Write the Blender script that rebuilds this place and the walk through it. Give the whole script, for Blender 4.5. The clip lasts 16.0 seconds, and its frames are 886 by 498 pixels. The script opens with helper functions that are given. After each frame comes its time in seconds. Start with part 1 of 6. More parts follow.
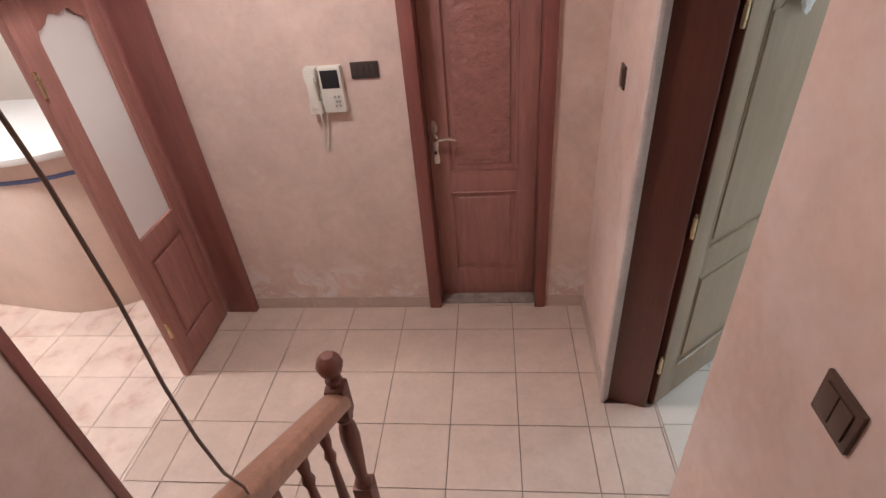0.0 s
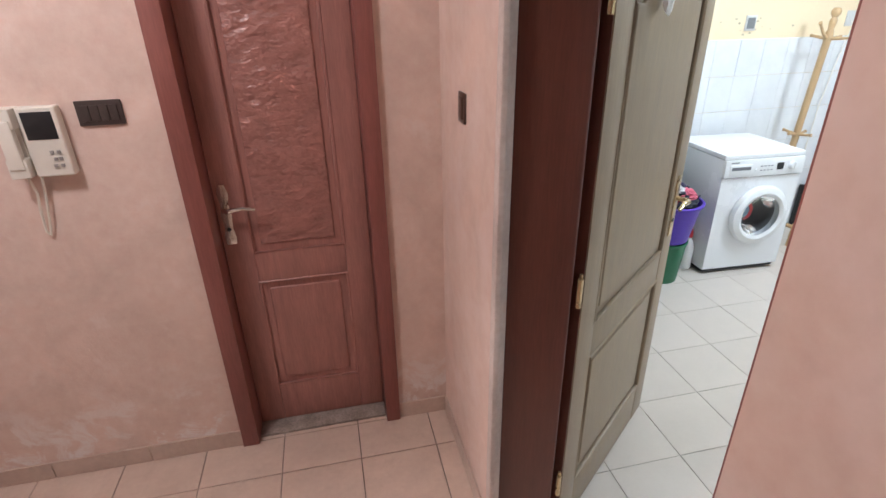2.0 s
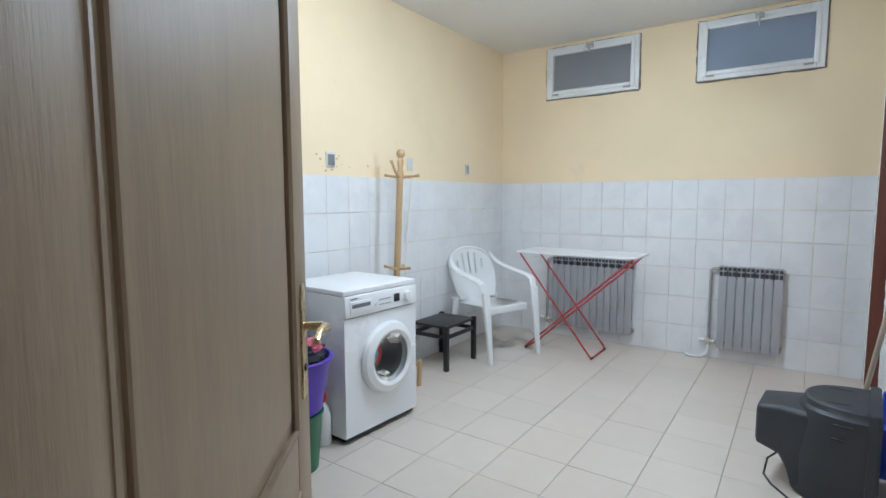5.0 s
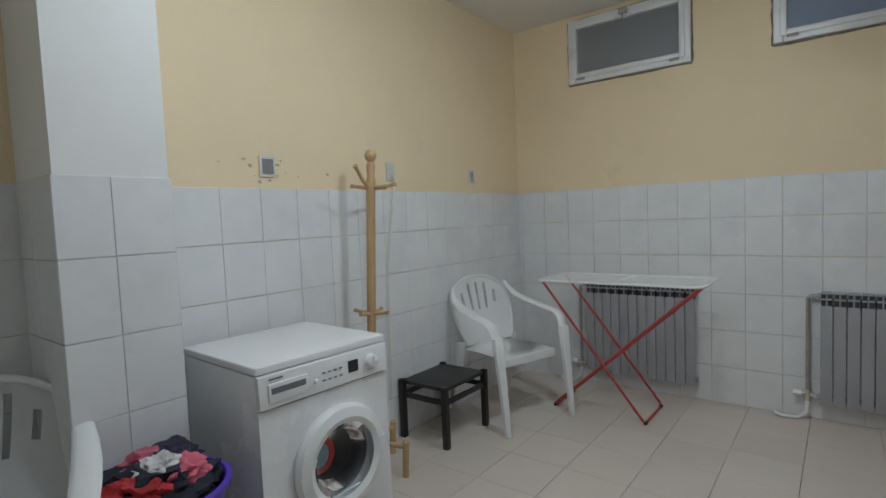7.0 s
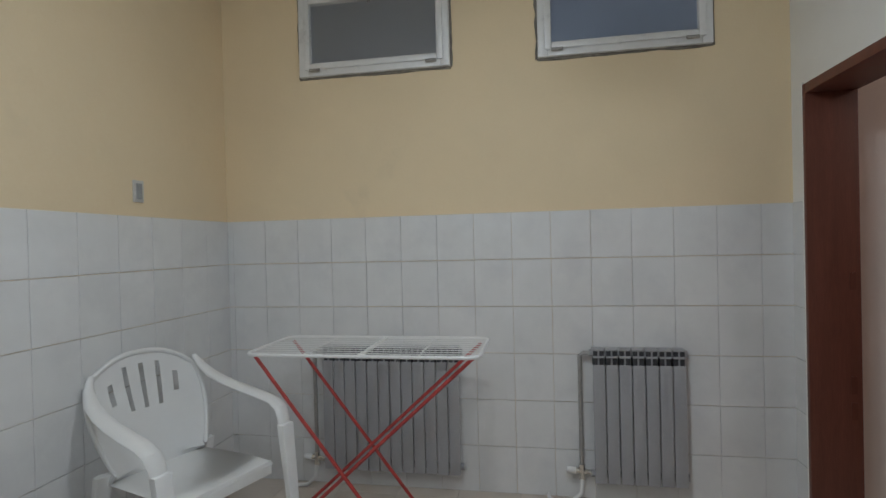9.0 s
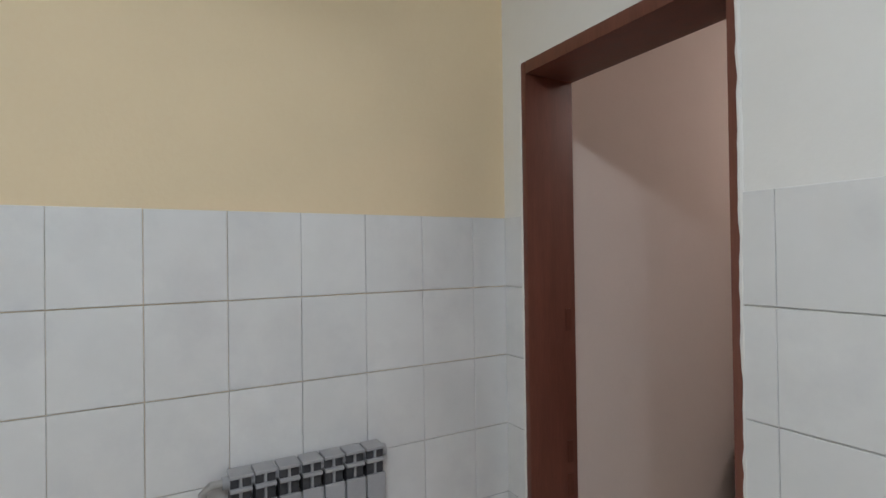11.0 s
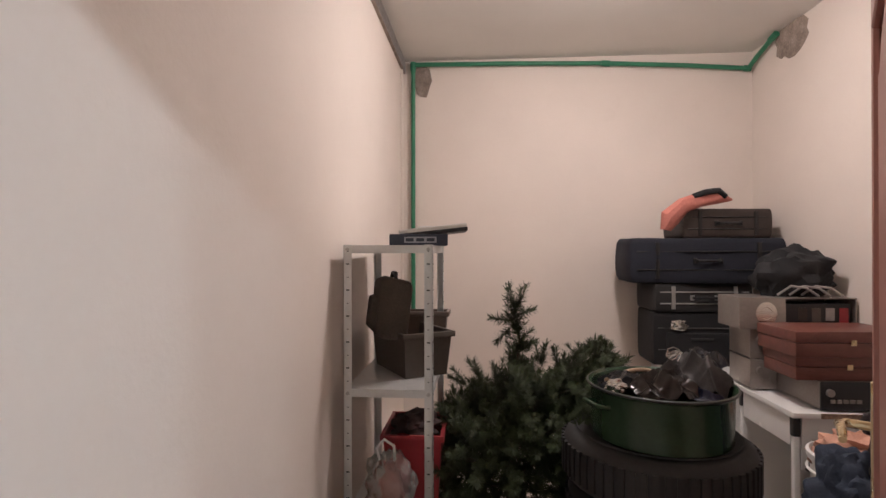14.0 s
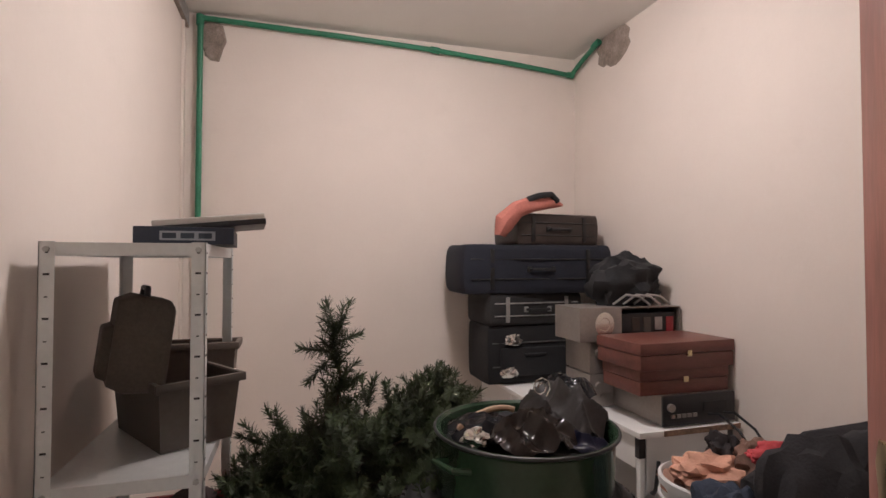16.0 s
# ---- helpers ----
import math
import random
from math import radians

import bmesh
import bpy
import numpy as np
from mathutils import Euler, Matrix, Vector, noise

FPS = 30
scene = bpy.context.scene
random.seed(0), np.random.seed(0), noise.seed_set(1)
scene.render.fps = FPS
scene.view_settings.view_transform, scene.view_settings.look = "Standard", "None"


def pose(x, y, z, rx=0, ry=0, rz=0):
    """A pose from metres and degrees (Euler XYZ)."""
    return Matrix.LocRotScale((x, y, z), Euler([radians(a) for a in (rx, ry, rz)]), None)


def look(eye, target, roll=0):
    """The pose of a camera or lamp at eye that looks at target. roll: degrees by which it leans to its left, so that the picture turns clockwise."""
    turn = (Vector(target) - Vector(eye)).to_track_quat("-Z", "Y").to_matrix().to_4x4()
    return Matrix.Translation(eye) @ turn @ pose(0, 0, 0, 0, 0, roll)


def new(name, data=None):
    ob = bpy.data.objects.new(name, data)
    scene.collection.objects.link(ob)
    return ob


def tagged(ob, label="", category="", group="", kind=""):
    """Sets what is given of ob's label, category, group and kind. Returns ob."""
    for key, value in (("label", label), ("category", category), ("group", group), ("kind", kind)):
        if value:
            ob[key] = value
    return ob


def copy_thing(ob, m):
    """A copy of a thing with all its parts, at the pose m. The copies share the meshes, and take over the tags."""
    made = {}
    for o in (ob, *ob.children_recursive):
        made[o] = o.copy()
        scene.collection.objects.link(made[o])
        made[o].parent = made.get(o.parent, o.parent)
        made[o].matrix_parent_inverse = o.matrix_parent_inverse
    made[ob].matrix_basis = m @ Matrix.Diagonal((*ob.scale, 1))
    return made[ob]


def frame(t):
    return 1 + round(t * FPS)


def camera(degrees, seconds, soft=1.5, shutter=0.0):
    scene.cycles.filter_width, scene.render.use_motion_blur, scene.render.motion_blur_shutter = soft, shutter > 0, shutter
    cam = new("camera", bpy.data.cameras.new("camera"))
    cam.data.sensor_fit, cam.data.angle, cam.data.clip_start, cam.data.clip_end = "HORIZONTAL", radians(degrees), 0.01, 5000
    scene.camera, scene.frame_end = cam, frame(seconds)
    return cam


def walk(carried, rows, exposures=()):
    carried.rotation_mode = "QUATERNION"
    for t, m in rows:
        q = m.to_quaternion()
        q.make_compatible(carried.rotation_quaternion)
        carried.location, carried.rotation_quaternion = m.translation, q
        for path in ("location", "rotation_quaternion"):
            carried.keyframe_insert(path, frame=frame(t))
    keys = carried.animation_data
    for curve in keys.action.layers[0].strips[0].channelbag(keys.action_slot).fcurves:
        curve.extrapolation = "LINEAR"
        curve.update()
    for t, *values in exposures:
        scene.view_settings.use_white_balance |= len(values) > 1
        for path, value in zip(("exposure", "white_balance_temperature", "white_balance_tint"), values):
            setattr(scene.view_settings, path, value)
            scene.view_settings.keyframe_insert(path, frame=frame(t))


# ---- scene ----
cam = camera(81.4, 16.0)
PATH = [
    (0, (0.875, 0.874, 2.153), (0.673, 2.503, 1.010), -5.2),
    (0.5, (0.849, 1.020, 2.061), (0.713, 2.686, 0.963), -5.2),
    (1, (0.880, 1.144, 1.959), (0.837, 2.862, 0.936), -4.6),
    (1.5, (0.934, 1.280, 1.887), (1.054, 3.027, 0.921), -3.6),
    (2, (0.981, 1.428, 1.775), (1.370, 3.193, 0.919), -1.1),
    (2.5, (0.992, 1.555, 1.690), (1.737, 3.258, 0.957), 0.3),
    (3, (1.097, 1.720, 1.603), (2.103, 3.341, 1.001), 0.7),
    (3.5, (1.161, 1.837, 1.522), (2.437, 3.310, 1.072), 0.5),
    (4, (1.215, 1.941, 1.452), (2.709, 3.231, 1.126), 0.7),
    (4.5, (1.357, 2.073, 1.364), (2.993, 3.202, 1.145), 0.4),
    (7, (2.531, 2.639, 1.345), (4.106, 3.866, 1.222), -2.4),
    (7.5, (2.778, 2.749, 1.372), (4.403, 3.908, 1.249), -2.5),
    (8, (3.038, 2.835, 1.431), (4.778, 3.811, 1.301), -2.3),
    (8.5, (3.354, 2.921, 1.381), (5.224, 3.628, 1.321), -2.0),
    (9, (3.607, 3.023, 1.354), (5.576, 3.374, 1.336), -1.4),
    (9.5, (3.912, 3.061, 1.378), (5.912, 3.021, 1.369), -1.6),
    (10, (4.221, 3.042, 1.372), (6.189, 2.686, 1.381), -1.2),
    (12.5, (5.555, 2.580, 1.419), (6.552, 0.847, 1.410), -0.5),
    (13, (5.687, 2.410, 1.418), (6.407, 0.544, 1.412), -0.3),
    (13.5, (5.818, 2.169, 1.426), (6.277, 0.222, 1.425), -0.2),
    (14, (5.858, 1.924, 1.444), (6.003, -0.071, 1.450), -0.1),
    (14.5, (5.907, 1.696, 1.447), (5.697, -0.292, 1.466), 0.1),
    (15, (5.875, 1.514, 1.417), (5.419, -0.433, 1.467), 0.1),
    (15.5, (5.825, 1.349, 1.419), (5.236, -0.561, 1.471), 0.0),
    (16, (5.840, 1.330, 1.420), (5.277, -0.589, 1.470), -0.0),
]
EXPOSURES = [(0, 0.38, 5950, 10), (2, 0.58, 5850, 10), (3, 0.45, 5750, 10), (4, 0.05, 5700, 10), (4.7, 0.15, 5700, 10), (6.8, -0.95, 6150, 10), (8.5, -0.95, 6300, 11), (10.2, -0.6, 6300, 13),
             (12.3, -0.34, 6300, 13), (13, 0.0, 6300, 12), (13.6, 0.6, 6150, 10), (14.5, 0.68, 5950, 8), (16, 0.64, 5850, 7)]
walk(cam, [(t, look(eye, target, roll)) for t, eye, target, roll in PATH], EXPOSURES)

# light: dusk outside, one ceiling lamp in every room
world = bpy.data.worlds.new("dusk_sky")
scene.world = world
world.use_nodes = True
wn = world.node_tree
sky = wn.nodes.new("ShaderNodeTexSky")
sky.sky_type = "NISHITA"
sky.sun_disc = False
sky.sun_elevation = radians(4)
sky.sun_rotation = radians(200)
wn.links.new(sky.outputs[0], wn.nodes["Background"].inputs[0])
wn.nodes["Background"].inputs[1].default_value = 0.06
LAUNDRY_LAMP, STORE_LAMP, HALL_LAMP, KITCHEN_LAMP = 215.0, 100.0, 74.0, 120.0


# ---- materials ----
def ramp_mix(nt, fac, a, b):
    n = nt.nodes.new("ShaderNodeMix")
    n.data_type = "RGBA"
    nt.links.new(fac, n.inputs[0])
    for socket, value in ((n.inputs[6], a), (n.inputs[7], b)):
        if isinstance(value, tuple):
            socket.default_value = (*value[:3], 1)
        else:
            nt.links.new(value, socket)
    return n.outputs[2]


def curve_of(nt, fac, lo, hi):
    n = nt.nodes.new("ShaderNodeMapRange")
    n.inputs[1].default_value, n.inputs[2].default_value = lo, hi
    nt.links.new(fac, n.inputs[0])
    return n.outputs[0]


def noise_of(nt, scale, detail=4, rough=0.55, stretch=None, warp=0.0):
    geo = nt.nodes.new("ShaderNodeNewGeometry")
    src = geo.outputs["Position"]
    if stretch:
        mp = nt.nodes.new("ShaderNodeMapping")
        mp.inputs["Scale"].default_value = stretch
        nt.links.new(src, mp.inputs[0])
        src = mp.outputs[0]
    n = nt.nodes.new("ShaderNodeTexNoise")
    n.inputs["Scale"].default_value = scale
    n.inputs["Detail"].default_value = detail
    n.inputs["Roughness"].default_value = rough
    n.inputs["Distortion"].default_value = warp
    nt.links.new(src, n.inputs["Vector"])
    return n.outputs[0]


def mat(name, base, rough=0.5, metal=0.0, var=0.12, scale=4.0, fine=60.0, bump=0.1, stretch=None,
        second=None, amount=(0.55, 0.75), second_scale=3.0, rand=0.0, coat=0.0, rough_var=0.1, warp=0.0):
    """Base colour that varies at two sizes, an optional second colour in patches, fine relief."""
    m = bpy.data.materials.new(name)
    m.use_nodes = True
    nt = m.node_tree
    p = nt.nodes["Principled BSDF"]
    big = noise_of(nt, scale, 5, 0.6, stretch, warp)
    small = noise_of(nt, fine, 3, 0.6, stretch)
    dark = tuple(c * (1 - var) for c in base)
    lite = tuple(min(1, c * (1 + var)) for c in base)
    col = ramp_mix(nt, curve_of(nt, big, 0.3, 0.7), dark, lite)
    sm = nt.nodes.new("ShaderNodeMix")
    sm.data_type, sm.blend_type = "RGBA", "OVERLAY"
    sm.inputs[0].default_value = min(1, var * 1.6)
    nt.links.new(col, sm.inputs[6])
    nt.links.new(small, sm.inputs[7])
    col = sm.outputs[2]
    if second:
        col = ramp_mix(nt, curve_of(nt, noise_of(nt, second_scale, 6, 0.65), *amount), col, second)
    if rand:
        info = nt.nodes.new("ShaderNodeObjectInfo")
        hsv = nt.nodes.new("ShaderNodeHueSaturation")
        mr = nt.nodes.new("ShaderNodeMapRange")
        mr.inputs[3].default_value, mr.inputs[4].default_value = 1 - rand, 1 + rand
        nt.links.new(info.outputs["Random"], mr.inputs[0])
        nt.links.new(mr.outputs[0], hsv.inputs["Value"])
        nt.links.new(col, hsv.inputs["Color"])
        col = hsv.outputs[0]
    nt.links.new(col, p.inputs["Base Color"])
    rr = nt.nodes.new("ShaderNodeMapRange")
    rr.inputs[3].default_value, rr.inputs[4].default_value = max(0.02, rough - rough_var), min(1, rough + rough_var)
    nt.links.new(big, rr.inputs[0])
    nt.links.new(rr.outputs[0], p.inputs["Roughness"])
    p.inputs["Metallic"].default_value = metal
    p.inputs["Coat Weight"].default_value = coat
    if bump:
        b = nt.nodes.new("ShaderNodeBump")
        b.inputs["Strength"].default_value = bump
        b.inputs["Distance"].default_value = 0.004
        nt.links.new(small, b.inputs["Height"])
        nt.links.new(b.outputs[0], p.inputs["Normal"])
    return m


def glow(name, colour, strength):
    m = bpy.data.materials.new(name)
    m.use_nodes = True
    p = m.node_tree.nodes["Principled BSDF"]
    p.inputs["Base Color"].default_value = (0.9, 0.9, 0.9, 1)
    p.inputs["Emission Color"].default_value = (*colour, 1)
    p.inputs["Emission Strength"].default_value = strength
    return m


def glass(name, colour, rough, transmission=1.0):
    m = bpy.data.materials.new(name)
    m.use_nodes = True
    p = m.node_tree.nodes["Principled BSDF"]
    p.inputs["Base Color"].default_value = (*colour, 1)
    p.inputs["Roughness"].default_value = rough
    p.inputs["Transmission Weight"].default_value = transmission
    p.inputs["IOR"].default_value = 1.3
    return m


PINK = mat("pink_lime_plaster", (0.70, 0.52, 0.44), 0.75, var=0.09, scale=3.2, fine=28, bump=0.25,
           second=(0.76, 0.61, 0.555), amount=(0.45, 0.8), second_scale=5, warp=0.6)
PINK_WORN = mat("worn_pink_plaster", (0.69, 0.52, 0.445), 0.8, var=0.1, scale=3.5, fine=30, bump=0.35,
                second=(0.75, 0.62, 0.56), amount=(0.60, 0.78), second_scale=7, warp=0.6)
nt = PINK_WORN.node_tree
scuff = curve_of(nt, noise_of(nt, 6.5, 7, 0.7, warp=0.8), 0.50, 0.60)
sep = nt.nodes.new("ShaderNodeSeparateXYZ")
nt.links.new(nt.nodes.new("ShaderNodeNewGeometry").outputs["Position"], sep.inputs[0])
low = curve_of(nt, sep.outputs["Z"], 0.45, 0.12)
both = nt.nodes.new("ShaderNodeMath")
both.operation = "MULTIPLY"
nt.links.new(scuff, both.inputs[0])
nt.links.new(low, both.inputs[1])
bsdf = nt.nodes["Principled BSDF"]
nt.links.new(ramp_mix(nt, both.outputs[0], bsdf.inputs["Base Color"].links[0].from_socket, (0.80, 0.73, 0.69)), bsdf.inputs["Base Color"])
WHITE_WALL = mat("white_wall_paint", (0.80, 0.79, 0.76), 0.8, var=0.03, scale=2, fine=80, bump=0.12)
YELLOW = mat("cream_yellow_paint", (0.82, 0.665, 0.44), 0.8, var=0.035, scale=1.5, fine=70, bump=0.12,
             second=(0.72, 0.59, 0.395), amount=(0.62, 0.9), second_scale=2.2)
STORE_WALL = mat("beige_white_paint", (0.78, 0.70, 0.64), 0.85, var=0.03, scale=1.6, fine=60, bump=0.15,
                 second=(0.70, 0.62, 0.56), amount=(0.62, 0.9), second_scale=2)
CEIL = mat("white_ceiling_paint", (0.80, 0.78, 0.74), 0.85, var=0.03, scale=1.6, fine=50, bump=0.1)
KITCHEN_WALL = mat("peach_white_paint", (0.80, 0.72, 0.66), 0.8, var=0.04, scale=2, bump=0.1)
GROUT = mat("tile_grout", (0.60, 0.59, 0.58), 0.9, var=0.15, scale=5, fine=90, bump=0.3)
FLOOR_GROUT = mat("pale_floor_grout", (0.40, 0.36, 0.32), 0.9, var=0.35, scale=3, fine=60, bump=0.3)
GROUT_DARK = mat("dark_floor_grout", (0.16, 0.12, 0.10), 0.9, var=0.25, scale=5, fine=90, bump=0.3)
HALL_TILE = mat("pinkish_floor_tile", (0.60, 0.46, 0.38), 0.32, var=0.07, scale=7, fine=40, bump=0.04, rand=0.03,
                second=(0.50, 0.37, 0.30), amount=(0.55, 0.85), second_scale=9)
LAUNDRY_TILE = mat("cream_floor_tile", (0.60, 0.53, 0.46), 0.34, var=0.025, scale=9, fine=60, bump=0.03, rand=0.025,
                   second=(0.59, 0.52, 0.455), amount=(0.45, 0.9), second_scale=14)
KITCHEN_TILE = mat("veined_marble_tile", (0.72, 0.58, 0.50), 0.18, var=0.1, scale=4, fine=20, bump=0.02, rand=0.08,
                   second=(0.50, 0.30, 0.24), amount=(0.52, 0.75), second_scale=5)
WALL_TILE = mat("white_glazed_wall_tile", (0.76, 0.76, 0.755), 0.16, var=0.035, scale=5, fine=14, bump=0.02, rand=0.018,
                second=(0.66, 0.66, 0.67), amount=(0.5, 0.85), second_scale=4, rough_var=0.05)
SKIRT = mat("skirting_tile", (0.56, 0.43, 0.36), 0.4, var=0.1, scale=6, fine=50, bump=0.05, rand=0.05)
RED_WOOD = mat("reddish_varnished_wood", (0.36, 0.165, 0.135), 0.42, var=0.16, scale=5, fine=30, bump=0.08, stretch=(6, 6, 0.6))
DARK_WOOD = mat("dark_brown_varnished_wood", (0.125, 0.04, 0.026), 0.36, var=0.15, scale=4, fine=30, bump=0.06, stretch=(6, 6, 0.5))
BROWN_WOOD = mat("brown_varnished_frame", (0.155, 0.052, 0.034), 0.5, var=0.15, scale=4, fine=30, bump=0.06, stretch=(6, 6, 0.5))
OLIVE_WOOD = mat("beige_stained_door_wood", (0.31, 0.235, 0.155), 0.45, var=0.11, scale=5, fine=30, bump=0.1, stretch=(7, 7, 0.6))
PALE_WOOD = mat("pale_beech_wood", (0.50, 0.33, 0.17), 0.45, var=0.14, scale=5, fine=40, bump=0.05, stretch=(8, 8, 0.8))
RAIL_WOOD = mat("worn_handrail_wood", (0.33, 0.17, 0.115), 0.38, var=0.22, scale=9, fine=50, bump=0.1, stretch=(5, 1, 5))
WHITE_PLASTIC = mat("white_plastic", (0.80, 0.80, 0.79), 0.35, var=0.02, scale=3, bump=0.02)
CREAM_PLASTIC = mat("cream_plastic", (0.76, 0.72, 0.64), 0.4, var=0.03, scale=6, bump=0.02)
ENAMEL = mat("white_enamelled_steel", (0.82, 0.82, 0.82), 0.25, var=0.02, scale=3, bump=0.01)
BLACK_PLASTIC = mat("black_plastic", (0.018, 0.018, 0.02), 0.42, var=0.15, scale=6, bump=0.05)
TV_PLASTIC = mat("charcoal_plastic", (0.028, 0.032, 0.038), 0.5, var=0.12, scale=4, fine=200, bump=0.1)
BROWN_PLASTIC = mat("brown_plastic", (0.085, 0.045, 0.032), 0.35, var=0.1, bump=0.02)
CHROME = mat("worn_chrome", (0.75, 0.73, 0.68), 0.22, 1.0, var=0.06, scale=20, bump=0.02)
BRASS = mat("worn_brass", (0.62, 0.50, 0.30), 0.28, 1.0, var=0.1, scale=20, bump=0.02)
RAD_GREY = mat("grey_radiator_enamel", (0.36, 0.36, 0.375), 0.35, var=0.04, scale=4, bump=0.02)
RAD_SHADE = mat("radiator_gap_shade", (0.05, 0.05, 0.055), 0.6, var=0.2, scale=8, bump=0.05)
PIPE_GREY = mat("dull_steel_pipe", (0.42, 0.41, 0.40), 0.4, 0.6, var=0.12, scale=12, bump=0.05)
PIPE_GREEN = mat("green_plastic_pipe", (0.035, 0.20, 0.11), 0.42, var=0.15, scale=9, bump=0.05,
                 second=(0.5, 0.5, 0.45), amount=(0.68, 0.74), second_scale=14)
CEMENT = mat("rough_grey_cement", (0.30, 0.245, 0.21), 0.95, var=0.3, scale=14, fine=90, bump=0.9)
RED_STEEL = mat("red_painted_steel", (0.40, 0.045, 0.04), 0.35, var=0.1, scale=10, bump=0.02)
WHITE_WIRE = mat("white_coated_wire", (0.80, 0.80, 0.79), 0.35, var=0.03, scale=6, bump=0.01)
FROST_GREY = glass("frosted_grey_glass", (0.55, 0.56, 0.58), 0.5, 0.75)
FROST_BLUE = glass("frosted_blue_glass", (0.60, 0.66, 0.80), 0.5, 0.8)
FROST_WARM = glass("frosted_white_glass", (0.86, 0.83, 0.81), 0.65, 0.55)
DOOR_GLASS = glass("dark_round_glass", (0.75, 0.78, 0.8), 0.03, 0.95)


# ---- mesh helpers ----
def bx(bm, x0, y0, z0, x1, y1, z1, m=None):
    r = bmesh.ops.create_cube(bm, size=1)
    t = Matrix.LocRotScale(((x0 + x1) / 2, (y0 + y1) / 2, (z0 + z1) / 2), None, (abs(x1 - x0), abs(y1 - y0), abs(z1 - z0)))
    bmesh.ops.transform(bm, matrix=(m @ t) if m else t, verts=r["verts"])
    return r["verts"]


def tube(bm, pts, r, n=8, closed=False):
    """A round bar along points; r a number or one radius a point."""
    pts = [Vector(p) for p in pts]
    k = len(pts)
    rs = r if isinstance(r, (list, tuple)) else [r] * k
    rings, side = [], None
    for i, p in enumerate(pts):
        a = pts[i - 1] if (i or closed) else p
        b = pts[(i + 1) % k] if (i < k - 1 or closed) else p
        d = (b - a).normalized()
        if side is None or side.cross(d).length < 1e-4:
            side = d.orthogonal().normalized()
        side = (side - d * side.dot(d)).normalized()
        up = d.cross(side)
        rings.append([bm.verts.new(p + (side * math.cos(q) + up * math.sin(q)) * rs[i])
                      for q in (2 * math.pi * j / n for j in range(n))])
    for i in range(k if closed else k - 1):
        a, b = rings[i], rings[(i + 1) % k]
        for j in range(n):
            bm.faces.new((a[j], a[(j + 1) % n], b[(j + 1) % n], b[j]))
    if not closed:
        bm.faces.new(rings[0][::-1])
        bm.faces.new(rings[-1])
    return [v for ring in rings for v in ring]


def lathe(bm, profile, n=24, at=(0, 0, 0), m=None):
    """Turns (radius, height) pairs round the upright axis."""
    rings = []
    for r, z in profile:
        if r < 1e-5:
            rings.append([bm.verts.new((at[0], at[1], at[2] + z))])
        else:
            rings.append([bm.verts.new((at[0] + r * math.cos(2 * math.pi * j / n), at[1] + r * math.sin(2 * math.pi * j / n), at[2] + z)) for j in range(n)])
    for a, b in zip(rings, rings[1:]):
        for j in range(n):
            quad = [a[j % len(a)], a[(j + 1) % len(a)], b[(j + 1) % len(b)], b[j % len(b)]]
            quad = list(dict.fromkeys(quad))
            if len(quad) > 2:
                bm.faces.new(quad)
    vs = [v for ring in rings for v in ring]
    if m:
        bmesh.ops.transform(bm, matrix=m, verts=vs)
    return vs


def prism(bm, outline, lo, hi, axis="y"):
    """An outline of (a, b) pairs pushed through from lo to hi along the axis."""
    def at(a, b, c):
        return {"y": (a, c, b), "x": (c, a, b), "z": (a, b, c)}[axis]
    one = [bm.verts.new(at(a, b, lo)) for a, b in outline]
    two = [bm.verts.new(at(a, b, hi)) for a, b in outline]
    bm.faces.new(one)
    bm.faces.new(two[::-1])
    for i in range(len(one)):
        j = (i + 1) % len(one)
        bm.faces.new((one[i], two[i], two[j], one[j]))
    return one + two


def finish(bm, bev=0.0, seg=2, smooth=None):
    bmesh.ops.recalc_face_normals(bm, faces=bm.faces)
    if bev:
        sharp = [e for e in bm.edges if len(e.link_faces) == 2 and e.calc_face_angle(0) > 0.5]
        bmesh.ops.bevel(bm, geom=sharp, offset=bev, segments=seg, affect="EDGES", profile=0.6, clamp_overlap=True)
    if smooth is None:
        smooth = True
    me = bpy.data.meshes.new("shape")
    for f in bm.faces:
        f.smooth = smooth
    for e in bm.edges:
        if len(e.link_faces) == 2 and e.calc_face_angle(0) > 0.6:
            e.smooth = False
    bm.to_mesh(me)
    bm.free()
    return me


def part(name, bm, material, parent, label="", bev=0.0, seg=2, smooth=None):
    """One mesh object under a thing or under a part."""
    me = finish(bm, bev, seg, smooth)
    me.materials.append(material)
    ob = new(name, me)
    ob.parent = parent
    return tagged(ob, label)


def thing(name, label, category, at=(0, 0, 0), turn=0, group="", kind=""):
    ob = new(name)
    ob.matrix_basis = pose(*at, 0, 0, turn)
    return tagged(ob, label, category, group, kind)


def solo(name, bm, material, label, category, at=(0, 0, 0), turn=0, bev=0.0, kind="", group="", seg=2, smooth=None):
    ob = part(name, bm, material, None, label, bev, seg, smooth)
    ob.matrix_basis = pose(*at, 0, 0, turn)
    return tagged(ob, label, category, group, kind)


def setting(name, boxes, material, label="", category="wall"):
    bm = bmesh.new()
    for b in boxes:
        bx(bm, *b)
    return solo(name, bm, material, label, category, kind="structure", smooth=False)


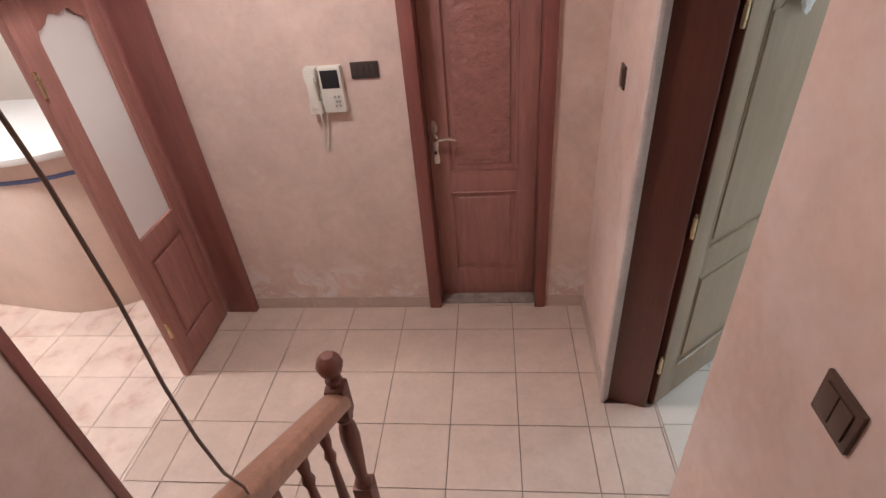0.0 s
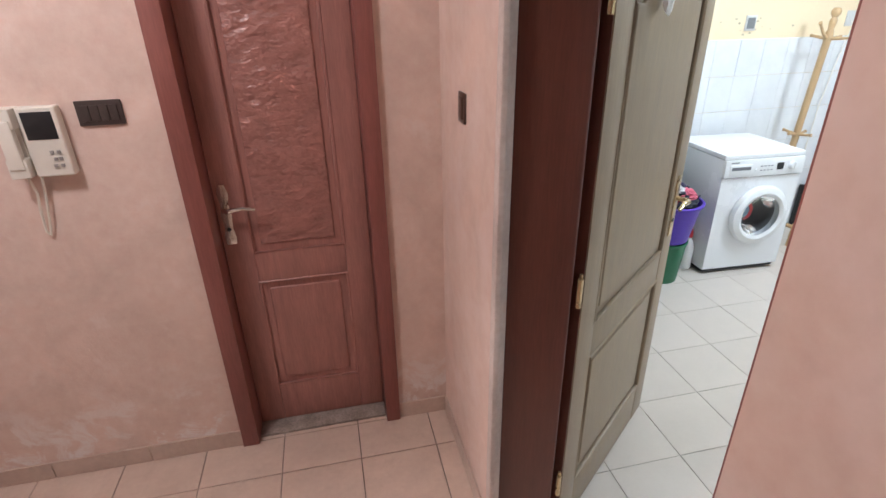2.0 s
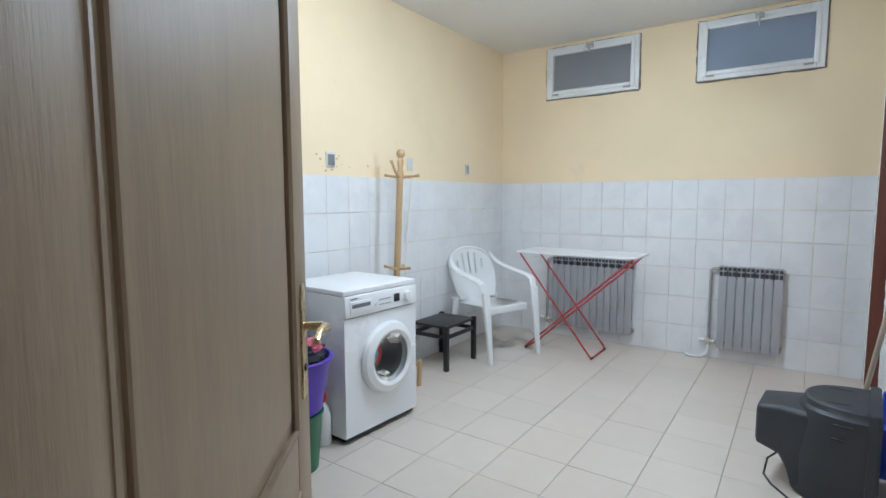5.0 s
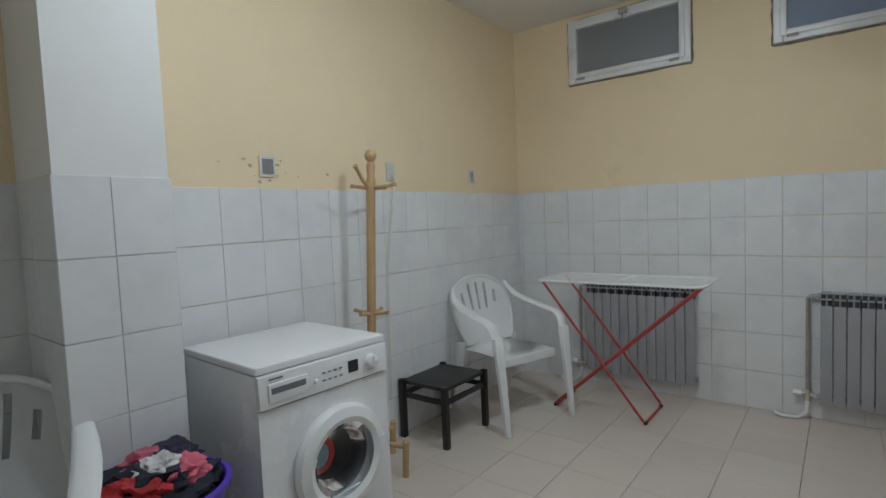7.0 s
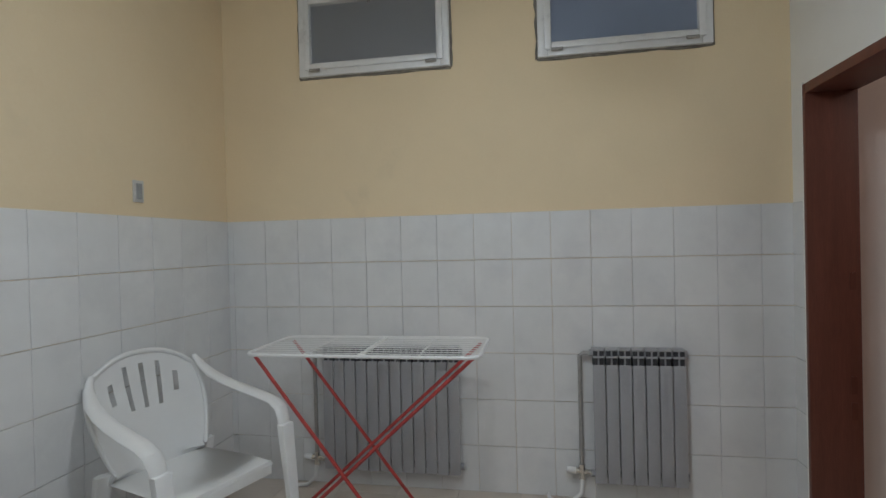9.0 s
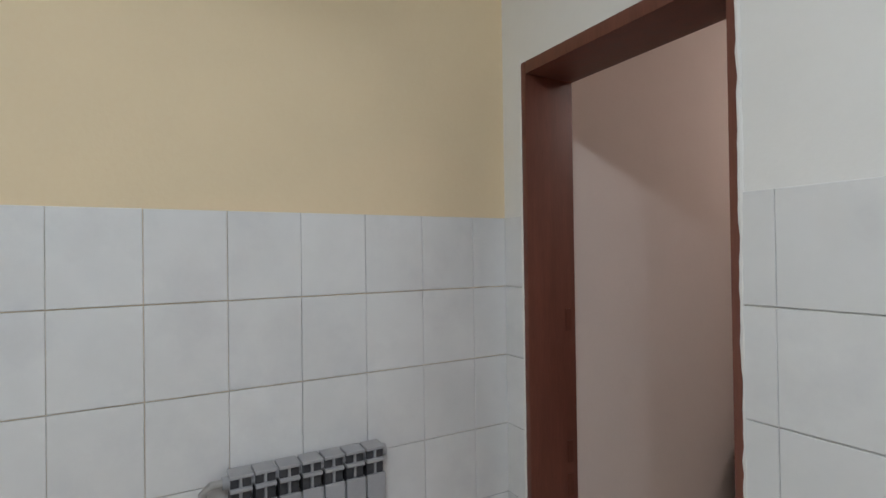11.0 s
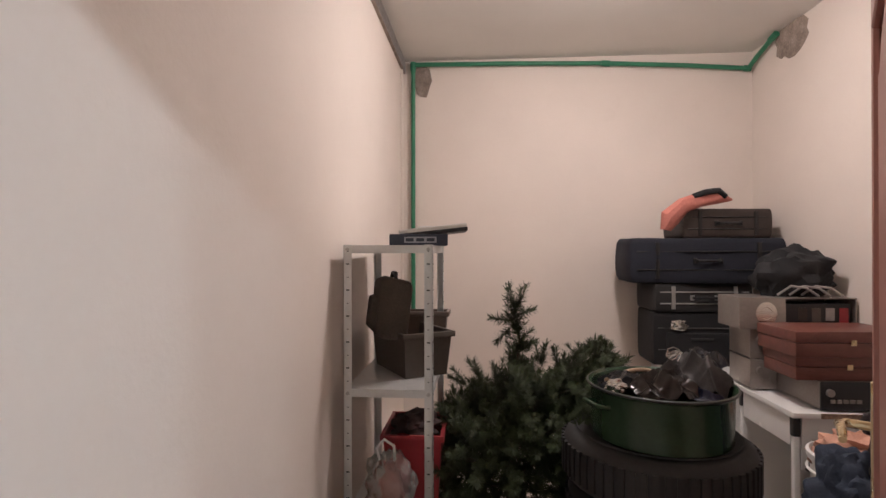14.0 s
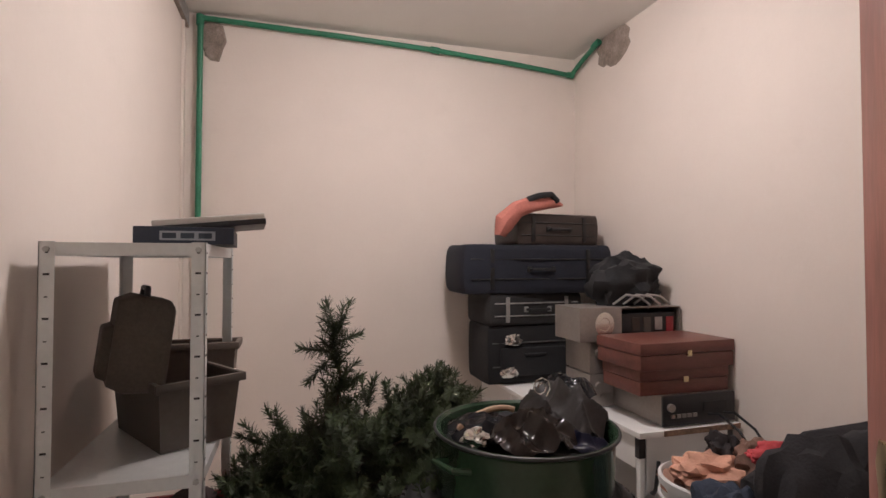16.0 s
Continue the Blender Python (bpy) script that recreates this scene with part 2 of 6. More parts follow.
def piece_mesh(w, h, d, material, bev=0.0015):
    """A flat tile from 0,0 to w,h, standing d proud of its ground, with a bevelled rim."""
    bm = bmesh.new()
    b = bev
    low = [bm.verts.new(p) for p in ((0, 0, 0), (w, 0, 0), (w, h, 0), (0, h, 0))]
    mid = [bm.verts.new(p) for p in ((0, 0, d - b), (w, 0, d - b), (w, h, d - b), (0, h, d - b))]
    top = [bm.verts.new(p) for p in ((b, b, d), (w - b, b, d), (w - b, h - b, d), (b, h - b, d))]
    for a, c in ((low, mid), (mid, top)):
        for i in range(4):
            bm.faces.new((a[i], a[(i + 1) % 4], c[(i + 1) % 4], c[i]))
    bm.faces.new(top)
    me = bpy.data.meshes.new("tile")
    bm.to_mesh(me)
    bm.free()
    me.materials.append(material)
    return me


TILE_MESHES = {}


def tiles(parent, name, material, frame_m, u0, u1, v0, v1, du, dv, ou, ov, gap, depth, gap_u=None):
    """Tiles over a rectangle u0..u1, v0..v1 of the plane frame_m, joints through ou, ov."""
    gap_u = gap if gap_u is None else gap_u
    i0, i1 = math.floor((u0 - ou) / du), math.ceil((u1 - ou) / du)
    j0, j1 = math.floor((v0 - ov) / dv), math.ceil((v1 - ov) / dv)
    for i in range(i0, i1):
        for j in range(j0, j1):
            a, b = max(u0, ou + i * du), min(u1, ou + (i + 1) * du)
            c, d = max(v0, ov + j * dv), min(v1, ov + (j + 1) * dv)
            if b - a < 0.012 or d - c < 0.012:
                continue
            key = (material.name, round(b - a, 3), round(d - c, 3), depth)
            if key not in TILE_MESHES:
                TILE_MESHES[key] = piece_mesh(b - a - gap_u, d - c - gap, depth, material)
            ob = new(name, TILE_MESHES[key])
            tilt = Euler((random.gauss(0, 0.0008), random.gauss(0, 0.0008), random.gauss(0, 0.001))).to_matrix().to_4x4()
            ob.parent = parent
            ob.matrix_basis = frame_m @ Matrix.Translation((a + gap_u / 2, c + gap / 2, random.uniform(-0.0004, 0.0004))) @ tilt


# ---- plan ----
HX = 1.40            # hall side of the wall to the laundry
LX0, LX1 = 1.65, 6.40
LY0, LY1 = 1.77, 4.82
TOP = 2.84
DADO = 1.518
HY = 3.318            # far wall of the hall
KX = -0.68           # hall side of the wall to the kitchen
SX0, SX1 = 3.93, 6.43
SY0, SY1 = -1.88, 1.56
D1A, D1B = 1.79, 2.58   # laundry doorway along y
D2A, D2B = 5.515, 6.286  # store doorway along x
DTOP = 2.06
W1 = (3.455, 4.325)     # windows along y
W2 = (2.125, 2.985)
WZ = (2.325, 2.80)

floor_ground = setting("floor", [(-6, -2.2, -0.12, 6.9, 5.2, -0.012)], GROUT_DARK, "bare screed under the floor tiles", "floor")
hall_floor = setting("floor_hall", [(KX - 0.2, 1.2, -0.0118, HX, HY + 0.3, -0.006), (HX, D1A, -0.0118, LX0, D1B, -0.006)], GROUT_DARK, "hall floor of square pinkish tiles with dark joints", "floor")
laundry_floor = setting("floor_laundry", [(LX0, LY0, -0.0118, LX1, LY1, -0.006)], FLOOR_GROUT, "laundry floor of cream square tiles", "floor")
kitchen_floor = setting("floor_kitchen", [(-5.5, -0.5, -0.0118, KX - 0.2, 4.9, -0.006)], GROUT, "kitchen floor of shiny veined tiles", "floor")
store_floor = setting("floor_store", [(SX0, SY0, -0.0118, SX1, SY1 + 0.24, -0.004)], LAUNDRY_TILE, "plain storeroom floor", "floor")

# hall walls
wall_hall_far = setting("wall_hall_far", [(KX - 0.2, HY, 0, 0.50, HY + 0.2, TOP), (1.13, HY, 0, HX, HY + 0.2, TOP), (0.50, HY, DTOP, 1.13, HY + 0.2, TOP),
                                          (0.4, HY + 0.2, 0, 1.3, HY + 0.25, TOP)], PINK_WORN, "pink lime plaster wall with pale worn spots")
wall_hall_right = setting("wall_hall_right", [(HX, D1B + 0.03, 0, 1.43, HY + 0.2, TOP), (1.43, D1B + 0.08, 0, LX0, HY + 0.2, TOP), (HX, -1.2, 0, LX0, D1A, TOP), (HX, D1A, DTOP, LX0, D1B, TOP)], PINK, "pink lime plaster wall with a doorway to the laundry")
wall_kitchen = setting("wall_kitchen", [(KX - 0.2, -1.2, 0, KX, 1.91, TOP), (KX - 0.2, 1.91, 2.15, KX, HY, TOP)], PINK, "pink plaster wall beside the double door")
wall_stair_back = setting("wall_stair_back", [(KX - 0.2, -1.4, 0, LX0, -1.2, TOP + 0.9)], PINK, "pink wall behind the stairs")
ceiling_hall = setting("ceiling_hall", [(KX - 0.2, -1.2, TOP, LX0, HY + 0.2, TOP + 0.15)], CEIL, "white hall ceiling", "ceiling")

# laundry walls
wall_laundry_left = setting("wall_laundry_left", [(LX0, LY1, 0, LX1 + 0.3, LY1 + 0.2, TOP)], YELLOW, "cream yellow wall above white tiles")
wall_laundry_far = setting("wall_laundry_far", [(LX1, LY0 - 0.24, 0, LX1 + 0.3, LY1, WZ[0]), (LX1, LY0 - 0.24, WZ[1], LX1 + 0.3, LY1, TOP),
                                                (LX1, LY0 - 0.24, WZ[0], LX1 + 0.3, W2[0], WZ[1]), (LX1, W2[1], WZ[0], LX1 + 0.3, W1[0], WZ[1]),
                                                (LX1, W1[1], WZ[0], LX1 + 0.3, LY1, WZ[1])], YELLOW, "cream yellow wall with two high windows above white tiles")
wall_laundry_right = setting("wall_laundry_right", [(LX0, SY1, 0, D2A, LY0, TOP), (D2B, SY1, 0, LX1, LY0, TOP), (D2A, SY1, DTOP, D2B, LY0, TOP)], WHITE_WALL, "white wall above white tiles, with the storeroom doorway")
wall_laundry_near = setting("wall_laundry_near", [(LX0, LY0, 0, LX0 + 0.004, D1A - 0.02, TOP), (LX0, D1B + 0.06, 0, LX0 + 0.004, LY1, TOP), (LX0, D1A - 0.02, DTOP + 0.06, LX0 + 0.004, D1B + 0.06, TOP)], WHITE_WALL, "white wall round the laundry door")
PX0, PX1, PY = 3.03, 3.36, 4.46
pillar = setting("wall_pillar", [(PX0, PY, 0, PX1, LY1, TOP)], WHITE_WALL, "white pillar clad with tiles to shoulder height", "pillar")
ceiling_laundry = setting("ceiling_laundry", [(LX0, SY1, TOP, LX1 + 0.3, LY1 + 0.2, TOP + 0.15)], CEIL, "white laundry ceiling", "ceiling")

# storeroom walls
wall_store_left = setting("wall_store_left", [(SX1, SY0 - 0.2, 0, SX1 + 0.3, SY1, TOP + 0.1)], STORE_WALL, "beige-white storeroom wall")
wall_store_back = setting("wall_store_back", [(SX0, SY0 - 0.2, 0, SX1, SY0, TOP + 0.1)], STORE_WALL, "beige-white storeroom wall with a green pipe")
wall_store_right = setting("wall_store_right", [(SX0 - 0.2, SY0 - 0.2, 0, SX0, SY1, TOP + 0.1)], STORE_WALL, "beige-white storeroom wall")
ceiling_store = setting("ceiling_store", [(SX0, SY0, TOP + 0.01, SX1, SY1, TOP + 0.15)], CEIL, "white storeroom ceiling", "ceiling")
wall_store_door = setting("wall_store_door", [(SX0, SY1 - 0.004, 0, D2A, SY1, TOP), (D2A, SY1 - 0.004, DTOP + 0.04, D2B, SY1, TOP), (D2B, SY1 - 0.004, 0, SX1, SY1, TOP)], STORE_WALL, "beige-white wall round the storeroom door")

# kitchen shell
wall_kitchen_shell = setting("wall_kitchen_shell", [(-5.7, -0.7, 0, -5.5, 5.1, TOP), (-5.5, 4.9, 0, KX - 0.2, 5.1, TOP), (-5.5, -0.7, 0, KX - 0.2, -0.5, TOP), (KX - 0.204, HY + 0.2, 0, KX - 0.19, 4.9, TOP)], KITCHEN_WALL, "peach-white kitchen walls")
ceiling_kitchen = setting("ceiling_kitchen", [(-5.7, -0.7, TOP, KX - 0.2, 5.1, TOP + 0.15)], CEIL, "white kitchen ceiling", "ceiling")


# lamps under the ceilings
def ceiling_lamp(label, x, y, r, colour, strength, z=TOP):
    lamp = thing("ceiling_lamp", label, "ceiling lamp", (x, y, z))
    bm = bmesh.new()
    lathe(bm, [(0, 0), (r * 0.9, 0), (r * 0.92, -0.025), (r * 0.7, -0.03), (0, -0.03)], 32)
    part("base_plate", bm, WHITE_PLASTIC, lamp)
    bm = bmesh.new()
    lathe(bm, [(r * 0.98, -0.026), (r, -0.04), (r * 0.85, -0.075), (r * 0.5, -0.1), (0, -0.108)], 32)
    part("shade", bm, glow("lamp_glass_" + label[:5].strip(), colour, strength), lamp, "glowing opal glass shade")
    return lamp


ceiling_lamp("small opal glass lamp, lit, under the storeroom ceiling", 5.2, -0.42, 0.12, (1.0, 0.84, 0.76), STORE_LAMP, TOP + 0.01)
ceiling_lamp("warm opal glass lamp, lit, under the hall ceiling", -0.05, 2.35, 0.14, (1.0, 0.93, 0.88), HALL_LAMP)
ceiling_lamp("bright opal glass lamp, lit, under the kitchen ceiling", -2.4, 2.6, 0.2, (1.0, 0.92, 0.85), KITCHEN_LAMP)
ceiling_lamp("round opal glass lamp, lit, under the laundry ceiling", 3.6, 3.55, 0.105, (0.84, 0.94, 1.0), LAUNDRY_LAMP * 0.85)
pendant = thing("pendant_lamp", "white dish lamp, lit, hanging from the laundry ceiling", "pendant lamp", (4.66, 3.16, TOP))
bm = bmesh.new()
lathe(bm, [(0, 0), (0.045, 0), (0.05, -0.02), (0.012, -0.035), (0.005, -0.04), (0.005, -0.15), (0.03, -0.155), (0.036, -0.18), (0, -0.18)], 24)
part("ceiling_rose", bm, WHITE_PLASTIC, pendant)
bm = bmesh.new()
lathe(bm, [(0.03, -0.178), (0.06, -0.185), (0.098, -0.225), (0.112, -0.26), (0.112, -0.266), (0.105, -0.262), (0.09, -0.225), (0.05, -0.19), (0.03, -0.186)], 32)
part("housing", bm, WHITE_PLASTIC, pendant, "white enamelled housing")
bm = bmesh.new()
lathe(bm, [(0.104, -0.256), (0.1, -0.274), (0.082, -0.292), (0.054, -0.304), (0.028, -0.309), (0, -0.31)], 32)
part("shade", bm, glow("lamp_dish_laundry", (0.84, 0.94, 1.0), LAUNDRY_LAMP), pendant, "glowing opal glass dish")


# ---- hall ----
def arch(y0, y1, z0, z1, rise=0.07, n=8):
    """Outline of a door panel with a curved shoulder at both top corners."""
    w = (y1 - y0)
    pts = [(y0, z0), (y1, z0), (y1, z1 - rise)]
    for i in range(n + 1):
        a = i / n
        pts.append((y1 - w * (0.08 + 0.84 * a), z1 - rise + rise * math.sin(math.pi * a) ** 0.6))
    pts.append((y0, z1 - rise))
    return pts


def rim(bm, outline, depth, back, width, axis="y"):
    """A moulded bead that follows an outline."""
    pts = [(a, back, b) if axis == "y" else (back, a, b) for a, b in outline]
    tube(bm, pts, width, 6, closed=True)


def panelled_leaf(name, label, w, h, wood, at, turn, handle_mat, thick=0.04, handle_at="far", both=False, lever=1):
    """A door leaf from its hinge along +x; its shown face looks to -y."""
    door = thing(name, label, "door", at, turn, kind="structure")
    st = 0.115 if w > 0.6 else 0.105
    bm = bmesh.new()
    bx(bm, 0, 0.012, 0, w, thick - 0.012, h)
    part("core", bm, wood, door)
    for nm, b in (("stile", (0, 0, 0, st, thick, h)), ("stile", (w - st, 0, 0, w, thick, h)), ("rail", (st, 0.001, 0, w - st, thick - 0.001, 0.2)),
                  ("rail", (st, 0.001, 0.735, w - st, thick - 0.001, 0.87)), ("rail", (st, 0.001, h - 0.13, w - st, thick - 0.001, h))):
        bm = bmesh.new()
        bx(bm, *b)
        part(nm, bm, wood, door, bev=0.004)
    for z0, z1, top in ((0.2, 0.735, False), (0.87, h - 0.13, True)):
        bm = bmesh.new()
        x0, x1 = st + 0.035, w - st - 0.035
        out = arch(x0, x1, z0 + 0.035, z1 - 0.03) if top else [(x0, z0 + 0.035), (x1, z0 + 0.035), (x1, z1 - 0.035), (x0, z1 - 0.035)]
        prism(bm, out, 0.004, thick - 0.004)
        pan = part("panel", bm, wood, door, bev=0.007, seg=3)
        bm = bmesh.new()
        big = [(st, z0), (w - st, z0), (w - st, z1), (st, z1)]
        for yy in (0.005, thick - 0.005):
            rim(bm, big, 0, yy, 0.009)
        part("moulding", bm, wood, pan)
    hx = w - 0.055 if handle_at == "far" else 0.034
    s = -1 if handle_at == "far" else 1
    for side in ((-1, 1) if both else (-1,)):
        y = 0 if side < 0 else thick
        bm = bmesh.new()
        prof = [(-0.018, -0.12), (0.018, -0.12), (0.022, -0.09), (0.015, -0.05), (0.02, 0.0), (0.015, 0.05), (0.022, 0.09), (0.012, 0.125), (-0.012, 0.125), (-0.022, 0.09), (-0.015, 0.05), (-0.02, 0), (-0.015, -0.05), (-0.022, -0.09)]
        prism(bm, [(hx + a, 1.04 + b) for a, b in prof], y, y + side * 0.005)
        hd = part("handle_plate", bm, handle_mat, door, "worn metal plate", bev=0.0015)
        bm = bmesh.new()
        tube(bm, [(hx, y, 1.075), (hx, y + side * 0.045, 1.075), (hx + s * 0.02, y + side * 0.055, 1.076), (hx + s * 0.07, y + side * 0.052, 1.082), (hx + s * 0.115, y + side * 0.05, 1.072)], [0.009, 0.009, 0.01, 0.009, 0.007], 10)
        part("lever", bm, handle_mat, hd)
        bm = bmesh.new()
        tube(bm, [(hx, y, 0.985), (hx, y + side * 0.008, 0.985)], 0.008, 10)
        part("lock_cylinder", bm, BLACK_PLASTIC, hd)
    return door


# the door in the far wall
FRAME_RED = mat("dark_red_door_frame", (0.24, 0.085, 0.07), 0.4, var=0.15, scale=4, fine=30, bump=0.06, stretch=(6, 6, 0.5))
frame1 = thing("door_frame_1", "dark red wooden door frame set into the pink wall", "door frame", kind="structure")
for nm, b in (("jamb", (0.462, HY - 0.022, 0, 0.532, HY + 0.17, DTOP)), ("jamb", (1.108, HY - 0.022, 0, 1.172, HY + 0.17, DTOP)), ("head", (0.462, HY - 0.02, DTOP, 1.172, HY + 0.17, DTOP + 0.07))):
    bm = bmesh.new()
    bx(bm, *b)
    part(nm, bm, FRAME_RED, frame1, bev=0.006)
bm = bmesh.new()
bx(bm, 0.532, HY + 0.02, -0.006, 1.108, HY + 0.17, 0.012)
part("threshold", bm, CEMENT, frame1, "worn grey threshold strip", bev=0.004)
door1 = panelled_leaf("door_1", "closed reddish wooden door with two raised panels and embossed upper panel", 0.572, 2.02, RED_WOOD, (0.534, HY + 0.105, 0.014), 0, CHROME, handle_at="near")
EMBOSS = mat("embossed_red_wood", (0.36, 0.165, 0.135), 0.36, var=0.14, scale=9, fine=13, bump=1.0, warp=1.5, stretch=(1, 1, 1.6))
for n in EMBOSS.node_tree.nodes:
    if n.type == "BUMP":
        n.inputs["Distance"].default_value = 0.022
for k, ob in enumerate(o for o in door1.children if o.name.startswith("panel")):
    if k == 1:
        ob.data.materials[0] = EMBOSS

# laundry door, standing open into the laundry
frame2 = thing("door_frame_2", "dark brown wooden lining of the laundry doorway", "door frame", kind="structure")
for nm, b in (("rebate", (1.5935, 2.612, 0, 1.648, 2.638, DTOP - 0.002)), ("head", (HX + 0.002, D1A + 0.02, DTOP - 0.045, 1.675, D1B - 0.01, DTOP - 0.003))):
    bm = bmesh.new()
    bx(bm, *b)
    part(nm, bm, DARK_WOOD, frame2, bev=0.004)
bm = bmesh.new()
prism(bm, [(1.42, 2.602), (1.585, 2.552), (1.592, 2.555), (1.592, 2.66), (1.42, 2.66)], 0, DTOP - 0.002, "z")
part("jamb", bm, DARK_WOOD, frame2, bev=0.003)
bm = bmesh.new()
random.seed(2)
prism(bm, [(1.377, 2.580), (1.392, 2.577), (1.4195, 2.601), (1.4195, 2.66), (1.3995, 2.66), (1.383, 2.63)], 0.0, TOP - 0.002, "z")
solo("trim_worn_corner", bm, mat("worn_pale_plaster", (0.62, 0.52, 0.47), 0.85, var=0.12, scale=6, bump=0.5), "pale worn plaster corner beside the laundry doorway", "trim", kind="structure", bev=0.006)
bm = bmesh.new()
bx(bm, 1.425, D1A - 0.003, 0, 1.645, D1A + 0.026, DTOP - 0.002)
part("near_jamb", bm, FRAME_RED, frame2, "dark red jamb of the near side", bev=0.004)
for z in (0.25, 1.0, 1.75):
    bm = bmesh.new()
    tube(bm, [(1.614, 2.553, z), (1.614, 2.553, z + 0.09)], 0.008, 10)
    tube(bm, [(1.614, 2.553, z + 0.092), (1.614, 2.553, z + 0.105)], 0.005, 8)
    part("hinge", bm, BRASS, frame2)
door2 = panelled_leaf("door_2", "beige-stained wooden panel door, standing open into the laundry", 0.86, 1.99, OLIVE_WOOD, (1.632, 2.562, 0.012), 38.5, BRASS, both=True)
bm = bmesh.new()
bx(bm, -0.003, 0.004, 0, 0.0, 0.036, 1.99)
part("dark_edge", bm, DARK_WOOD, door2, "dark brown hinge edge")
bm = bmesh.new()
bmesh.ops.create_icosphere(bm, subdivisions=3, radius=1)
for v in bm.verts:
    n = noise.noise(v.co * 2.2)
    v.co = Vector((v.co.x * 0.035, v.co.y * 0.012, v.co.z * 0.055)) * (1 + 0.5 * n)
solo("crumpled_rag", bm, WHITE_PLASTIC, "small white rag hung on the panel door", "rag", (1.632 + 0.30 * math.cos(radians(38.5)) + 0.012, 2.562 + 0.30 * math.sin(radians(38.5)) - 0.016, 1.80), 38)

# kitchen double door: one leaf shut, its pair out of the way
kf = thing("door_frame_3", "dark reddish wooden frame of the kitchen double door", "door frame", kind="structure")
for nm, b in (("jamb", (KX - 0.215, HY - 0.045, 0, KX + 0.012, HY - 0.002, 2.15)), ("jamb", (KX - 0.215, 1.905, 0, KX + 0.012, 1.95, 2.15)), ("head", (KX - 0.215, 1.95, 2.1, KX + 0.01, HY - 0.045, 2.148))):
    bm = bmesh.new()
    bx(bm, *b)
    part(nm, bm, FRAME_RED, kf, bev=0.005)
kd = thing("door_3", "shut reddish wooden door leaf with a tall frosted pane and carved top", "door", (KX - 0.2, 0, 0), kind="structure")
y0, y1, gy0, gy1 = 2.735, 3.253, 2.85, 3.165
for nm, b in (("stile", (-0.02, y0, 0.01, 0.022, gy0, 2.09)), ("stile", (-0.02, gy1, 0.01, 0.022, y1, 2.09)), ("rail", (-0.019, gy0, 0.01, 0.021, gy1, 0.19)), ("rail", (-0.019, gy0, 0.72, 0.021, gy1, 0.845))):
    bm = bmesh.new()
    bx(bm, *b)
    part(nm, bm, RED_WOOD, kd, bev=0.005)
bm = bmesh.new()
top = [(gy0, 2.09), (gy0, 1.78)] + [(gy0 + (gy1 - gy0) * t, 1.78 + 0.085 * (math.sin(math.pi * t) ** 0.5) + 0.012 * math.cos(6 * math.pi * t)) for t in (0.04, 0.1, 0.2, 0.3, 0.4, 0.5, 0.6, 0.7, 0.8, 0.9, 0.96)] + [(gy1, 1.78), (gy1, 2.09)]
prism(bm, top, -0.018, 0.02, "x")
part("carved_head_rail", bm, RED_WOOD, kd, bev=0.003)
bm = bmesh.new()
prism(bm, [(gy0 + 0.03, 0.22), (gy1 - 0.03, 0.22), (gy1 - 0.03, 0.69), (gy0 + 0.03, 0.69)], -0.012, 0.016, "x")
part("panel", bm, RED_WOOD, kd, bev=0.007, seg=3)
bm = bmesh.new()
bx(bm, -0.008, gy0, 0.19, 0.004, gy1, 0.72)
part("panel_ground", bm, RED_WOOD, kd)
bm = bmesh.new()
bx(bm, -0.003, gy0, 0.845, 0.003, gy1, 1.9)
pane = part("pane", bm, FROST_WARM, kd, "frosted white glass")
for z in (0.3, 1.6):
    bm = bmesh.new()
    tube(bm, [(0.028, y0 + 0.006, z), (0.028, y0 + 0.006, z + 0.1)], 0.008, 10)
    part("hinge", bm, BRASS, kd)

# intercom and plates on the far wall
ic = thing("intercom", "cream plastic video intercom with handset, hung on the pink wall", "intercom", (0, HY, 0))
bm = bmesh.new()
bx(bm, 0.058, -0.042, 1.295, 0.168, 0, 1.515)
body = part("body", bm, CREAM_PLASTIC, ic, bev=0.008, seg=3)
bm = bmesh.new()
bx(bm, 0.070, -0.0445, 1.415, 0.156, -0.040, 1.500)
part("screen", bm, BLACK_PLASTIC, body, "dark grey screen", bev=0.002)
for i in range(3):
    bm = bmesh.new()
    bx(bm, 0.118 + 0.006 * (i % 2), -0.046, 1.325 + 0.022 * i, 0.128 + 0.006 * (i % 2), -0.041, 1.335 + 0.022 * i)
    bx(bm, 0.138, -0.046, 1.325 + 0.022 * i, 0.148, -0.041, 1.335 + 0.022 * i)
    part("button", bm, PIPE_GREY, body)
bm = bmesh.new()
bx(bm, 0.003, -0.03, 1.335, 0.05, -0.022, 1.50)
bx(bm, -0.003, -0.065, 1.455, 0.053, -0.024, 1.515)
bx(bm, -0.003, -0.065, 1.300, 0.053, -0.024, 1.360)
bx(bm, 0.004, -0.07, 1.33, 0.046, -0.045, 1.48)
part("handset", bm, CREAM_PLASTIC, ic, bev=0.007, seg=3)
bm = bmesh.new()
bx(bm, -0.002, -0.024, 1.30, 0.056, 0, 1.515)
part("cradle", bm, CREAM_PLASTIC, ic, bev=0.003)
bm = bmesh.new()
pts = [(0.03, -0.04, 1.3), (0.035, -0.03, 1.24), (0.02, -0.02, 1.17), (0.012, -0.012, 1.10), (0.02, -0.01, 1.085), (0.03, -0.015, 1.12), (0.05, -0.02, 1.22), (0.06, -0.02, 1.295)]
tube(bm, pts, 0.0045, 6)
part("cord", bm, CREAM_PLASTIC, ic)


